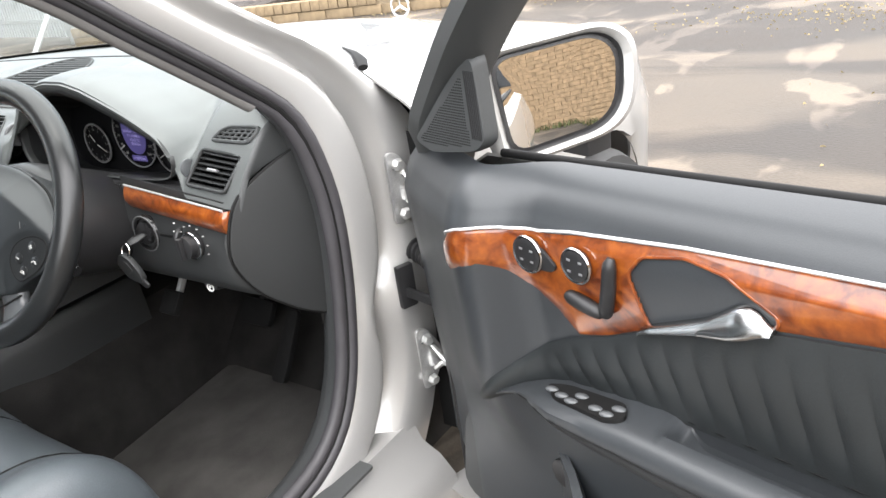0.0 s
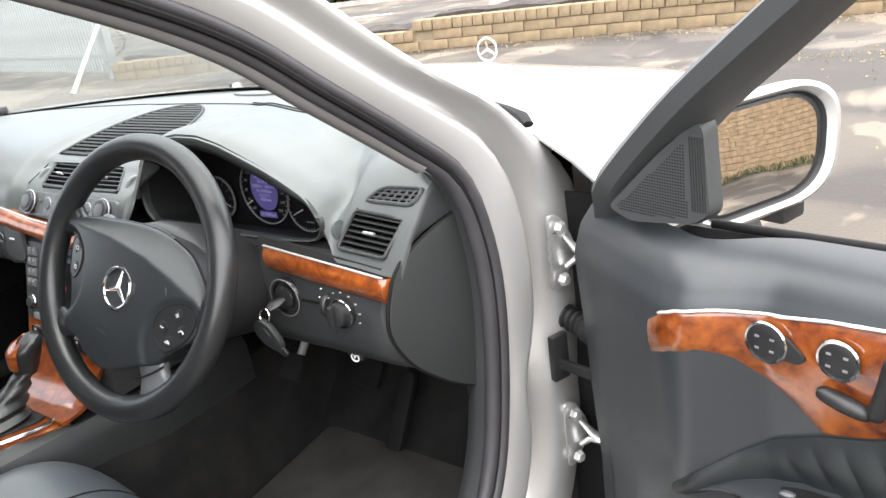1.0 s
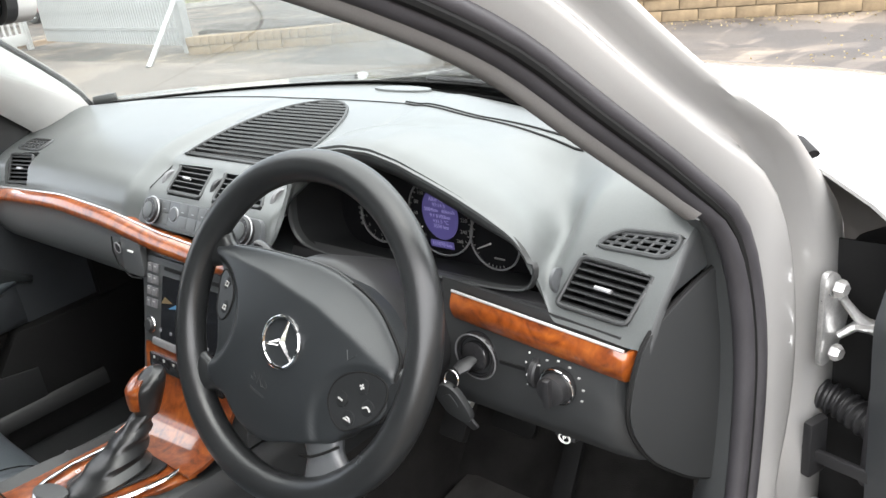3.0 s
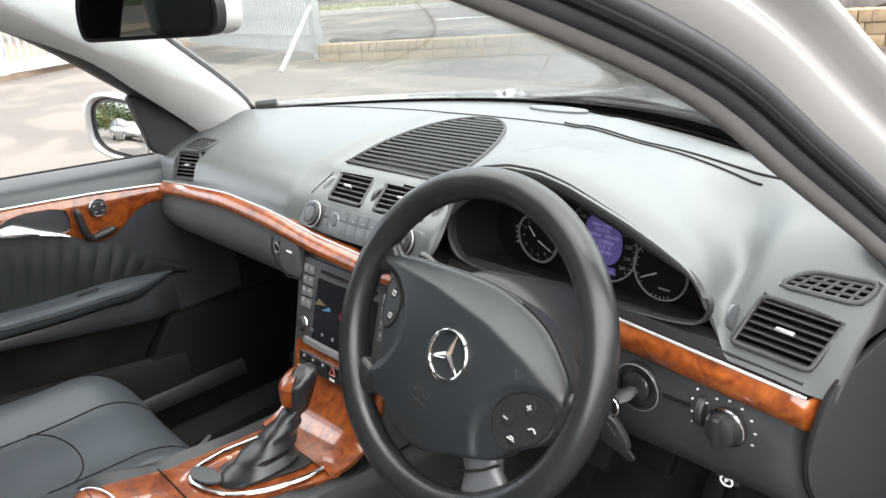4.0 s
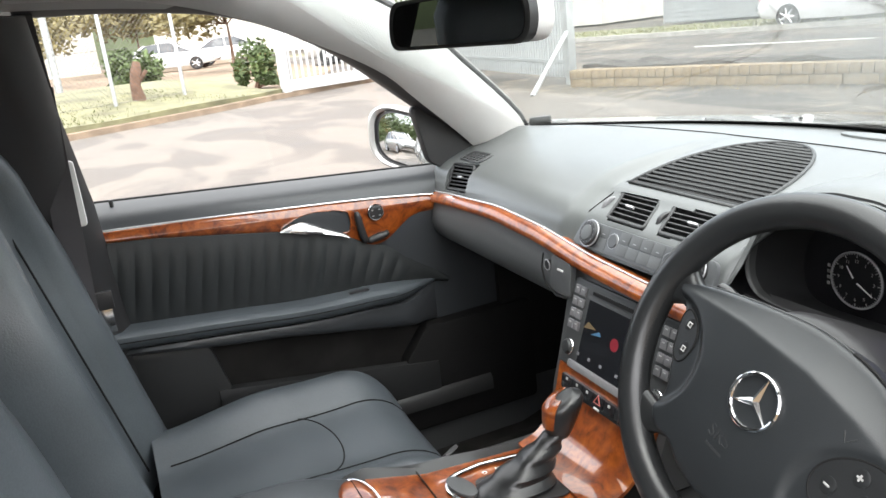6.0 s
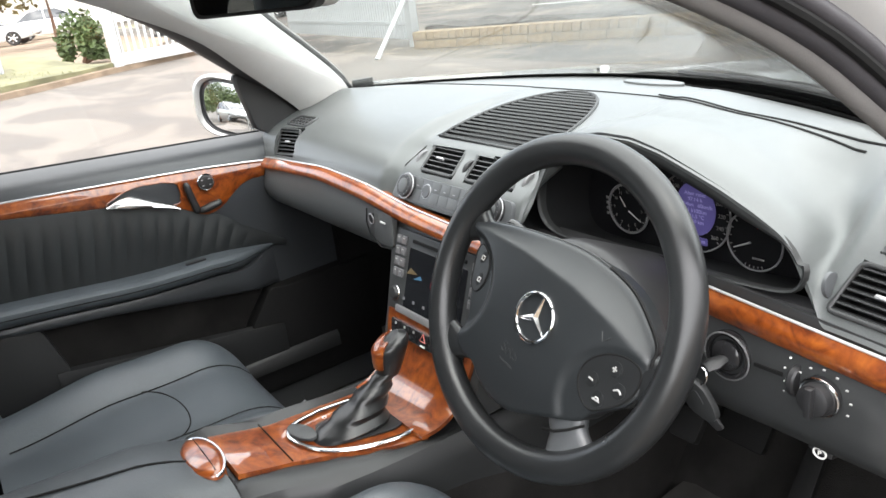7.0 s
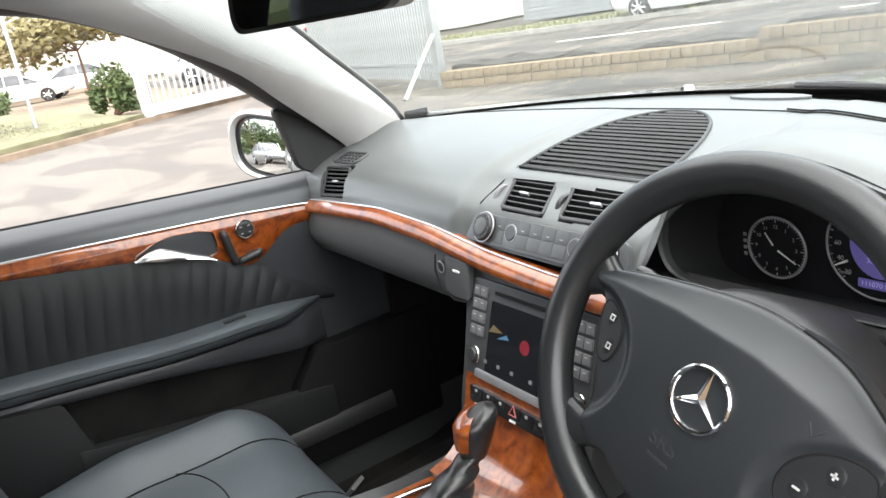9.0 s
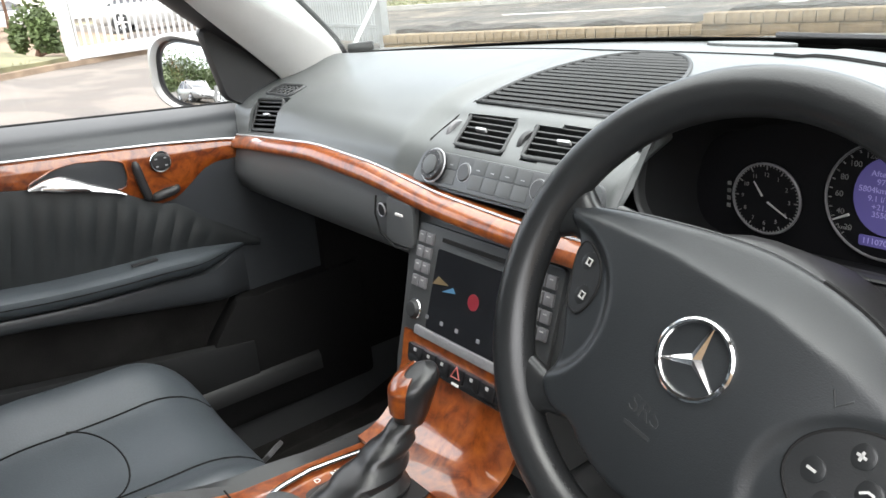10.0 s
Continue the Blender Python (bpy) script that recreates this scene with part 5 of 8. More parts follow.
for (u0, v0), (u1, v1), h1, r1 in (((0.07, -0.02), (0.150, -0.03), -0.048, 0.010), ((-0.07, 0.03), (-0.150, 0.035), -0.050, 0.010), ((-0.07, -0.035), (-0.146, -0.046), -0.045, 0.0125)):
    part("stalk", tube([WP(u0, v0, -0.058), WP(0.5 * (u0 + u1), 0.5 * (v0 + v1), -0.054), WP(0.85 * u1 + 0.15 * u0, 0.85 * v1 + 0.15 * v0, h1), WP(u1, v1, h1)], [0.007, 0.007, r1, 0.8 * r1], 12), M_GLOSSY, wheel, "glossy black column stalk")

# ---- centre console ----
cons = thing("centre_console", (0, -0.2, 0.45), "grey centre console with burl wood and chrome trim", "centre console")


def con_z(y):
    return float(np.interp(y, [-0.8, -0.34, -0.28, -0.18, 0.02, 0.08], [0.60, 0.598, 0.588, 0.562, 0.548, 0.55]))


def wood_right(y):
    return float(np.interp(y, [-0.30, -0.19, -0.14, -0.10, -0.05, 0.0], [0.032, 0.032, 0.048, 0.070, 0.088, 0.101]))


secs = []
for y in np.linspace(0.34, -0.85, 40):
    z, w = con_z(y), 0.128 + 0.012 * step(0.0, 0.14, y)
    wr = float(np.interp(y, [-0.5, -0.27, -0.10, 0.0], [0.066, 0.080, 0.120, w]))
    wi = min(wood_right(y), wr - 0.026)
    z -= 0.035 * step(-0.285, -0.33, y)
    prof = crv([(-w - 0.012, 0.30), (-w - 0.008, z - 0.07), (-w - 0.004, z - 0.012), (-w + 0.004, z + 0.007), (-w + 0.018, z + 0.004), (-w + 0.026, z - 0.006), (0, z - 0.006), (wi, z - 0.006), (wi + 0.008, z + 0.002), (0.5 * (wi + wr) + 0.002, z + 0.003), (wr - 0.004, z - 0.003), (wr + 0.004, z - 0.02), (wr + 0.008, z - 0.07), (wr + 0.012, 0.30)], 44)
    secs.append([(x, y, q) for x, q in prof])
part("console_body", loft(secs), M_LOWER, cons, "grey console body")
hw = 0.103
pl = []
for y in np.linspace(-0.005, -0.275, 26):
    z = con_z(y)
    pl.append([(x, y, z + 0.003 - 0.004 * (x / hw) ** 4) for x in np.linspace(-hw, wood_right(y), 9)])
part("wood_panel", sheet(pl, 0.008), M_WOOD, cons, "glossy burl walnut console panel")
part("panel_joint", tube([(x, -0.195, con_z(-0.195) + 0.0042) for x in (-hw, 0, 0.030)], 0.0012, 5), M_VOID, cons)
ov = crv([(-0.078, -0.10), (-0.072, -0.02), (-0.05, 0.004), (0.0, 0.010), (0.05, 0.004), (0.076, -0.02), (0.068, -0.09), (0.042, -0.138), (0.012, -0.160), (-0.018, -0.170), (-0.042, -0.170), (-0.066, -0.150), (-0.078, -0.10)], 61)[:-1]
part("chrome_surround", tube([(x, y, con_z(y) + 0.006) for x, y in ov], 0.0042, 8, True, flat=0.8), M_CHROME, cons, "chrome oval round the gear lever")
gate = rpoly([(-0.042, -0.132), (0.034, -0.125), (0.055, -0.03), (0.04, -0.006), (-0.038, -0.006), (-0.05, -0.03)], 0.02)
part("gate_plate", loft([[(x, y, con_z(y) + 0.004) for x, y in gate], [(x, y, con_z(y) + 0.0075) for x, y in gate]]), M_DARK, cons, "black gear gate plate", bevel=0.001)
part("mode_switch", prism(ell(0, 0, 0.032, 0.015, 28), (-0.030, -0.152, con_z(-0.152) + 0.006), (1, 0.25, 0), (-0.25, 1, 0), 0.006), M_PANEL, cons, "grey oval switch", bevel=0.002)
for i, ch in enumerate("PRND"):
    words("gear_letter", ch, (-0.058, -0.035 - 0.022 * i, con_z(-0.06) + 0.0055), (0, 1, 0), (-1, 0, 0), 0.011, M_INK, cons, 0.0003)
lever = thing("gear_lever", (0, -0.08, 0.56), "automatic gear lever with leather gaiter and wood knob", "gear lever")
gl_secs = []
for t in np.linspace(0, 1, 16):
    c = vec((0.002, -0.082 + 0.078 * t ** 1.2, con_z(-0.08) + 0.008 + 0.068 * t))
    w, l = 0.025 * (1 - t) ** 1.4 + 0.0145, 0.046 * (1 - t) ** 1.3 + 0.0155
    wr = 0.0035 * math.sin(t * 22) * (1 - 0.5 * t)
    gl_secs.append([c + vec(((w + wr) * np.sign(math.cos(a)) * abs(math.cos(a)) ** 0.8, (l + wr + 0.003 * math.sin(3 * a + 7 * t)) * np.sign(math.sin(a)) * abs(math.sin(a)) ** 0.8, 0)) for a in np.linspace(0, 6.283, 28, endpoint=False)])
part("gaiter", loft(gl_secs), M_WHEEL, lever, "creased black leather gaiter")


def knob_loops(a0, a1, grow, rows):
    out = []
    for t in rows:
        c = vec((0.003, -0.004 + 0.016 * t, 0.622 + 0.062 * t))
        w = float(np.interp(t, [0, 0.15, 0.5, 0.8, 0.93, 1.0], [0.014, 0.017, 0.022, 0.0245, 0.020, 0.009])) + grow
        out.append([c + vec((w * math.cos(a), 1.25 * w * math.sin(a), 0.006 * math.sin(a) * t)) for a in np.linspace(a0, a1, 24)])
    return out


part("knob_grip", loft(knob_loops(0, 6.02, 0.0, np.linspace(0, 1, 14))), M_WHEEL, lever, "black leather grip")
part("knob_wood", sheet(knob_loops(radians(150), radians(310), 0.0013, np.linspace(0.32, 0.99, 12)), 0.002), M_WOOD, lever, "burl wood knob inlay")
# armrest with wood flap
arm_secs = []
for y in np.linspace(-0.290, -0.80, 30):
    top = con_z(y) + 0.004 + 0.022 * step(-0.285, -0.40, y) + 0.010 * step(-0.40, -0.65, y)
    w = 0.120
    v = float(np.interp(y, [-0.8, -0.5, -0.27], [0.072, 0.078, 0.090]))
    arm_secs.append([(x, y, z) for x, z in ((-w, 0.50), (-w - 0.001, top - 0.024), (-w + 0.005, top - 0.008), (-w + 0.02, top - 0.001), (0, top + 0.003), (v - 0.035, top), (v - 0.014, top - 0.007), (v - 0.002, top - 0.024), (v + 0.002, top - 0.06), (v + 0.004, 0.50))])
part("armrest", loft(arm_secs), M_ARM, cons, "grey leather armrest lid", smooth=60)
arm_top = lambda x, y: con_z(y) + 0.007 + 0.022 * step(-0.285, -0.40, y) + 0.010 * step(-0.40, -0.65, y)
part("lid_joint", tube([(0.03, -0.288, 0.5905), (0.055, -0.2885, 0.5885), (0.078, -0.2895, 0.578), (0.089, -0.2895, 0.560), (0.092, -0.2895, 0.53)], 0.0017, 6), M_VOID, cons)
part("lid_joint", tube([(-0.026 - 0.20 * (-0.335 - y), y, arm_top(0, y) - 0.0004) for y in np.linspace(-0.325, -0.60, 14)], 0.0018, 5), M_VOID, cons)
fl = [(-0.024 + 0.060 * math.cos(a), -0.306 - 0.026 * math.sin(a)) for a in np.linspace(0, 6.283, 40, endpoint=False)]
fcx, fcy = -0.024, -0.306
fl_at = lambda k, z: [(fcx + (x - fcx) * k, fcy + (y - fcy) * k, z + 0.06 * (fcy - y) * 0.5) for x, y in fl]
part("wood_flap", loft([fl_at(1.0, 0.580), fl_at(1.0, 0.603), fl_at(0.94, 0.6075), fl_at(0.75, 0.6105), fl_at(0.4, 0.612), fl_at(0.05, 0.6125)]), M_WOOD, cons, "burl wood flap on the armrest", smooth=70)
part("flap_rim", tube([(x, y + 0.001, 0.6045) for x, y in fl[20:40]] + [(fl[0][0], fl[0][1] + 0.001, 0.6045)], 0.0022, 6), M_CHROME, cons, "chrome flap rim")
part("flap_line", tube([(fcx + 0.05 * q, fcy + 0.004, 0.6122 - 0.003 * q * q) for q in (-1, -0.5, 0, 0.5, 1)], 0.0009, 5), M_VOID, cons)


# ---- seats ----
def seat(cx_, yf, label, L=0.52, sw=1.0, dz=0.0, back=0.0, hump=0.022):
    s = thing("car_chair", (cx_, yf - 0.3, 0.3), label, "car seat", "front seats")
    half = [(0.0, 0.500), (0.06, 0.501), (0.105, 0.505), (0.135, 0.514), (0.165, 0.527), (0.195, 0.537), (0.222, 0.536), (0.246, 0.518), (0.262, 0.485), (0.264, 0.43), (0.256, 0.36)]
    half = [(x * sw, z + dz) for x, z in half]
    prof = crv([(-x, z) for x, z in half[::-1]] + half[1:], 60)

    def nose(t):
        return math.sqrt(max(0.0, 1 - (1 - min(1, t / 0.24)) ** 2))

    def place(x, z, t):
        n = nose(t)
        rise = hump * math.sin(math.pi * min(1, t / 0.6)) - 0.03 * step(0.5, 1.0, t)
        drop = 0.035 * (abs(x) / 0.25) ** 3 * (1 - n)
        return (cx_ + x * (0.80 + 0.20 * n ** 0.7), yf - L * t, 0.36 + (z - 0.36) * (0.30 + 0.70 * n) + (rise - drop) * (z > 0.45))

    part("cushion", loft([[place(x, z, t) for x, z in prof] for t in np.concatenate([np.linspace(0, 0.24, 14) ** 1.6 / 0.24 ** 0.6, np.linspace(0.27, 1, 20)])]), M_LEATHER, s, "dark grey leather seat cushion", smooth=70)

    def top(x, t):
        z = float(np.interp(abs(x), [q[0] for q in half[:8]], [q[1] for q in half[:8]]))
        p = place(x, z, t)
        return (p[0], p[1], p[2] + 0.0004)

    for k in (-1, 1):
        part("seam", tube([top(k * (0.120 - 0.012 * math.sin(3 * q)), 0.03 + 0.92 * q) for q in np.linspace(0, 1, 24)], 0.0014, 6), M_VOID, s)
    part("seam", tube([top(0.112 * math.sin(q), 0.36 + 0.11 * (1 - math.cos(q))) for q in np.linspace(-1.5, 1.5, 20)], 0.0013, 6), M_VOID, s)
    part("base_shell", loft([[(cx_ + x, y, z) for x, y in rpoly([(-0.25, yf - 0.06), (0.25, yf - 0.06), (0.25, yf - L + 0.02), (-0.25, yf - L + 0.02)], 0.03)] for z in (0.24, 0.40)]), M_DARK, s, "black seat base")
    # backrest
    bl = []
    for t in np.linspace(0, 1, 24):
        z = 0.43 + 0.69 * t
        y = yf - L + 0.05 - back - 0.17 * t
        w = 0.255 - 0.055 * step(0.6, 1.0, t)
        cap = math.sqrt(max(0.02, 1 - max(0, (t - 0.86) / 0.14) ** 2))
        pr = crv([(-w, -0.13), (-w - 0.004, -0.03), (-w + 0.014, 0.040), (-w + 0.055, 0.036), (-w + 0.10, -0.012), (0, -0.02), (w - 0.10, -0.012), (w - 0.055, 0.036), (w - 0.014, 0.040), (w + 0.004, -0.03), (w, -0.13)], 44)
        bl.append([(cx_ + a * (0.6 + 0.4 * cap), y + b * cap, z + b * 0.35) for a, b in pr])
    part("backrest", loft(bl), M_LEATHER, s, "dark grey leather backrest", smooth=60)
    for k in (-1, 1):
        part("seam", tube([(cx_ + k * 0.152, yf - L + 0.05 - back - 0.17 * t - 0.006, 0.43 + 0.69 * t + 0.002) for t in np.linspace(0.05, 0.85, 12)], 0.002, 6), M_VOID, s)
    hr = [[(cx_ + w * math.cos(a), yf - L - 0.18 - back + dy + 0.045 * math.sin(a) * w / 0.13, z) for a in np.linspace(0, 6.283, 24, endpoint=False)] for z, w, dy in ((1.14, 0.09, 0), (1.16, 0.125, 0), (1.23, 0.135, -0.01), (1.28, 0.115, -0.02), (1.295, 0.07, -0.02))]
    part("headrest", loft(hr), M_LEATHER, s, "dark leather headrest")
    return s


seat(-0.392, -0.062, "dark grey leather passenger seat beside the console", 0.50, 0.98, 0.0, 0.05, -0.006)
seat(0.385, 0.005, "dark grey leather driver seat behind the wheel", 0.62, 0.98, 0.012)

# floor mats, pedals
# passenger mat takes a darker colour than the driver's, as painted shade
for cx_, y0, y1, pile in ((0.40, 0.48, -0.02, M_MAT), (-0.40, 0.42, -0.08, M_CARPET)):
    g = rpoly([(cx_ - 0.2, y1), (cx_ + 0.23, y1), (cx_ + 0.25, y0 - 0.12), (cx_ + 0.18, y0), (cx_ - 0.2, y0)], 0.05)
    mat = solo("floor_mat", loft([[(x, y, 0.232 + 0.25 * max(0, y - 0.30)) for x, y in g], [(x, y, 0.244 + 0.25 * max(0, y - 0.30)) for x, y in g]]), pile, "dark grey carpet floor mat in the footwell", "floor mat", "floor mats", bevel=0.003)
ped = thing("pedals", (0.35, 0.42, 0.3), "black rubber pedals in the driver footwell", "pedals")
# pedals blacker than their rubber: the footwell shade is put into the colour
part("accelerator", prism(rpoly([(-0.018, -0.075), (0.018, -0.075), (0.015, 0.075), (-0.015, 0.075)], 0.01), (0.44, 0.44, 0.39), (1, 0, 0), unit((0, 0.55, 0.8)), 0.014), M_VOID, ped, "long black accelerator pedal", bevel=0.003)
brake = part("brake", prism(rpoly([(-0.045, -0.028), (0.045, -0.028), (0.045, 0.028), (-0.045, 0.028)], 0.01), (0.30, 0.50, 0.41), (1, 0, 0), unit((0, 0.6, 0.8)), 0.015), M_VOID, ped, "ribbed brake pedal pad", bevel=0.003)
part("brake_arm", tube([(0.30, 0.51, 0.41), (0.31, 0.53, 0.53), (0.31, 0.54, 0.62)], 0.010, 8), M_VOID, ped)
part("parking_brake", prism(rpoly([(-0.022, -0.022), (0.022, -0.022), (0.022, 0.022), (-0.022, 0.022)], 0.006), (0.375, 0.262, 0.572), (1, 0, 0), unit((0, 0.6, 0.8)), 0.014), M_VOID, ped, "ribbed parking brake pedal", bevel=0.003)
part("parking_arm", tube([(0.377, 0.27, 0.58), (0.40, 0.29, 0.64), (0.42, 0.31, 0.70)], 0.007, 8), M_STEEL, ped)
solo("mat_clip", prism(rpoly([(-0.022, -0.013), (0.022, -0.013), (0.022, 0.013), (-0.022, 0.013)], 0.004), (-0.452, -0.004, 0.352), (0.55, -0.8, 0), (0.6, 0.4, 0.69), 0.008), M_KEYS, "small silver clip by the passenger seat", "clip", bevel=0.0015)


# ---- doors ----
HX, HY = 0.83, 0.447


def door_map(side, phi):
    c, s = math.cos(radians(phi)), math.sin(radians(phi))

    def f(a, i, z):
        dx, dy = -i, -a
        x, y = HX + dx * c - dy * s, HY + dx * s + dy * c
        return vec((x * side, y, z))
    return f


def door(side, phi, label, driver):
    D = door_map(side, phi)
    dv = lambda a, i, z: D(a, i, z) - D(0, 0, 0)
    d = thing("front_door", D(0.5, 0, 0.6), label, "car door", "front doors")
    th = side * 1.0
    sill = lambda a: (0.870 + 0.062 * (a - 0.28)) if driver else (0.888 + 0.063 * (a - 0.28))

    def inner(a, z):
        top = sill(a)
        base = float(np.interp(z - 0.894 - 0.075 * (a - 0.28) + (0.894 + 0.075 * (a - 0.28) - top) * step(-0.11, -0.02, z - top), [-0.7, -0.42, -0.30, -0.20, -0.11, -0.06, -0.02, 0.0, 0.008], [0.085, 0.085, 0.095, 0.10, 0.108, 0.110, 0.096, 0.072, 0.045]))
        if not driver:
            return base - 0.05 * step(0.16, 0.10, a)
        flare = soft(a, [0.06, 0.10, 0.17, 0.243, 0.268, 0.285, 0.30, 0.32, 0.34, 0.37, 0.45], [-0.05, -0.03, -0.002, 0.026, 0.037, 0.040, 0.036, 0.023, 0.010, 0.0, 0.0], 0.005)
        w = step(0.44, 0.62, z)
        return base + flare * w + min(0.0, flare) * (1 - w)

    aa = np.concatenate([np.linspace(0.062, 0.38, 34), np.linspace(0.40, 1.06, 24)])
    rows = []
    for a in aa:
        zz = np.concatenate([np.linspace(0.26 + 0.10 * step(0.22, 0.10, a), 0.72, 12), np.linspace(0.74, sill(a) + 0.006, 16)])
        rows.append([D(a, inner(a, z), z) for z in zz])
    part("inner_panel", sheet(rows, -0.005 * th), M_DOOR, d, "grey vinyl door panel")
    # wood with chrome line
    a_w = 0.238 if driver else 0.232
    at = np.linspace(a_w, 1.045, 300)
    if driver:
        wt = lambda a: float(np.interp(a, [0.236, 0.25, 0.272, 0.29, 0.32, 0.35, 0.388, 0.431, 0.57, 0.676, 0.75, 1.05], [0.786, 0.797, 0.813, 0.820, 0.8235, 0.8245, 0.828, 0.836, 0.853, 0.862, 0.868, 0.890]))
        wb = lambda a: float(np.interp(a, [0.236, 0.258, 0.28, 0.307, 0.329, 0.345, 0.36, 0.40, 0.428, 0.475, 0.535, 0.66, 0.75, 1.05], [0.744, 0.756, 0.769, 0.776, 0.771, 0.764, 0.755, 0.732, 0.707, 0.726, 0.758, 0.803, 0.821, 0.866]))
        hole = [(0.508, 0.812), (0.526, 0.836), (0.572, 0.846), (0.618, 0.842), (0.666, 0.818), (0.664, wb(0.664) + 0.002), (0.60, wb(0.60) + 0.002), (0.56, wb(0.56) + 0.002), (0.530, wb(0.53) + 0.002), (0.522, 0.775)]
    else:
        wt = lambda a: soft(a, [0.232, 0.304, 0.344, 0.457, 0.55, 0.649, 0.871, 1.05], [0.826, 0.840, 0.846, 0.8585, 0.866, 0.873, 0.889, 0.899], 0.01)
        wb = lambda a: soft(a, [0.232, 0.32, 0.36, 0.385, 0.405, 0.43, 0.452, 0.475, 0.505, 0.54, 0.60, 0.67, 0.70, 0.77, 0.86, 0.93, 1.05], [0.802, 0.809, 0.809, 0.801, 0.786, 0.766, 0.756, 0.755, 0.772, 0.793, 0.812, 0.828, 0.833, 0.844, 0.858, 0.868, 0.878], 0.006)
        hole = [(0.518, 0.815), (0.522, 0.843), (0.55, 0.852), (0.60, 0.857), (0.634, 0.853), (0.674, 0.836), (0.672, wb(0.672) + 0.002), (0.62, wb(0.62) + 0.002), (0.58, wb(0.58) + 0.002), (0.546, wb(0.546) + 0.002), (0.526, 0.797)]
    hole = rpoly(hole, 0.007, 4)
    wg = [[D(a, inner(a, z) + 0.009 - 0.004 * abs(2 * t - 1) ** 3 + (0.012 * step(a_w + 0.038, a_w, a) if not driver else -0.006 * step(a_w + 0.004, a_w, a)), z) for t, z in ((t, wb(a) + (wt(a) - wb(a)) * t) for t in np.linspace(0, 1, 29))] for a in at]
    kp = np.ones((299, 28), bool)
    for i in range(299):
        for j in range(28):
            a = (at[i] + at[i + 1]) / 2
            z = wb(a) + (wt(a) - wb(a)) * (j + 0.5) / 28
            kp[i, j] = not inside((a, z), hole)
    wd = part("wood_trim", sheet(wg, 0.007 * th, kp), M_WOOD, d, "glossy burl walnut door trim")
    part("chrome_line", tube([D(a, inner(a, wt(a)) + 0.009, wt(a) + 0.002) for a in at if not driver or a > 0.268], 0.0019, 6), M_BRIGHT, wd, "thin chrome line")
    ring = [D(a, inner(a, z) + 0.0078, z) for a, z in hole]
    back = [D(a, inner(a, z) - 0.03, z) for a, z in hole]
    rec = part("handle_recess", join(loft([ring, back], False), loft([back, [p + dv(0, -0.003, 0) for p in back]])), M_PANEL, d, "dark recess behind the door pull")
    part("recess_rim", tube(ring, 0.0018, 8, True), M_WOOD, rec)
    if driver:
        ha, hgt = np.linspace(0.522, 0.664, 34), ([0.522, 0.56, 0.595, 0.618, 0.632, 0.648, 0.656, 0.664], [0.006, 0.010, 0.015, 0.024, 0.030, 0.023, 0.013, 0.004])
    else:
        ha, hgt = np.linspace(0.530, 0.676, 34), ([0.530, 0.55, 0.58, 0.607, 0.624, 0.65, 0.665, 0.676], [0.005, 0.009, 0.014, 0.021, 0.026, 0.018, 0.009, 0.003])
    hhi = [soft(a, *hgt, 0.006) for a in ha]
    part("pull_handle", loft([[D(a, inner(a, wb(a)) + 0.012 + w * (0.35 - 0.42 * q) + 0.006 * p, wb(a) - 0.001 + w * q) for p, q in ((-1, 0.0), (0.6, -0.02), (1.0, 0.12), (1.0, 0.45), (0.9, 0.8), (0.3, 1.0), (-0.8, 0.98), (-1.0, 0.5))] for a, w in zip(ha, hhi)]), M_PULL, d, "chrome door pull", smooth=60)
    # switches in the wood
    nrm = unit(dv(0, 1, 0))
    au, zu = unit(dv(1, 0, 0)), vec((0, 0, 1))

    def rnd(a, z, r, name, lab):
        o = D(a, inner(a, z) + 0.0105, z)
        sw = part(name, lathe(o, nrm, [(r, 0), (r, 0.004), (r - 0.002, 0.0055), (r * 0.5, 0.0055)], 28), M_DARK, d, lab)
        part("chrome_ring", tube([o + nrm * 0.004 + r * (au * math.cos(q) + zu * math.sin(q)) for q in np.linspace(0, 6.283, 32, endpoint=False)], 0.002, 6, True), M_CHROME, sw)
        for da, dz in ((-0.008, 0.006), (0.008, 0.006), (-0.008, -0.007), (0.008, -0.007)):
            part("switch_mark", box(o + nrm * 0.0062 + au * da + zu * dz, (0.0045, 0.0022, 0.0008), au, zu), M_SILVER, sw)
        return sw
    if driver:
        o = D(0.374, inner(0.374, 0.80) + 0.0095, 0.800)
        part("switch_wing", prism(rpoly([(-0.042, 0.0), (-0.02, 0.012), (0.02, 0.012), (0.042, -0.006), (0.034, -0.014), (0.0, -0.016), (-0.03, -0.006)], 0.006), o, au, zu, 0.004 * float(np.sign(np.cross(au, zu) @ nrm))), M_DARK, d, "black switch wings", bevel=0.001)
        rnd(0.374, 0.800, 0.021, "mirror_switch", "round mirror switch with chrome ring")
    rnd(0.446 if driver else 0.462, 0.806 if driver else 0.831, 0.019 if driver else 0.017, "seat_switch", "round seat memory switch with chrome ring")
    zc = 0.008 if driver else 0.02
    ac = 0.0 if driver else 0.012
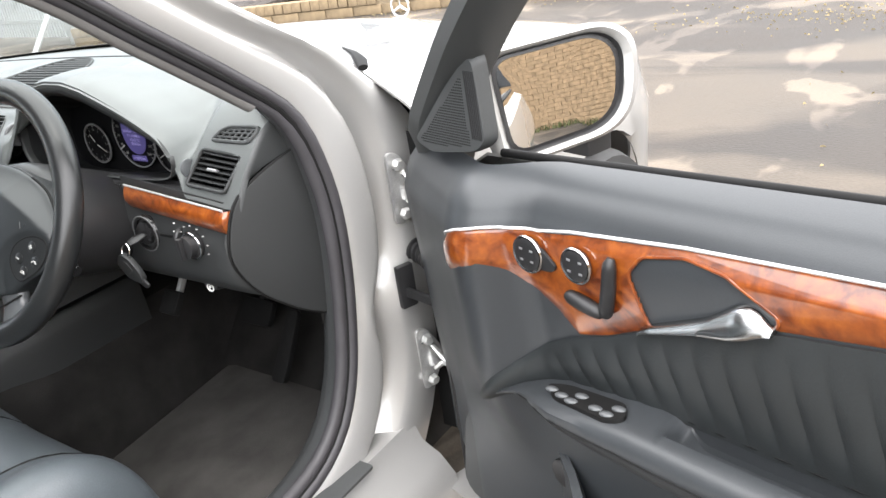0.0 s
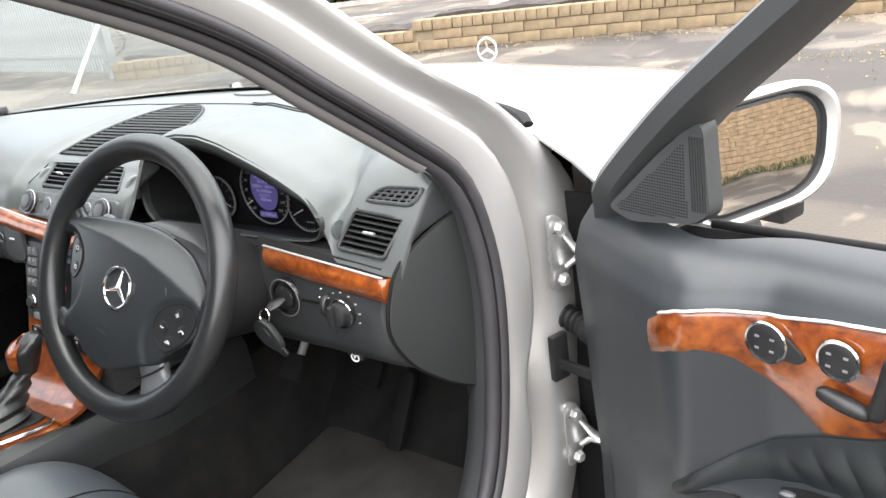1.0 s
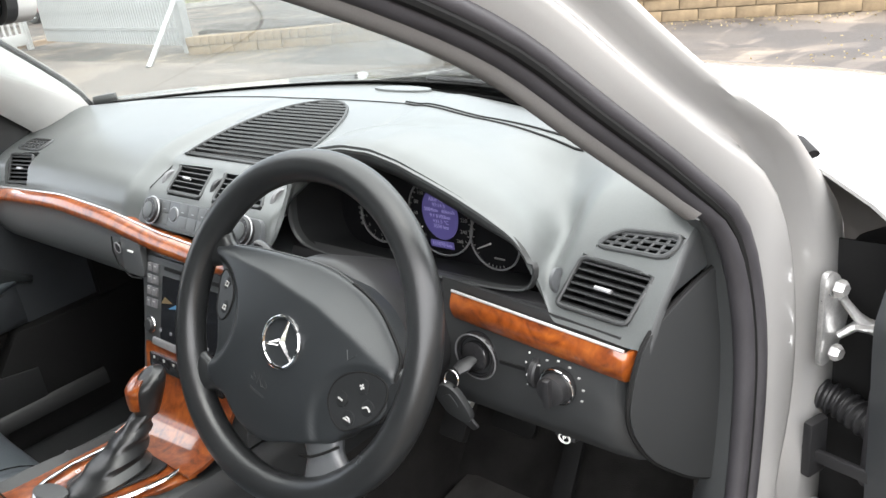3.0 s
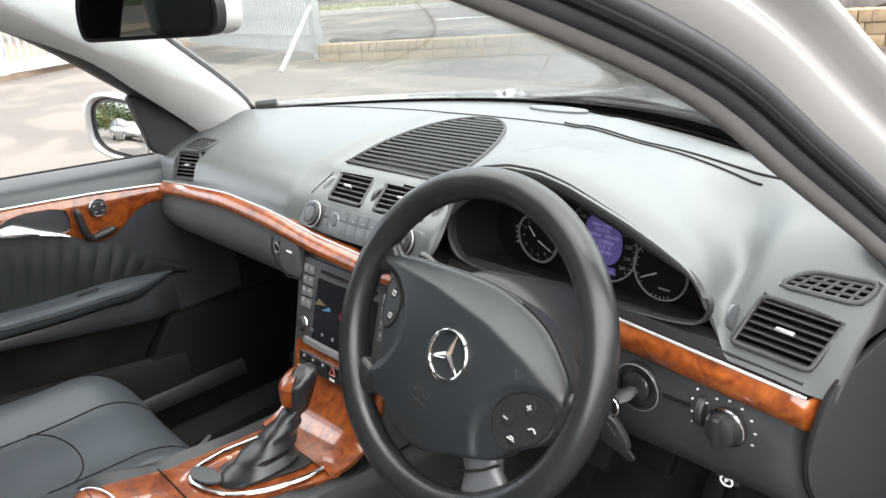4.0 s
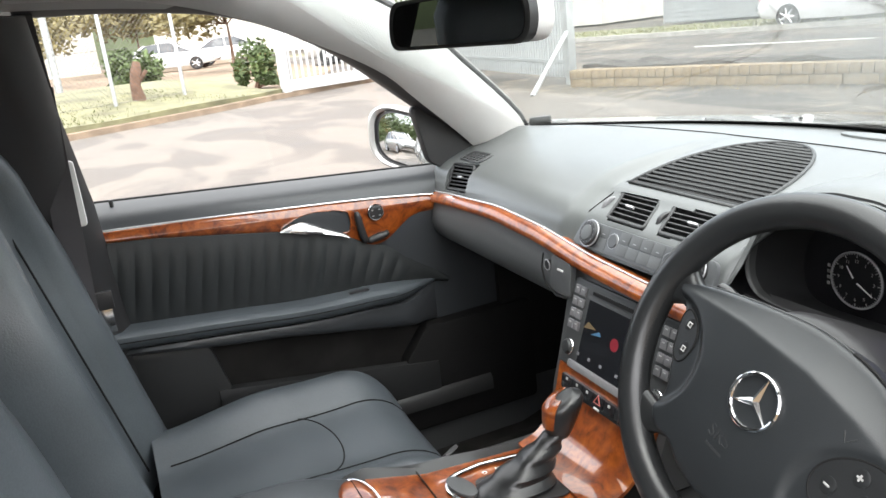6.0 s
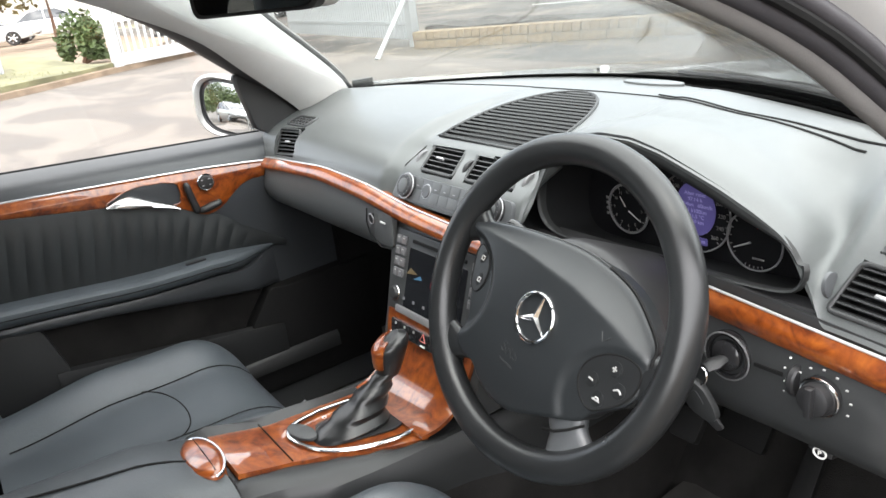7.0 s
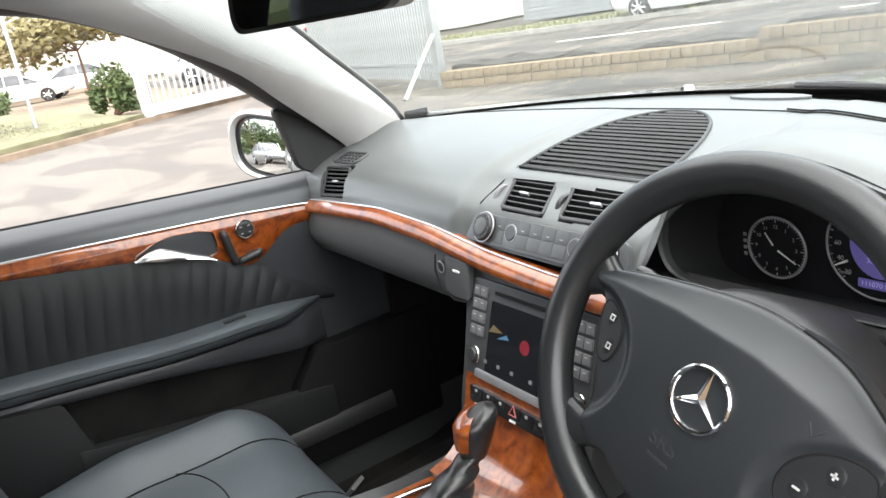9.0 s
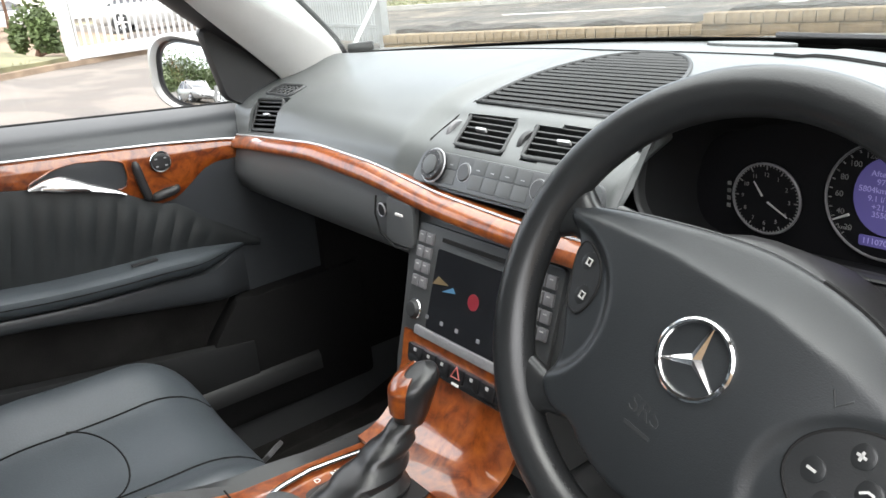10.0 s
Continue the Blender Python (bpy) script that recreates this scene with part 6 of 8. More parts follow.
    part("seat_control", tube(crv([D(0.494 + ac, inner(0.497, 0.81) + 0.014, 0.820 + zc), D(0.4935 + ac, inner(0.497, 0.81) + 0.016, 0.815 + zc), D(0.489 + ac, inner(0.49, 0.79) + 0.016, 0.785 + zc), D(0.482 + ac, inner(0.48, 0.762) + 0.016, 0.754 + zc), D(0.480 + ac, inner(0.48, 0.75) + 0.014, 0.749 + zc)], 14), np.interp(np.linspace(0, 1, 14), [0, 0.1, 0.5, 0.9, 1], [0.004, 0.0072, 0.008, 0.008, 0.005]), 12), M_DARK, d, "black seat back control")
    part("seat_control", tube(crv([D(0.428 + ac, inner(0.43, 0.755) + 0.013, 0.757 + zc + 0.5 * ac), D(0.433 + ac, inner(0.43, 0.755) + 0.016, 0.757 + zc), D(0.452 + ac, inner(0.45, 0.75) + 0.017, 0.754 + zc), D(0.471 + ac, inner(0.47, 0.745) + 0.016, 0.750 + zc), D(0.476 + ac, inner(0.47, 0.745) + 0.013, 0.749 + zc)], 14), np.interp(np.linspace(0, 1, 14), [0, 0.1, 0.5, 0.9, 1], [0.004, 0.0078, 0.009, 0.0078, 0.004]), 12), M_DARK, d, "black seat cushion control")
    if not driver:
        part("wood_end", box(D(0.240, inner(0.24, 0.80) + 0.018, 0.5 * (wt(0.24) + wb(0.24))), (0.018, 0.024, 0.010), au, zu), M_SILVER, wd, "pale metal end cap", bevel=0.003)
    # pleated insert
    if driver:
        bot = lambda a: float(np.interp(a, [0.262, 0.30, 0.33, 0.41, 0.53, 0.63, 0.78, 1.05], [0.561, 0.586, 0.605, 0.636, 0.655, 0.662, 0.673, 0.688]))
        topi = lambda a: float(np.interp(a, [0.262, 0.30, 0.334, 0.38, 0.428, 0.475, 0.535, 0.66, 0.75, 1.05], [0.563, 0.606, 0.640, 0.678, 0.705, 0.724, 0.756, 0.801, 0.819, 0.864]))
        a_in, arm_h = 0.266, 0.055
    else:
        bot = lambda a: soft(a, [0.300, 0.33, 0.39, 0.448, 0.50, 0.56, 0.63, 0.69, 0.81, 0.95, 1.05], [0.632, 0.640, 0.648, 0.655, 0.659, 0.659, 0.661, 0.665, 0.678, 0.691, 0.70], 0.01)
        topi = lambda a: float(np.interp(a, [0.300, 0.345, 0.403, 0.425, 0.45, 0.475], [0.634, 0.668, 0.709, 0.731, 0.750, 0.754])) if a < 0.475 else wb(a) - 0.001
        a_in, arm_h = 0.302, 0.034
    ai = np.linspace(a_in, 1.045, 240)
    ins = []
    for a in ai:
        b, t = bot(a), topi(a)
        ins.append([D(a, inner(a, b + (t - b) * q) + 0.004 + 0.004 * math.sin(math.pi * q) ** 0.5 + 0.0055 * abs(math.sin(a * 98 + 3.6 * q)) ** 0.9 * math.sin(math.pi * min(1, max(0.02, q * 1.1))) * step(0.35, 0.45, a), b + (t - b) * q) for q in np.linspace(0, 1, 12)])
    part("pleated_insert", sheet(ins, -0.006 * th), M_INSERT, d, "pleated black leather insert")
    # armrest
    loops = []
    for a in np.concatenate([np.linspace(a_in - 0.003, 0.54, 16), np.linspace(0.552, 0.60, 9), np.linspace(0.62, 1.05, 16)]):
        g = step(a_in - 0.009, a_in + 0.176, a)
        gh = step(a_in - 0.004, a_in + 0.316 if driver else a_in + 0.15, a)
        hol = 0.62 * step(0.555, 0.59, a) if driver else 0.0
        zt = bot(a) + 0.004
        dep = 0.002 + 0.072 * g
        hh = 0.003 + arm_h * gh
        i0 = inner(a, zt)
        loops.append([D(a, i0 + p * dep, zt - q * hh) for p, q in ((-0.1, -0.1), (0.08, -0.06 + hol), (0.5, -0.02 + hol), (0.62, -0.015), (0.85, 0.0), (0.98, 0.14), (1.0, 0.4), (0.93, 0.72), (0.7, 1.0), (-0.1, 1.35))])
    part("armrest", loft(loops), M_LEATHER if not driver else M_DOOR, d, "padded door armrest", smooth=50)
    part("arm_seam", tube([D(a, inner(a, bot(a)) + (0.012 + 0.062 * step(a_in + 0.011, a_in + 0.176, a)) * 1.0, bot(a) + 0.004 - 0.42 * (0.003 + arm_h * step(a_in - 0.004, a_in + 0.316 if driver else a_in + 0.15, a))) for a in np.linspace(a_in + 0.08, 1.04, 24)], 0.0014, 5), M_VOID, d)
    part("insert_edge", tube([D(a, inner(a, bot(a)) + 0.010, bot(a) + 0.004) for a in np.linspace(a_in, 1.04, 24)], 0.002, 5), M_VOID, d)
    part("panel_edge", tube([D(a, inner(a, topi(a)) + 0.004, topi(a) + 0.0) for a in np.linspace(a_in, a_in + 0.141, 14)], 0.0016, 5), M_VOID, d)
    if driver:
        zt = lambda a: bot(a) + 0.0065
        o = D(0.462, inner(0.46, 0.66) + 0.043, zt(0.462))
        sl = unit(D(0.54, 0, zt(0.54)) - D(0.41, 0, zt(0.41)))
        nn = np.cross(sl, nrm)
        nn = nn if nn[2] > 0 else -nn
        sp = part("window_switches", loft([[o + sl * x + nrm * y + nn * h for x, y in rpoly([(-0.066, -0.008), (-0.04, 0.010), (0.045, 0.018), (0.062, 0.006), (0.045, -0.018), (-0.04, -0.018)], 0.010)] for h in (-0.004, 0.003)]), M_VOID, d, "black window switch plate")
        for x, y in ((-0.03, 0.006), (-0.008, -0.006), (0.022, 0.008), (0.045, -0.006), (-0.012, 0.011), (0.04, 0.012), (-0.05, 0.0)):
            part("window_switch", ball(o + sl * x + nrm * y * 0.8 + nn * 0.0035, (0.0085, 0.0050, 0.003), 12), M_SATIN, sp, "satin grey window switch")
    else:
        part("arm_slot", box(D(0.53, inner(0.53, 0.66) + 0.04, bot(0.53) + 0.0075), (0.045, 0.014, 0.003), au, nrm), M_DARK, d, "", bevel=0.001)
    # lower part: pocket on the driver door; stepped ledge, open pocket and end panels on the other
    if driver:
        pk = []
        for a in np.linspace(0.36, 1.05, 20):
            g = step(0.36, 0.44, a)
            tp = 0.50 - 0.03 * g
            pk.append([D(a, inner(a, z) + dd * g, z) for dd, z in ((0.0, 0.27), (0.035, 0.29), (0.045, 0.36), (0.05, tp - 0.02), (0.05, tp), (0.042, tp + 0.006), (0.036, tp - 0.004))])
        part("map_pocket", sheet(pk, -0.004 * th), M_DOOR, d, "grey door pocket")
        part("speaker_cover", prism(rpoly([(0.13, 0.30), (0.30, 0.29), (0.34, 0.36), (0.345, 0.47), (0.27, 0.52), (0.16, 0.47)], 0.04), D(0, 0.0835, 0), au * side, zu, 0.006), M_PANEL, d, "", bevel=0.002)
    else:
        zl = lambda a: soft(a, [0.34, 0.457, 0.59, 0.712, 0.83, 0.94, 1.05], [0.541, 0.560, 0.583, 0.604, 0.618, 0.634, 0.65], 0.01)
        za = lambda a: bot(a) + 0.004 - 1.2 * arm_h * step(a_in - 0.004, a_in + 0.15, a)
        led = []
        for a in np.linspace(0.336, 1.045, 30):
            g = step(0.32, 0.42, a)
            led.append([D(a, inner(a, za(a)) + q * g, za(a) + (zl(a) - za(a)) * t) for q, t in ((0.02, -0.1), (0.050, 0.05), (0.054, 0.4), (0.050, 0.85), (0.044, 0.97), (0.036, 1.0), (0.0, 0.98))])
        part("door_ledge", sheet(led, -0.004 * th), M_DOOR, d, "grey vinyl ledge under the armrest", smooth=50)
        # pocket back, pocket wall and end panels carry their shade as dark colour
        part("pocket_back", sheet([[D(a, inner(a, z) + 0.004, z) for z in np.linspace(0.30, zl(a), 6)] for a in np.linspace(0.34, 1.0, 20)], -0.003 * th), M_CARPET, d, "dark back of the door pocket, its shade in the colour")
        pk = []
        for a in np.linspace(0.36, 0.86, 16):
            tp = 0.452 + 0.145 * (a - 0.40)
            pk.append([D(a, inner(a, z) + q, z) for q, z in ((0.0, 0.27), (0.040, 0.29), (0.046, 0.36), (0.050, tp - 0.012), (0.048, tp), (0.040, tp + 0.003), (0.036, tp - 0.006))])
        part("map_pocket", sheet(pk, -0.004 * th), M_DOORSHADE, d, "door pocket wall, its shade in the colour")
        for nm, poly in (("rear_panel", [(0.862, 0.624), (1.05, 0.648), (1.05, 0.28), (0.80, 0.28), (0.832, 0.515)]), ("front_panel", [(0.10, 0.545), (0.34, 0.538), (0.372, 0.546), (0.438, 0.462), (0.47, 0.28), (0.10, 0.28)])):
            part(nm, loft([[D(a, i, z) for a, z in rpoly(poly, 0.015)] for i in (0.08, 0.134)]), M_VOID if nm == "front_panel" else M_DOORSHADE, d, "lower door panel, its shade in the black colour", bevel=0.004)
    if driver:
        part("lamp", lathe(D(0.372, 0.092, 0.47), nrm, [(0.022, 0), (0.022, 0.004), (0.018, 0.006)], 20), M_DARK, d, "dark round door lamp")
    if driver:
        part("cap_seam", tube([D(a, inner(a, z) + 0.0004, z) for a, z in crv([(0.120, 0.846), (0.168, 0.834), (0.206, 0.812), (0.228, 0.783), (0.234, 0.745), (0.238, 0.710), (0.232, 0.684), (0.202, 0.645), (0.150, 0.636), (0.075, 0.626)], 60)], 0.0014, 6), M_VOID, d)
        part("panel_seam", tube([D(a, inner(a, z) + 0.001, z) for a, z in crv([(0.075, 0.500), (0.150, 0.520), (0.19, 0.515), (0.216, 0.498), (0.232, 0.47), (0.24, 0.42)], 24)], 0.0013, 6), M_VOID, d)
    # outer skin and ends
    part("outer_skin", sheet([[D(a, i, z) for i, z in ((0.03, sill(a) - 0.08 * step(0.2, 0.06, a)), (0.0, sill(a) - 0.012 - 0.08 * step(0.2, 0.06, a)), (-0.035, sill(a) - 0.1), (-0.05, 0.68), (-0.05, 0.5), (-0.03, 0.26))] for a in np.linspace(0.02, 1.08, 12)], 0.004 * th), M_PAINT, d, "silver outer door skin")
    part("door_end", sheet([[D(a, i, z) for i, a in ((-0.03, 0.03), (0.0, 0.05), (0.03, 0.07), (0.06, 0.10))] for z in np.linspace(0.28, 0.84 if driver else 0.9, 6)], 0.004), M_DARK if driver else M_PANEL, d)
    part("door_bottom", sheet([[D(a, i, z) for i, z in ((-0.03, 0.262), (0.085, 0.262))] for a in (0.06, 0.5, 1.06)], 0.004), M_PAINT, d)
    # window frame
    outer = crv([(0.062, 0.78), (0.078, 0.845), (0.108, 0.905), (0.203, 0.992), (0.312, 1.076), (0.505, 1.205), (0.68, 1.305), (0.88, 1.335), (1.06, 1.34)], 40)
    innr = crv([(0.105, 0.80), (0.13, 0.85), (0.18, 0.915), (0.273, 1.004), (0.349, 1.066), (0.525, 1.195), (0.70, 1.272), (0.89, 1.298), (1.06, 1.305)], 40)
    lean = lambda z: 0.03 - 0.035 * step(0.91, 0.84, z) + 0.42 * max(0, z - 0.9) ** 1.15
    fr = [[D(p[0], lean(p[1]) + 0.03, p[1]), D(p[0] * 0.8 + q[0] * 0.2, lean(p[1]) + 0.045, p[1] * 0.8 + q[1] * 0.2), D(p[0] * 0.5 + q[0] * 0.5, lean(p[1]) + 0.048, 0.5 * (p[1] + q[1])), D(q[0], lean(q[1]) + 0.03, q[1]), D(q[0], lean(q[1]) - 0.01, q[1])] for p, q in zip(outer, innr)]
    part("window_frame", sheet(fr, 0.008 * th), M_PANEL if driver else M_RUBBER, d, "dark grey window frame")
    part("frame_seal", tube([D(0.052, 0.03, 0.58), D(0.054, 0.03, 0.70)] + [D(p[0], lean(p[1]) + 0.022, p[1]) for p in outer], 0.010, 10), M_RUBBER, d)
    part("frame_groove", tube([D(p[0] * 0.62 + q[0] * 0.38, lean(p[1]) + 0.0475, p[1] * 0.62 + q[1] * 0.38) for p, q in list(zip(outer, innr))[6:]], 0.0035, 6), M_VOID, d)
    part("frame_seal", tube([D(p[0], lean(p[1]) + 0.005, p[1]) for p in innr], 0.007, 8), M_RUBBER, d)
    part("sill_seal", tube([D(a, 0.044, sill(a) + 0.008) for a in np.linspace(0.26, 1.06, 16)], 0.0055, 10), M_VOID, d, "black window sill seal")
    part("rear_frame", sheet([[D(1.035 + q, lean(z) + i, z) for i, q in ((0.04, 0.0), (0.045, 0.03), (0.0, 0.05))] for z in np.linspace(0.94, 1.32, 6)], -0.01 * th), M_DARK, d)
    tri = rpoly([(0.150, 0.893), (0.226, 0.967), (0.276, 1.010), (0.290, 1.008), (0.298, 0.910), (0.275, 0.894), (0.185, 0.880)] if driver else [(0.150, 0.898), (0.236, 0.975), (0.29, 1.022), (0.33, 1.044), (0.343, 1.038), (0.315, 0.915), (0.285, 0.897), (0.185, 0.885)], 0.012)
    tw = part("tweeter_cover", loft([[D(a, ii, z) for a, z in tri] for ii in (0.08, 0.092)] + [[D(0.25 + (a - 0.25) * 0.94, 0.100, 0.935 + (z - 0.935) * 0.94) for a, z in tri]]), M_DARK if not driver else M_PANEL, d, "dark triangular tweeter cover", smooth=30)
    if driver:
        dots = [box(D(a + 0.01, 0.1003, z), (0.0014, 0.0014, 0.0006), au, zu) for a in np.arange(0.155, 0.262, 0.0034) for z in np.arange(0.893, 0.985, 0.0034) if inside((a, z), [(0.158, 0.897), (0.254, 0.985), (0.258, 0.902), (0.19, 0.893)])]
        part("speaker_holes", join(*dots), M_VOID, tw)
        part("fin", join(*[tube([D(a + 0.01, 0.100, 0.912), D(a + 0.007, 0.100, 0.992)], 0.0012, 5) for a in np.linspace(0.264, 0.280, 6)]), M_DARK, tw)
    if not driver:
        part("lock_pin", lathe(D(0.985, 0.068, sill(0.985)), (0, 0, 1), [(0.004, 0), (0.004, 0.014), (0.003, 0.017)], 10), M_DARK, d, "small lock pin")
        pane = part("window_pane", sheet([[D(a, lean(z) + 0.004, z) for z in np.linspace(sill(a), float(np.interp(a, innr[:, 0], innr[:, 1])), 6)] for a in np.linspace(0.27, 1.05, 20)], 0.004), M_GLASS, d, "clear side window glass")
        pane.visible_shadow = False
    # outside mirror: glass looks back along the car and a little inwards
    ma, mi, mv = (0.909, 0.34, 0.113) if driver else (0.826, 0.557, 0.088)
    mn = unit(dv(ma, mi, 0) + vec((0, 0, mv)))
    mw = unit(dv(mi, -ma, 0))
    mz = unit(np.cross(mn, mw) * (1 if np.cross(mn, mw)[2] > 0 else -1))
    mo = D(0.222, -0.088, 0.920) if driver else D(0.285, -0.088, 0.945)
    rot = radians(9) if driver else 0.0
    gp = rpoly([(-0.083, 0.036), (0.055, 0.066), (0.088, 0.048), (0.090, -0.018), (0.066, -0.046), (-0.052, -0.078)], 0.024)
    gp = [(w * math.cos(rot) + v * math.sin(rot), v * math.cos(rot) - w * math.sin(rot)) for w, v in gp]
    mp = lambda w, v, h: mo + mw * w + mz * v + mn * h
    hs = [[mp(w * a, v * b, h) for w, v in gp] for a, b, h in ((1.13, 1.13, -0.004), (1.15, 1.16, 0.004), (1.28, 1.27, 0.010), (1.39, 1.36, 0.004), (1.41, 1.37, -0.02), (1.30, 1.26, -0.055), (1.05, 1.02, -0.075), (0.5, 0.5, -0.09))]
    mir = part("mirror_housing", loft(hs), M_PAINT, d, "silver door mirror housing", smooth=50)
    part("mirror_bezel", loft([[mp(w * a, v * b, h) for w, v in gp] for a, b, h in ((1.15, 1.165, 0.0055), (1.12, 1.12, -0.001), (1.04, 1.05, 0.0))], False), M_DARK, mir, "black mirror bezel")
    part("mirror_glass", loft([[mp(w * 1.05, v * 1.05, -0.004) for w, v in gp]] + [[mp(w * k, v * k, 0.003 - (w * w + v * v) * k * k / 3.0) for w, v in gp] for k in np.linspace(1.04, 0.03, 16)]), M_MIRROR, mir, "mirror glass")
    part("mirror_foot", box(D(0.217, -0.15, 0.838), (0.055, 0.05, 0.045), au, nrm), M_DARK, mir, "black mirror foot", bevel=0.006)
    return d


door(-1, 0, "closed passenger door with wood trim and pleated leather", False)
door(1, 72, "open driver door with wood trim and pleated leather", True)

# ---- inside mirror ----
rv = thing("rear_view_mirror", (-0.03, -0.06, 1.22), "black framed interior mirror with pale grey back", "interior mirror")
ra, rb = vec((-0.162, -0.128, 1.216)), vec((0.092, -0.052, 1.218))
ru = unit(rb - ra)
rnn = unit(np.cross((0, 0, 1), ru))
if rnn[1] > 0:
    rnn = -rnn
rc = (ra + rb) / 2
rz = vec((0, 0, 1))
sh = rpoly([(-0.133, -0.030), (0.125, -0.032), (0.135, 0.0), (0.125, 0.036), (-0.125, 0.034), (-0.136, 0.0)], 0.02)
RP = lambda w, v, h: rc + ru * w + rz * v + rnn * h
part("mirror_frame", loft([[RP(w * 0.95, v * 0.88, 0.0) for w, v in sh], [RP(w, v, 0.002) for w, v in sh], [RP(w, v, -0.012) for w, v in sh]]), M_DARK, rv, "black mirror frame")
part("mirror_back", loft([[RP(w * 0.99, v * 0.98, -0.012) for w, v in sh], [RP(w * 1.06, v * 1.0, -0.03) for w, v in sh], [RP(w * 0.85, v * 0.85, -0.05) for w, v in sh], [RP(w * 0.5, v * 0.6, -0.062) for w, v in sh]]), M_TRIM, rv, "pale grey mirror back")
part("mirror_glass", loft([[RP(w * 0.93, v * 0.84, 0.0005) for w, v in sh], [RP(w * 0.93, v * 0.84, 0.0025) for w, v in sh]]), M_MIRROR_DIM, rv, "dim mirror glass")
part("mirror_stem", tube([RP(0.02, 0.0, -0.05), RP(0.025, 0.04, -0.1), RP(0.03, 0.10, -0.12)], [0.018, 0.016, 0.022], 12), M_TRIM, rv)


# ---- outside ----
def ground_mat():
    m = surf("patched_asphalt", (0.070, 0.060, 0.050), 0.7, var=0.25, scale=0.9, fine=70, bump=0.5, depth=0.008, rvar=0.22)
    nt = m.node_tree
    b = nt.nodes["Principled BSDF"]
    b.inputs["Specular IOR Level"].default_value = 0.25
    src = b.inputs["Base Color"].links[0].from_socket
    tc = nt.nodes.new("ShaderNodeTexCoord")
    mp = nt.nodes.new("ShaderNodeMapping")
    mp.inputs["Rotation"].default_value = (0, 0, 0.3)
    mp.inputs["Scale"].default_value = (0.35, 0.8, 1)
    nz = nt.nodes.new("ShaderNodeTexNoise")
    nz.inputs["Scale"].default_value, nz.inputs["Detail"].default_value, nz.inputs["Distortion"].default_value = 1.0, 4.0, 0.6
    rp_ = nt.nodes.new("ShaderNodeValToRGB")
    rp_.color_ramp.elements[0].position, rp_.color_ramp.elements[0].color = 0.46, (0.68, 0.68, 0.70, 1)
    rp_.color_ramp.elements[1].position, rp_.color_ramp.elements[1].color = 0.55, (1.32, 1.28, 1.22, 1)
    mul = nt.nodes.new("ShaderNodeMix")
    mul.data_type, mul.blend_type = "RGBA", "MULTIPLY"
    mul.inputs["Factor"].default_value = 1.0
    nt.links.new(tc.outputs["Object"], mp.inputs["Vector"])
    nt.links.new(mp.outputs["Vector"], nz.inputs["Vector"])
    nt.links.new(nz.outputs["Fac"], rp_.inputs["Fac"])
    nt.links.new(src, mul.inputs[6])
    nt.links.new(rp_.outputs["Color"], mul.inputs[7])
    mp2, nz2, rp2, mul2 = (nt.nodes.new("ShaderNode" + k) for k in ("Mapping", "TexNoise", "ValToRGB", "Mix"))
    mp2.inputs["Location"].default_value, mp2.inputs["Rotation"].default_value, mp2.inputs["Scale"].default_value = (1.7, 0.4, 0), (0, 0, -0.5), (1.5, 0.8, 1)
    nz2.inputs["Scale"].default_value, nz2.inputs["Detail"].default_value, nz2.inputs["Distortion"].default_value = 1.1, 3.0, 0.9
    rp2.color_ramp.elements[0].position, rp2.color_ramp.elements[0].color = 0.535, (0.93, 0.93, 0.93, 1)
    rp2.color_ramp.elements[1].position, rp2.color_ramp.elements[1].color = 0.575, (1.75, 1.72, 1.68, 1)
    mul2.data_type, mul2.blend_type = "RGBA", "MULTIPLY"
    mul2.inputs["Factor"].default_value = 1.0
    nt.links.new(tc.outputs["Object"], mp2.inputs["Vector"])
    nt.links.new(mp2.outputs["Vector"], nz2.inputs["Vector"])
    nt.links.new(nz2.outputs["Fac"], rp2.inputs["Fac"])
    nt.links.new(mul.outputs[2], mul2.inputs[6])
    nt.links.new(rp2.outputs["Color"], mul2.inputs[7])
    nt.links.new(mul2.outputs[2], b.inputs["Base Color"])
    return m


M_ASPHALT = ground_mat()
M_CONC = surf("pale_concrete", (0.34, 0.32, 0.29), 0.85, var=0.2, scale=3, fine=90, bump=0.4, depth=0.004)
M_BRICK = surf("tan_block", (0.215, 0.158, 0.094), 0.9, var=0.3, scale=7, fine=120, bump=0.6, depth=0.004)
M_MORTAR = surf("mortar", (0.20, 0.155, 0.10), 0.95, var=0.2, scale=6, fine=120, bump=0.3)
M_SOIL = surf("dark_mulch", (0.05, 0.042, 0.036), 1.0, var=0.5, scale=6, fine=60, bump=1.0, depth=0.03)
M_GRASS = surf("grass_blades", (0.175, 0.180, 0.075), 0.8, var=0.35, scale=2.5, fine=40, bump=0.2)
M_TURF = surf("turf", (0.165, 0.155, 0.085), 0.95, var=0.4, scale=1.5, fine=40, bump=0.6, depth=0.02)
M_LEAF = surf("foliage", (0.08, 0.115, 0.035), 0.7, var=0.45, scale=3, fine=30, bump=0.0)
M_YELLOWLEAF = surf("yellowing_foliage", (0.20, 0.165, 0.065), 0.7, var=0.45, scale=3, fine=30, bump=0.0)
M_DIRT = surf("tan_dirt", (0.20, 0.145, 0.095), 0.95, var=0.25, scale=0.6, fine=30, bump=0.5, depth=0.02)
M_WIRE = surf("weathered_wire", (0.16, 0.15, 0.14), 0.7, 0.3, var=0.15, scale=5, fine=100, bump=0.1)
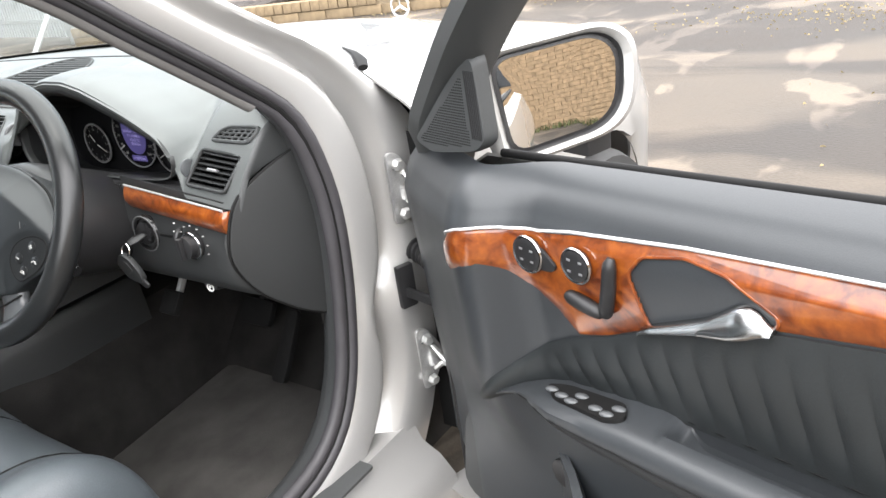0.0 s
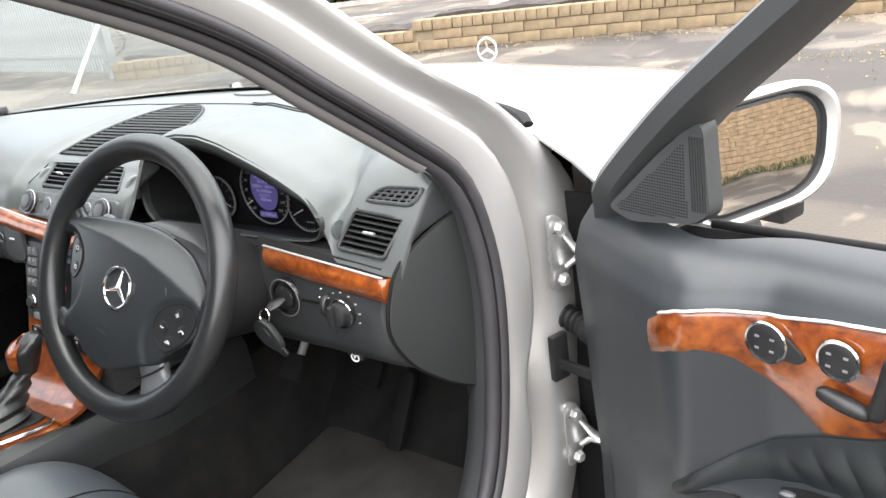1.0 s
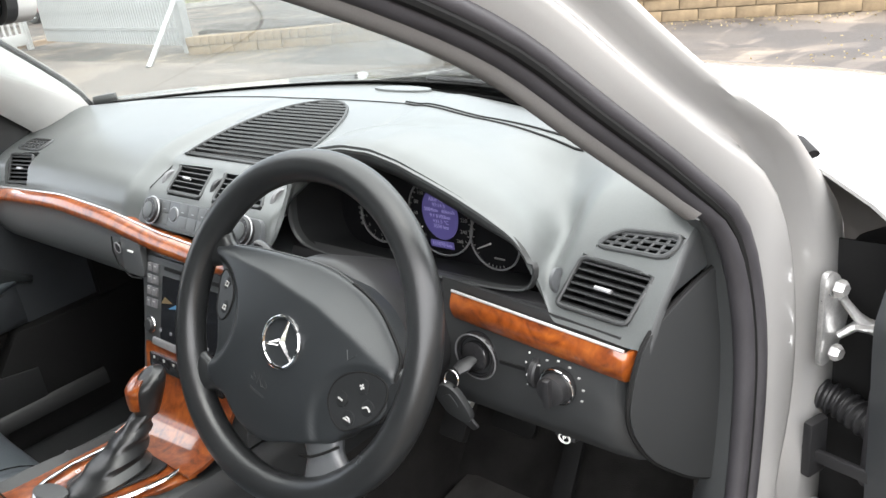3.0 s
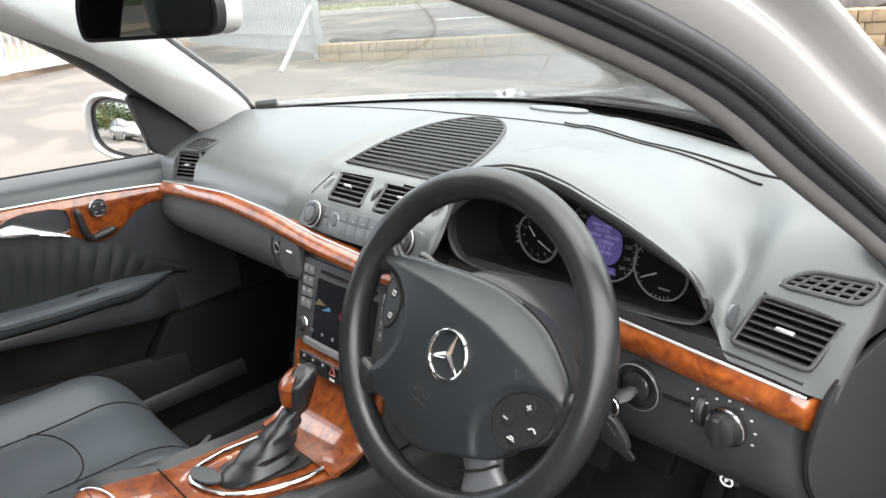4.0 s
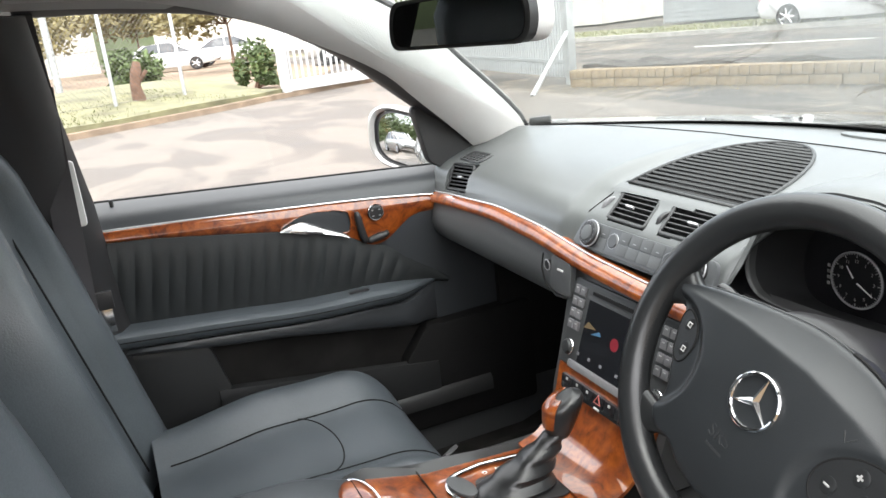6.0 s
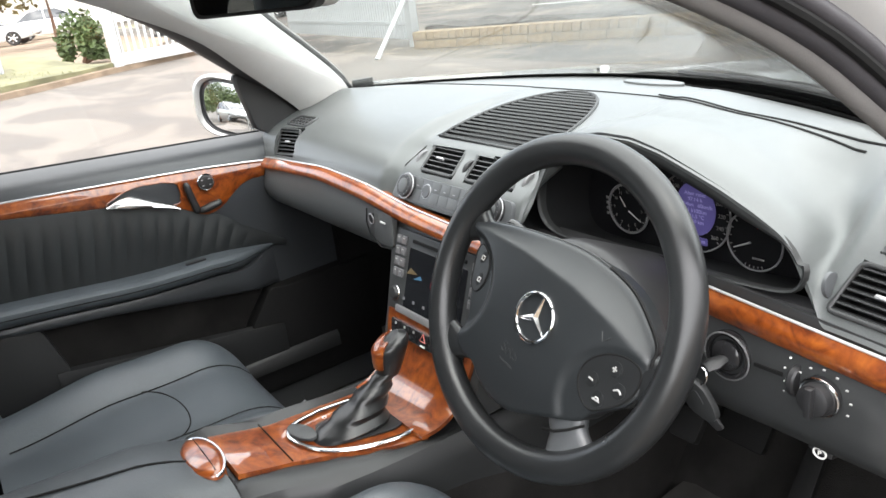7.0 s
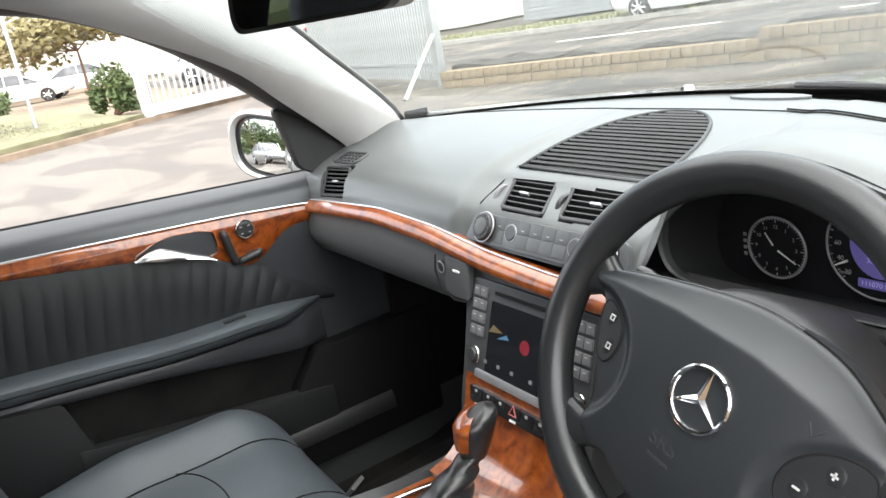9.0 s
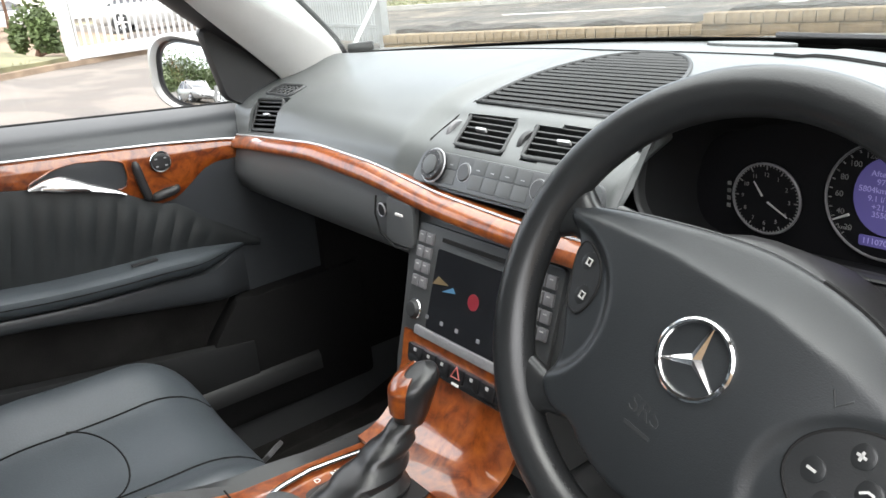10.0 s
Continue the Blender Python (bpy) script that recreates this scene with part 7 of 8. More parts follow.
M_EARTHKERB = surf("stained_kerb", (0.20, 0.145, 0.10), 0.9, var=0.35, scale=3, fine=60, bump=0.6, depth=0.01)
M_BARK = surf("bark", (0.16, 0.09, 0.06), 0.95, var=0.4, scale=9, fine=60, bump=1.0, depth=0.02)
M_WHITE = surf("white_metal_paint", (0.55, 0.55, 0.54), 0.5, var=0.08, scale=3, fine=100, bump=0.1)
M_GALV = surf("galvanised_steel", (0.42, 0.43, 0.43), 0.5, 0.6, var=0.15, scale=5, fine=100, bump=0.1)
M_LITTER = surf("dry_leaves", (0.30, 0.24, 0.13), 0.95, var=0.4, scale=9, fine=90, bump=0.5)
M_TYRE = surf("tyre_rubber", (0.025, 0.025, 0.025), 0.8, var=0.2, scale=10, fine=200, bump=0.3)
M_TINT = surf("dark_car_glass", (0.03, 0.035, 0.04), 0.08, var=0.1, fine=50, bump=0.0)
M_RENDER = surf("pale_render", (0.55, 0.52, 0.46), 0.9, var=0.12, scale=1.5, fine=60, bump=0.3)
M_SIDING = surf("grey_siding", (0.30, 0.31, 0.31), 0.7, var=0.1, scale=2, fine=50, bump=0.2)
M_TILE = surf("roof_tile", (0.33, 0.14, 0.08), 0.85, var=0.25, scale=4, fine=40, bump=0.4)
M_REDCAR = surf("red_car_paint", (0.42, 0.04, 0.05), 0.25, 0.1, var=0.05, scale=3, fine=900, bump=0.0, coat=1.0)
M_WHITECAR = surf("white_car_paint", (0.72, 0.72, 0.72), 0.25, 0.0, var=0.04, scale=3, fine=900, bump=0.0, coat=1.0)
M_LINE = surf("road_marking", (0.75, 0.75, 0.72), 0.8, var=0.15, scale=5, fine=80, bump=0.2)

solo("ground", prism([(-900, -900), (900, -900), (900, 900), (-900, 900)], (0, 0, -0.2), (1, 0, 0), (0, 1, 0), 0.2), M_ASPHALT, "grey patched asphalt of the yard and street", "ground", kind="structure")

# pale worn surfacing of the yard, with dark tar patches
def yard_mat():
    m = surf("worn_pale_surfacing", (0.142, 0.117, 0.096), 0.75, var=0.12, scale=1.3, fine=60, bump=0.4, depth=0.006, rvar=0.15)
    nt = m.node_tree
    b = nt.nodes["Principled BSDF"]
    src = b.inputs["Base Color"].links[0].from_socket
    tc, mp, nz, rp_, mul = (nt.nodes.new("ShaderNode" + k) for k in ("TexCoord", "Mapping", "TexNoise", "ValToRGB", "Mix"))
    mp.inputs["Rotation"].default_value, mp.inputs["Scale"].default_value = (0, 0, 0.25), (0.42, 0.9, 1)
    nz.inputs["Scale"].default_value, nz.inputs["Detail"].default_value, nz.inputs["Distortion"].default_value = 0.9, 5.0, 0.8
    rp_.color_ramp.elements[0].position, rp_.color_ramp.elements[0].color = 0.46, (0.66, 0.66, 0.67, 1)
    rp_.color_ramp.elements[1].position, rp_.color_ramp.elements[1].color = 0.53, (1, 1, 1, 1)
    mul.data_type, mul.blend_type = "RGBA", "MULTIPLY"
    mul.inputs["Factor"].default_value = 1.0
    nt.links.new(tc.outputs["Object"], mp.inputs["Vector"])
    nt.links.new(mp.outputs["Vector"], nz.inputs["Vector"])
    nt.links.new(nz.outputs["Fac"], rp_.inputs["Fac"])
    nt.links.new(src, mul.inputs[6])
    nt.links.new(rp_.outputs["Color"], mul.inputs[7])
    nt.links.new(mul.outputs[2], b.inputs["Base Color"])
    return m


M_YARD = yard_mat()
edge = [(-1.6 - 0.5 * math.sin(1.3 * y) - 0.25 * math.sin(4.1 * y + 1) - 0.55 * max(0, y - 1.0), y) for y in np.linspace(-14, 5.5, 60)]
solo("yard_surface", prism([(-17.5, 5.5), (-17.5, -14)] + edge, (0, 0, 0.0), (1, 0, 0), (0, 1, 0), 0.005), M_YARD, "pale worn yard surfacing with dark tar patches", "ground", kind="structure")

# bare dirt beyond the fence
solo("dirt_ground", prism([(-17.5, 4.0), (-24, 6.5), (-70, 9.0), (-70, -30), (-17.5, -30)], (0, 0, 0.0), (1, 0, 0), (0, 1, 0), 0.06), M_DIRT, "bare tan dirt beyond the wire fence", "ground", kind="structure")

# low block wall in front
WALL = crv([(-9.4, 6.05), (-7.5, 6.75), (-5.6, 7.35), (-3.0, 8.02), (-1.3, 8.32), (1.5, 8.8), (5.0, 9.3)], 200)
wall_len = float(np.sum(np.linalg.norm(np.diff(WALL, axis=0), axis=1)))


def wall_at(s):
    k = np.clip(s / wall_len, 0, 1) * 199
    i = int(min(198, k))
    p = WALL[i] + (WALL[i + 1] - WALL[i]) * (k - i)
    return p, unit(WALL[i + 1] - WALL[i])


core = []
for s in np.linspace(0, wall_len, 40):
    p, d = wall_at(s)
    n = vec((-d[1], d[0]))
    h = 0.245 if s < 4.9 else 0.365
    core.append([(*(p + n * a), z) for a, z in ((0.012, -0.02), (0.012, h), (0.19, h), (0.19, -0.02))])
wall = solo("wall_front", loft(core), M_MORTAR, "low tan block wall between yard and street", "wall", kind="structure")
blk, _ = mesh_of("block", box((0, 0, 0), (0.385, 0.20, 0.115)), M_BRICK, 0.006)
cap, _ = mesh_of("block", box((0, 0, 0), (0.125, 0.23, 0.125)), M_BRICK, 0.006)
rnd = random.Random(5)


def lay(me, s, z, parent):
    p, d = wall_at(s)
    ob = new("block", me)
    ob.parent = parent
    ob.location = vec((p[0] - 0.09 * d[1] + rnd.uniform(-0.004, 0.004), p[1] + 0.09 * d[0] + rnd.uniform(-0.004, 0.004), z)) - BASE[parent]
    ob.rotation_euler = (rnd.uniform(-0.01, 0.01), rnd.uniform(-0.012, 0.012), math.atan2(d[1], d[0]) + rnd.uniform(-0.012, 0.012))


for c, z in enumerate((0.06, 0.185)):
    s = 0.2 * (c % 2)
    while s < wall_len - 0.3:
        if c == 0 or s > 4.7:
            lay(blk, s + 0.2, z, wall)
        s += 0.398
s = 0.07
while s < 11.5:
    lay(cap, s, 0.19 if s < 4.75 else 0.312, wall)
    s += 0.135

# mulch bed, footpath, far verge
bed = []
for s in np.linspace(0.1, wall_len, 70):
    p, d = wall_at(s)
    n = vec((-d[1], d[0]))
    top = 0.20 if s < 4.8 else 0.33
    bed.append([(*(p + n * (0.2 + 0.16 * k + 0.05 * noise.noise((s, k, 0)))), max(0.01, top + 0.03 + 0.11 * noise.noise((s * 1.6, k * 0.7, 3)) - 0.045 * k * (k > 4))) for k in range(11)])
solo("mulch_bed", sheet(bed, -0.05), M_SOIL, "dark lumpy mulch behind the low wall", "garden bed", kind="structure")
dirw = unit((0.955, 0.295))
nw = vec((-dirw[1], dirw[0]))
for a in (-18.0, -10.6, -4.6, 1.6):
    c = vec((-9.0, 13.2)) + dirw * (a + 8)
    solo("road_line", prism([(*(c + dirw * x + nw * y),) for x, y in ((-1.9, -0.06), (1.9, -0.06), (1.9, 0.06), (-1.9, 0.06))], (0, 0, 0.0), (1, 0, 0), (0, 1, 0), 0.006), M_LINE, "white painted road line on the street", "road marking", "road lines", "structure")
kc = vec((-13.0, 16.4))
solo("far_kerb", loft([[(*(kc + dirw * x + nw * q), z) for q, z in ((0, -0.02), (0, 0.13), (0.18, 0.13), (0.18, -0.02))] for x in np.linspace(-30, 30, 12)]), M_CONC, "pale concrete kerb across the street", "kerb", kind="structure")
solo("far_verge", loft([[(*(kc + dirw * x + nw * q), z) for q, z in ((0.18, -0.02), (0.18, 0.12), (3.4, 0.16), (3.4, -0.02))] for x in np.linspace(-30, 30, 12)]), M_TURF, "grass verge across the street", "verge", kind="structure")


def tuft(name, spots, hgt, label, cat, mat=M_GRASS, wide=0.012):
    V, F = [], []
    for x, y, z in spots:
        a, l = rnd.uniform(0, 6.28), rnd.uniform(0.5, 1.0) * hgt
        dx, dy = math.cos(a), math.sin(a)
        w = wide * rnd.uniform(0.6, 1.3)
        k = len(V)
        lean = rnd.uniform(0.1, 0.6) * l
        V += [(x - dy * w, y + dx * w, z), (x + dy * w, y - dx * w, z), (x + dx * lean * 0.4 + dy * w * 0.7, y + dy * lean * 0.4 - dx * w * 0.7, z + l * 0.6), (x + dx * lean, y + dy * lean, z + l), (x + dx * lean * 0.4 - dy * w * 0.7, y + dy * lean * 0.4 + dx * w * 0.7, z + l * 0.6)]
        F.append((k, k + 1, k + 2, k + 3, k + 4))
    return solo(name, (np.array(V), F), mat, label, cat, kind="stuff")


tuft("verge_grass", [(*(kc + dirw * rnd.uniform(-14, 14) + nw * rnd.uniform(0.2, 3.3)), 0.12) for _ in range(5000)], 0.10, "short grass on the far verge", "grass", wide=0.02)

# yard kerb, grass bank, fences on the far side
KERB = crv([(-8.0, -9.5), (-10.4, -5.0), (-12.4, -1.2), (-13.9, 1.4), (-15.0, 2.9), (-16.0, 5.0), (-17.2, 8.0)], 80)
kt = np.array([unit(v) for v in np.gradient(KERB, axis=0)])
kn = np.stack([-kt[:, 1], kt[:, 0]], 1)
solo("yard_kerb", loft([[(*(p + n * q), z) for q, z in ((0, -0.02), (0.01, 0.10), (0.14, 0.11), (0.14, -0.02))] for p, n in zip(KERB, kn)]), M_EARTHKERB, "worn concrete kerb along the yard", "kerb", kind="structure")
solo("grass_bank", sheet([[(*(p + n * q), 0.09 + z + 0.05 * noise.noise((p[0], q, 1))) for q, z in ((0.14, 0.0), (0.8, 0.02), (1.6, 0.12), (2.6, 0.26), (4.0, 0.34), (7.0, 0.26), (12.0, -0.1))] for p, n in zip(KERB[:58], kn[:58])], -0.1), M_TURF, "grassy bank behind the kerb", "bank", kind="structure")
spots = []
for _ in range(9000):
    i = rnd.randrange(0, 54)
    q = rnd.uniform(0.16, 2.6)
    p = KERB[i] + kt[i] * rnd.uniform(-0.2, 0.2) + kn[i] * q
    spots.append((p[0], p[1], 0.09 + float(np.interp(q, [0.14, 0.8, 1.6, 2.6], [0, 0.02, 0.12, 0.26])) - 0.01))
tuft("bank_grass", spots, 0.16, "rough green and yellow grass on the bank", "grass", wide=0.018)

fence = thing("chain_link_fence", (-15.0, -1.0, 0.3), "galvanised chain link fence on round posts", "fence")
frows = [(p + n * 1.5) for p, n in zip(KERB[10:54], kn[10:54])]
for k in range(0, 44, 7):
    p = frows[k]
    part("post", lathe((p[0], p[1], 0.1), (0, 0, 1), [(0.035, 0), (0.035, 2.3), (0.02, 2.33)], 12), M_GALV, fence)
for z in (0.35, 1.3, 2.2):
    part("rail", tube([(p[0], p[1], z) for p in frows], 0.004, 5), M_WIRE, fence)
wires = []
s_tot = np.concatenate([[0], np.cumsum([np.linalg.norm(frows[i + 1] - frows[i]) for i in range(43)])])
at_s = lambda s: vec((np.interp(s, s_tot, [p[0] for p in frows]), np.interp(s, s_tot, [p[1] for p in frows])))
for sgn in (-1, 1):
    for s0 in np.arange(s_tot[-1] * 0.3, s_tot[-1], 0.10):
        s1 = s0 + sgn * 1.85
        if 0 <= s1 <= s_tot[-1]:
            a, b = at_s(s0), at_s(s1)
            wires.append(tube([(a[0], a[1], 0.35), (b[0], b[1], 2.2)], 0.0024, 3))
tagged(part("wire_mesh", join(*wires), M_WIRE, fence), kind="stuff")

gate_t = thing("sliding_gate", (-15.6, 4.8, 0.1), "white steel gate of upright bars beside a post", "gate")
ga, gb = vec((-15.15, 2.95)), vec((-16.25, 6.7))
gd = unit(gb - ga)
part("gate_post", box((ga[0], ga[1], 1.15), (0.16, 0.16, 2.3), (*gd, 0), (-gd[1], gd[0], 0)), M_WHITE, gate_t, "white square gate post", bevel=0.01)
for z, h in ((0.22, 0.22), (2.0, 0.09)):
    part("rail", box((*((ga + gb) / 2), z), (np.linalg.norm(gb - ga), 0.06, h), (*gd, 0), (-gd[1], gd[0], 0)), M_WHITE, gate_t, "", bevel=0.006)
for q in np.linspace(0.04, 0.98, 27):
    p = ga + (gb - ga) * q
    part("bar", box((p[0], p[1], 1.12), (0.04, 0.04, 1.75), (*gd, 0), (-gd[1], gd[0], 0)), M_WHITE, gate_t, "", bevel=0.004)
part("end_post", box((gb[0], gb[1], 1.1), (0.10, 0.10, 2.2), (*gd, 0), (-gd[1], gd[0], 0)), M_WHITE, gate_t, "", bevel=0.008)

pf = thing("palisade_fence", (-12.5, 6.7, 0.0), "grey palisade fence along the street corner", "fence")
pa, pb = vec((-9.75, 6.3)), vec((-16.3, 7.1))
pd = unit(pb - pa)
for z in (0.35, 1.75):
    part("rail", box((*((pa + pb) / 2), z), (np.linalg.norm(pb - pa), 0.04, 0.05), (*pd, 0), (-pd[1], pd[0], 0)), M_GALV, pf)
for q in np.linspace(0.02, 1, 62):
    p = pa + (pb - pa) * q
    part("pale", prism([(-0.03, 0), (0.03, 0), (0.03, 1.95), (0, 2.05), (-0.03, 1.95)], (p[0], p[1], 0.1), (*pd, 0), (0, 0, 1), 0.02), M_GALV, pf)
part("corner_post", box((pa[0], pa[1], 1.15), (0.13, 0.13, 2.3)), M_GALV, pf, "square corner post", bevel=0.008)
part("brace", tube([(-9.015, 5.154, 0.0), (-9.66, 6.20, 0.80)], 0.038, 10), M_GALV, pf, "slanting tube brace")

# leaf litter and weeds
lit = []
for _ in range(900):
    s = rnd.uniform(0, wall_len)
    p, d = wall_at(s)
    q = -abs(rnd.gauss(0, 0.35)) - 0.02
    lit.append((p[0] - d[1] * q, p[1] + d[0] * q, 0.004))
for _ in range(420):
    lit.append((rnd.gauss(0.8, 0.8), rnd.gauss(6.2, 0.35), 0.004))
for _ in range(160):
    lit.append((rnd.uniform(0.5, 5), rnd.uniform(2, 7), 0.004))
tuft("leaf_litter", lit, 0.015, "dry yellow leaves on the asphalt", "leaves", M_LITTER, 0.012)


# trees and bushes
def bush(name, c, size, n, label, trunk=0.0, seed=1, leaf=0.07, mat=M_LEAF):
    rr = random.Random(seed)
    b = thing(name, (c[0], c[1], c[2]), label, "tree" if trunk > 0 else "bush")
    lobes = [(rr.uniform(-0.6, 0.6), rr.uniform(-0.6, 0.6), rr.uniform(0.25, 0.8), rr.uniform(0.3, 0.55)) for _ in range(11)]
    V, F = [], []
    for _ in range(n):
        lx, ly, lz, lr = rr.choice(lobes)
        d = unit((rr.gauss(0, 1), rr.gauss(0, 1), rr.gauss(0, 1)))
        r = lr * rr.uniform(0.55, 1.05)
        p = vec(c) + vec((0, 0, trunk)) + vec(size) * (vec((lx, ly, lz)) + d * r * vec((1, 1, 0.6)))
        if p[2] < c[2]:
            continue
        u = unit((rr.gauss(0, 1), rr.gauss(0, 1), rr.gauss(0, 0.6)))
        w = unit(np.cross(u, (rr.gauss(0, 1), rr.gauss(0, 1), rr.gauss(0, 1))))
        s = leaf * rr.uniform(0.6, 1.4)
        k = len(V)
        V += [tuple(p - u * s), tuple(p + w * s * 0.5), tuple(p + u * s), tuple(p - w * s * 0.5)]
        F.append((k, k + 1, k + 2, k + 3))
    part("crown", (np.array(V), F), mat, b, "uneven leafy crown")
    top = vec(c) + vec((0, 0, trunk + size[2] * 0.35))
    part("trunk", tube([vec(c) + vec((0, 0, -0.05)), vec(c) * 0.5 + top * 0.5 + vec((0.03, 0.02, 0)), top], [0.09, 0.06, 0.03], 8), M_BARK, b)
    for i in range(5):
        lx, ly, lz, lr = lobes[i]
        part("limb", tube([top - vec((0, 0, 0.2)), vec(c) + vec((0, 0, trunk)) + vec(size) * vec((lx, ly, lz))], [0.03, 0.012], 6), M_BARK, b)
    return b


bush("bush", (-18.2, 2.95, 0.15), (0.7, 0.5, 1.5), 2600, "green bush growing through the wire fence", -0.38, 2)
bush("bush", (-25.5, 0.6, 0.1), (1.0, 0.9, 1.6), 2600, "rounded green bush beyond the fence", -0.38, 3, 0.1)
bush("street_tree", (-33.0, 4.8, 0.0), (3.0, 3.0, 2.6), 3000, "yellowing tree beyond the parked cars", 1.2, 4, 0.14, M_YELLOWLEAF)
bush("street_tree", (-36.0, -3.0, 0.0), (2.6, 2.6, 2.4), 2600, "yellowing tree beyond the parked cars", 1.0, 6, 0.14, M_YELLOWLEAF)
bush("street_tree", (-48.0, 2.0, 0.0), (5.0, 5.0, 3.4), 4200, "broad yellowing tree beyond the parked cars", 1.8, 9, 0.2, M_YELLOWLEAF)
bush("hedge", (-2.0, -24.0, 0.0), (9.0, 1.4, 4.6), 9000, "tall clipped green hedge behind the yard", 0.0, 7, 0.12)
stump_pts = [(-15.2, 0.15, 0.15), (-15.25, 0.12, 0.6), (-15.22, 0.18, 0.85), (-15.28, 0.22, 1.02)]
stump = solo("tree_stump", join(tube(stump_pts, [0.15, 0.10, 0.11, 0.07], 12), tube([(-15.23, 0.15, 0.62), (-15.15, 0.36, 0.86)], [0.05, 0.035], 10)), M_BARK, "rough reddish brown tree stump on the bank", "stump")
for y in (-3.2, -1.4):
    solo("utility_pole", lathe((-20.0, y, 0.3), (0.02, 0.0, 1), [(0.09, 0), (0.08, 3.0), (0.07, 6.0)], 10), M_GALV, "pale slim pole behind the fence", "pole", "poles")


# parked cars
def parked(c, yaw, paint, label, name="parked_car"):
    cs, sn = math.cos(radians(yaw)), math.sin(radians(yaw))
    T = lambda x, y, z: vec((c[0] + x * cs - y * sn, c[1] + x * sn + y * cs, c[2] + z))
    v = thing(name, c, label, "car", "parked cars")
    L = [(-2.25, 0.78, 0.45, 0.62), (-2.1, 0.84, 0.30, 0.86), (-1.5, 0.89, 0.24, 0.95), (0.0, 0.90, 0.22, 0.95), (1.0, 0.89, 0.24, 0.92), (1.7, 0.86, 0.26, 0.82), (2.15, 0.78, 0.32, 0.68), (2.3, 0.66, 0.42, 0.56)]
    loops = [[T(x, y * w, z) for y, z in ((-0.92, zb), (-1, zb + 0.12), (-1, zt - 0.16), (-0.93, zt - 0.02), (-0.6, zt), (0.6, zt), (0.93, zt - 0.02), (1, zt - 0.16), (1, zb + 0.12), (0.92, zb))] for x, w, zb, zt in L]
    part("body", loft(loops), paint, v, "", smooth=50)
    cab = [(-1.75, 0.80, 0.93), (-1.05, 0.66, 1.36), (-0.4, 0.62, 1.43), (0.25, 0.63, 1.40), (1.15, 0.80, 0.91)]
    part("cabin_glass", loft([[T(x, y, z) for y, z in ((-0.84, 0.9), (-w, zt - 0.03), (-w + 0.1, zt), (w - 0.1, zt), (w, zt - 0.03), (0.84, 0.9))] for x, w, zt in cab]), M_TINT, v, "dark windows", smooth=50)
    part("roof", sheet([[T(x, y * w, zt + 0.012 - 0.03 * abs(y) ** 4) for y in (-1, -0.6, 0, 0.6, 1)] for x, w, zt in cab[1:4]], 0.02), paint, v)
    for sy in (-1, 1):
        for (x0, z0), (x1, z1), r in (((-1.75, 0.92), (-1.05, 1.36), 0.045), ((0.25, 1.40), (1.15, 0.91), 0.04), ((-0.35, 0.93), (-0.38, 1.42), 0.035)):
            part("pillar", tube([T(x0, sy * 0.82, z0), T(x1, sy * 0.64, z1)], r, 8), paint, v)
        for x in (-1.35, 1.35):
            wh = part("wheel", lathe(T(x, sy * 0.72, 0.32), T(0, sy, 0) - T(0, 0, 0), [(0.2, 0.0), (0.315, 0.0), (0.32, 0.04), (0.32, 0.15), (0.30, 0.19), (0.22, 0.19)], 28), M_TYRE, v, "dark tyre")
            sp_ = [tube([T(x, sy * 0.915, 0.32), T(x + 0.2 * math.cos(a), sy * 0.905, 0.32 + 0.2 * math.sin(a))], [0.03, 0.02], 6) for a in np.linspace(0, 6.283, 7, endpoint=False)]
            part("rim", join(lathe(T(x, sy * 0.89, 0.32), T(0, sy, 0) - T(0, 0, 0), [(0.21, 0), (0.225, 0.01), (0.215, 0.03), (0.19, 0.0)], 24), *sp_), M_CHROME, wh)
        part("headlight", ball(T(2.12, sy * 0.6, 0.62), (0.13, 0.13, 0.07), 12), M_SILVER, v)
        part("tail_light", ball(T(-2.14, sy * 0.62, 0.76), (0.1, 0.12, 0.07), 12), M_RED, v)
    return v


parked((-13.6, 17.3, 0.0), 17, M_WHITECAR, "white car parked along the far verge")
parked((-26.5, 13.0, 0.0), 20, M_REDCAR, "red car parked across the street")
parked((-44.0, 6.6, 0.06), 80, M_WHITECAR, "white car parked beyond the fence")
parked((-41.0, 3.1, 0.06), 70, M_WHITECAR, "white car parked beyond the fence")
parked((-38.0, -6.0, 0.06), 95, M_WHITECAR, "white car parked beyond the fence")
parked((-28.0, 9.0, 0.0), 65, M_PAINT, "silver car parked behind the gate")
parked((-2.1, -17.0, 0.0), 62, M_PAINT, "silver car parked behind in the yard")


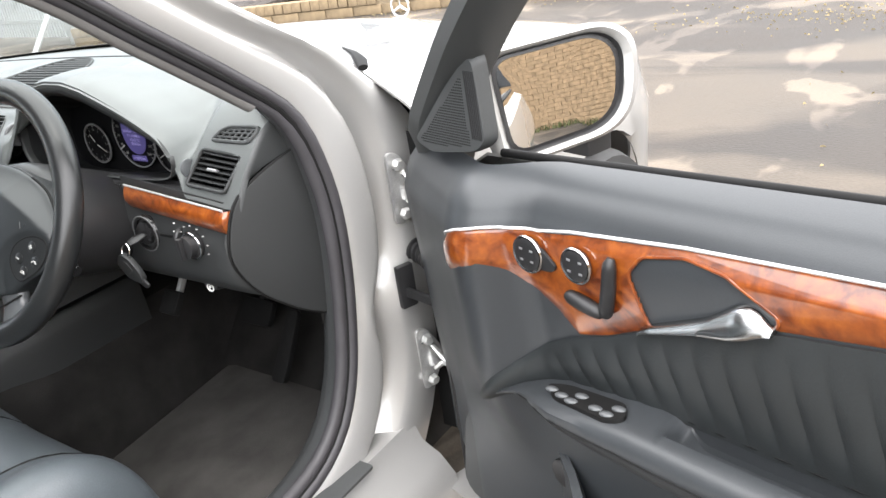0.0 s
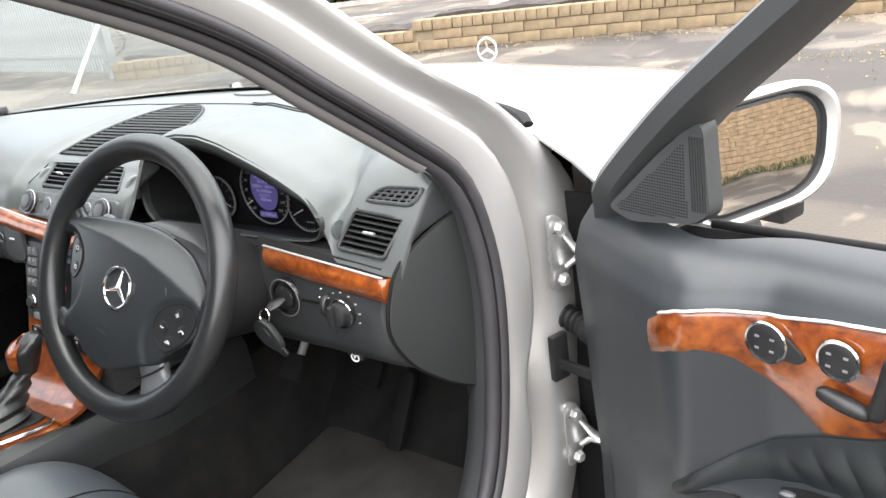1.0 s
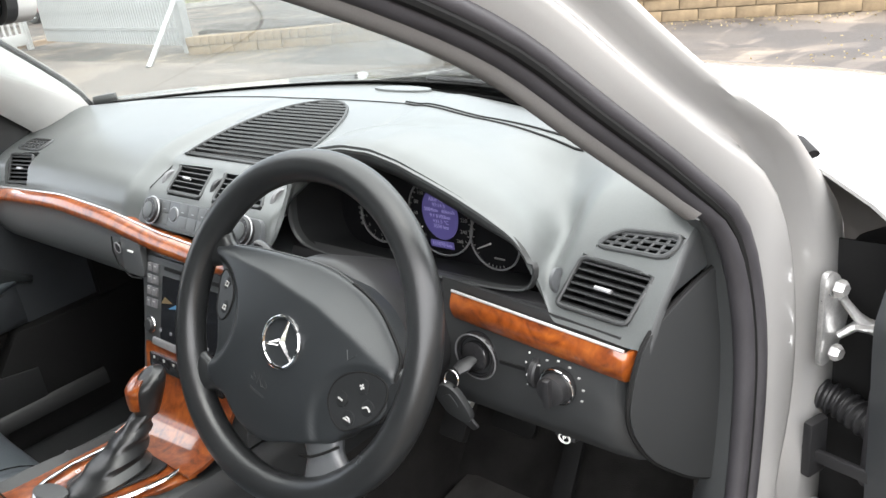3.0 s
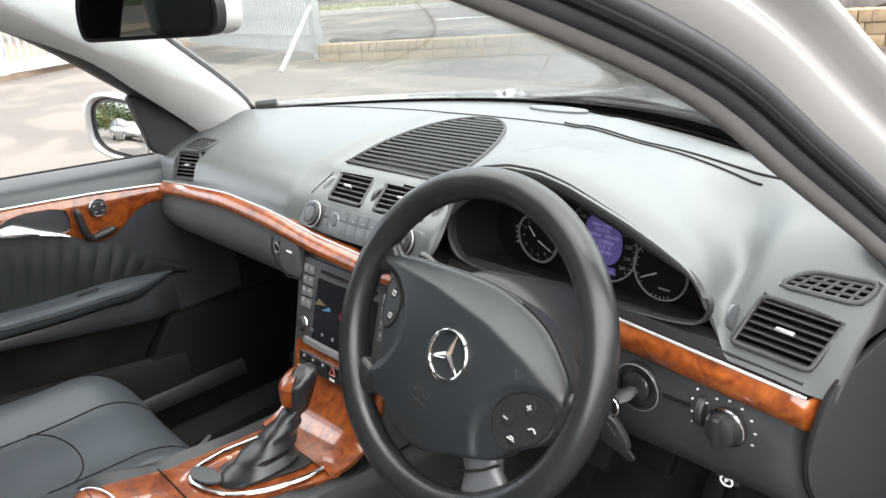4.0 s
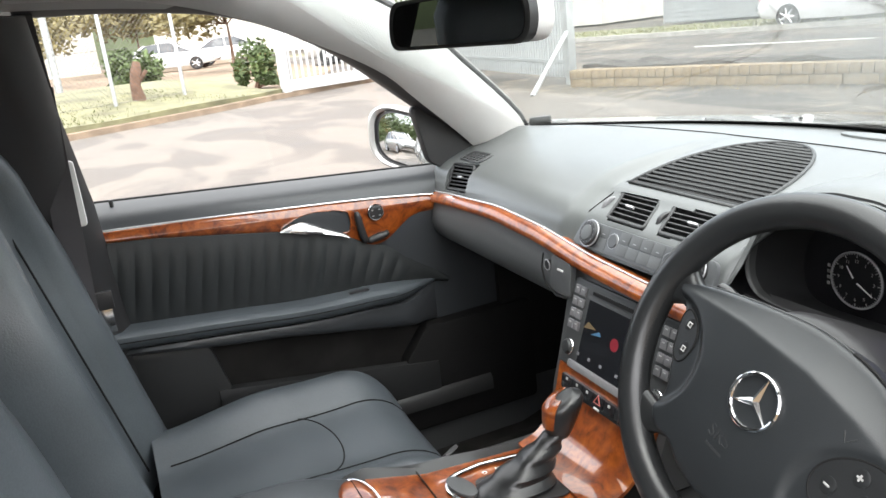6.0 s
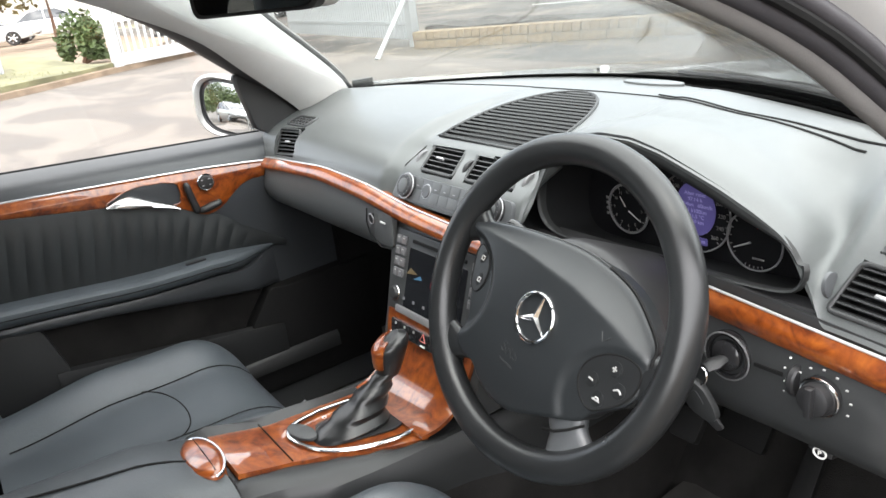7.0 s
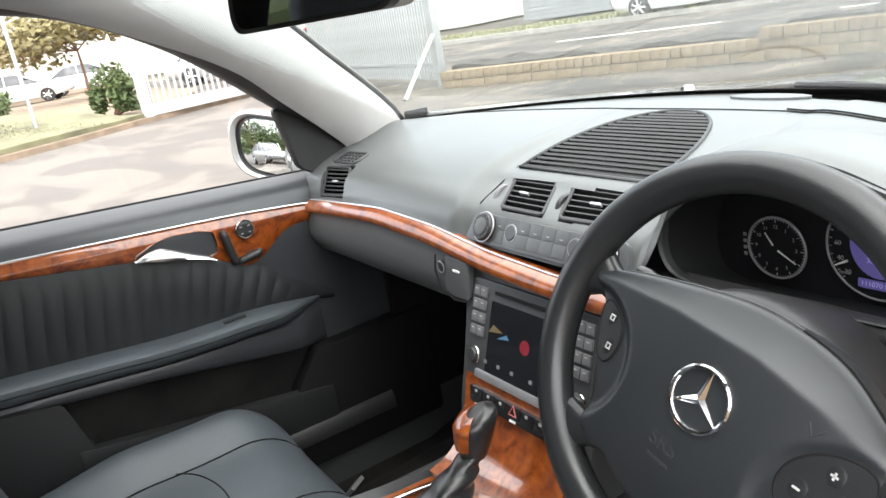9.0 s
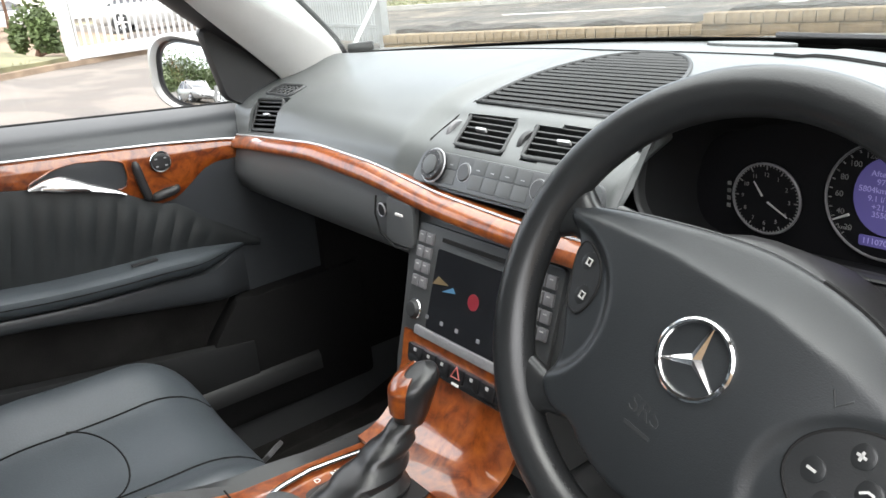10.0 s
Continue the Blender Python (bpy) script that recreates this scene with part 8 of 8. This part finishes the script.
# buildings
def house(c, yaw, w, d, h, wallm, label, roofh=1.8, wins=3, siding=False):
    cs, sn = math.cos(radians(yaw)), math.sin(radians(yaw))
    U, W = vec((cs, sn, 0)), vec((-sn, cs, 0))
    b = thing("house", c, label, "house", "houses")
    o = vec(c)
    part("wall", box(o + vec((0, 0, h / 2)), (w, d, h), U, W), wallm, b)
    part("roof", loft([[o + U * x + W * y + vec((0, 0, h + z)) for x, z in ((-w / 2 - 0.4, 0), (0, roofh), (w / 2 + 0.4, 0), (w / 2 + 0.4, -0.15), (-w / 2 - 0.4, -0.15))] for y in (-d / 2 - 0.4, d / 2 + 0.4)]), M_TILE if not siding else M_GALV, b, "", smooth=20)
    if siding:
        for k in range(int(h / 0.16)):
            part("siding_board", box(o - W * (d / 2 + 0.015) + vec((0, 0, 0.1 + 0.16 * k)), (w, 0.03, 0.13), U, W), M_SIDING, b)
    for sy in (-1, 1):
        for i in range(wins):
            x = (i + 0.5) / wins * w - w / 2
            win = part("window", box(o + U * x + W * sy * (d / 2 + 0.03) + vec((0, 0, h * 0.58)), (1.3, 0.10, 1.2), U, W), M_WHITE, b)
            part("pane", box(o + U * x + W * sy * (d / 2 + 0.07) + vec((0, 0, h * 0.58)), (1.1, 0.06, 1.0), U, W), M_TINT, win)
    return b


house((-20.0, 24.5, 0.1), 17, 11, 6, 3.2, M_SIDING, "grey board clad building across the street", 1.2, 2, True)
house((-8.0, 28.5, 0.1), 17, 10, 6, 3.0, M_RENDER, "pale rendered house across the street")
house((5.0, 32.0, 0.1), 17, 11, 6, 3.0, M_RENDER, "pale rendered house across the street")
house((-40.0, 24.0, 0.1), 17, 14, 7, 5.5, M_RENDER, "two storey pale house across the street")
house((-62.0, 12.0, 0.05), 85, 16, 8, 6.0, M_RENDER, "pale house with tiled roof beyond the fence", 2.5, 4)
house((-60.0, -8.0, 0.05), 95, 15, 8, 5.0, M_RENDER, "pale house with tiled roof beyond the fence", 2.5, 4)
M_FARHILL = surf("far_trees", (0.10, 0.12, 0.06), 0.95, var=0.4, scale=0.15, fine=2, bump=0.5)
solo("far_trees", sheet([[(110 * math.cos(a) * r, 110 * math.sin(a) * r, z * (1 + 0.3 * noise.noise((a * 9, z, 0)))) for r, z in ((1, -0.5), (1.0, 4), (1.06, 8), (1.2, 9), (1.5, 6))] for a in np.linspace(0, 6.283, 120)], 0.5), M_FARHILL, "distant belt of trees round the street", "trees", kind="stuff")


# tall wall at the driver's side, seen in the door mirror
M_WEED = surf("dull_weeds", (0.11, 0.12, 0.045), 0.85, var=0.4, scale=3, fine=40, bump=0.0)
M_TANBRICK = surf("tan_brick", (0.36, 0.245, 0.14), 0.9, var=0.25, scale=9, fine=120, bump=0.5, depth=0.003)
side_wall = solo("wall_side", box((7.2, -2.0, 1.3), (0.23, 16.0, 2.6)), surf("brown_mortar", (0.31, 0.215, 0.13), 0.95, fine=90), "tall tan brick wall beside the yard", "wall", kind="structure", bevel=0.01)
V0, F0 = box((0, 0, 0), (0.012, 0.229, 0.076))
V, F = [], []
for r in range(30):
    for c in range(66):
        k = len(V)
        V += [tuple(q) for q in V0 + vec((7.079 + rnd.uniform(-0.002, 0.002), -9.9 + 0.24 * c + 0.12 * (r % 2), 0.045 + 0.086 * r))]
        F += [tuple(i + k for i in f) for f in F0]
tagged(part("brickwork", (np.array(V), F), M_TANBRICK, side_wall), kind="stuff")
tuft("wall_weeds", [(7.05 - abs(rnd.gauss(0, 0.12)), rnd.uniform(-9, 5), 0.0) for _ in range(1500)], 0.15, "weeds along the foot of the brick wall", "weeds", M_WEED, 0.010)


# rear half and wheels of the sedan
def tail_loop(y, w, zb, zt):
    return [(x * w, y, z) for x, z in ((-0.92, zb), (-1, zb + 0.12), (-1, zt - 0.14), (-0.95, zt - 0.03), (-0.82, zt), (0.82, zt), (0.95, zt - 0.03), (1, zt - 0.14), (1, zb + 0.12), (0.92, zb))]


part("boot", loft([tail_loop(y, w, zb, zt) for y, w, zb, zt in ((-2.02, 0.885, 0.30, 0.985), (-2.3, 0.875, 0.30, 0.985), (-2.6, 0.85, 0.32, 0.97), (-2.78, 0.80, 0.36, 0.93), (-2.85, 0.76, 0.42, 0.80), (-2.86, 0.74, 0.46, 0.60))]), M_PAINT, car, "silver boot and rear bumper", smooth=45)
for k in (-1, 1):
    part("rear_door_skin", sheet([[(k * x, y, z) for x, z in ((0.765, 0.965), (0.83, 0.93), (0.875, 0.80), (0.885, 0.55), (0.87, 0.30), (0.84, 0.26))] for y in np.linspace(-0.80, -2.03, 8)], 0.006 * k), M_PAINT, car)
    part("tail_light", ball((k * 0.66, -2.80, 0.76), (0.12, 0.07, 0.08), 12), M_RED, car, "red tail light")
    for y in (1.02, -1.86):
        c = vec((k * 0.70, y, 0.315))
        wh = part("wheel", lathe(c, (k, 0, 0), [(0.19, 0.0), (0.30, 0.0), (0.315, 0.03), (0.315, 0.16), (0.30, 0.19), (0.215, 0.19)], 36), M_TYRE, car, "black tyre")
        spokes = [tube([c + vec((k * 0.175, 0, 0)), c + vec((k * 0.165, 0.2 * math.cos(a), 0.2 * math.sin(a)))], [0.032, 0.022], 6) for a in np.linspace(0, 6.283, 7, endpoint=False)]
        part("rim", join(lathe(c + vec((k * 0.155, 0, 0)), (k, 0, 0), [(0.20, 0), (0.222, 0.012), (0.212, 0.03), (0.18, 0.0)], 28), *spokes), M_CHROME, wh, "silver alloy rim")
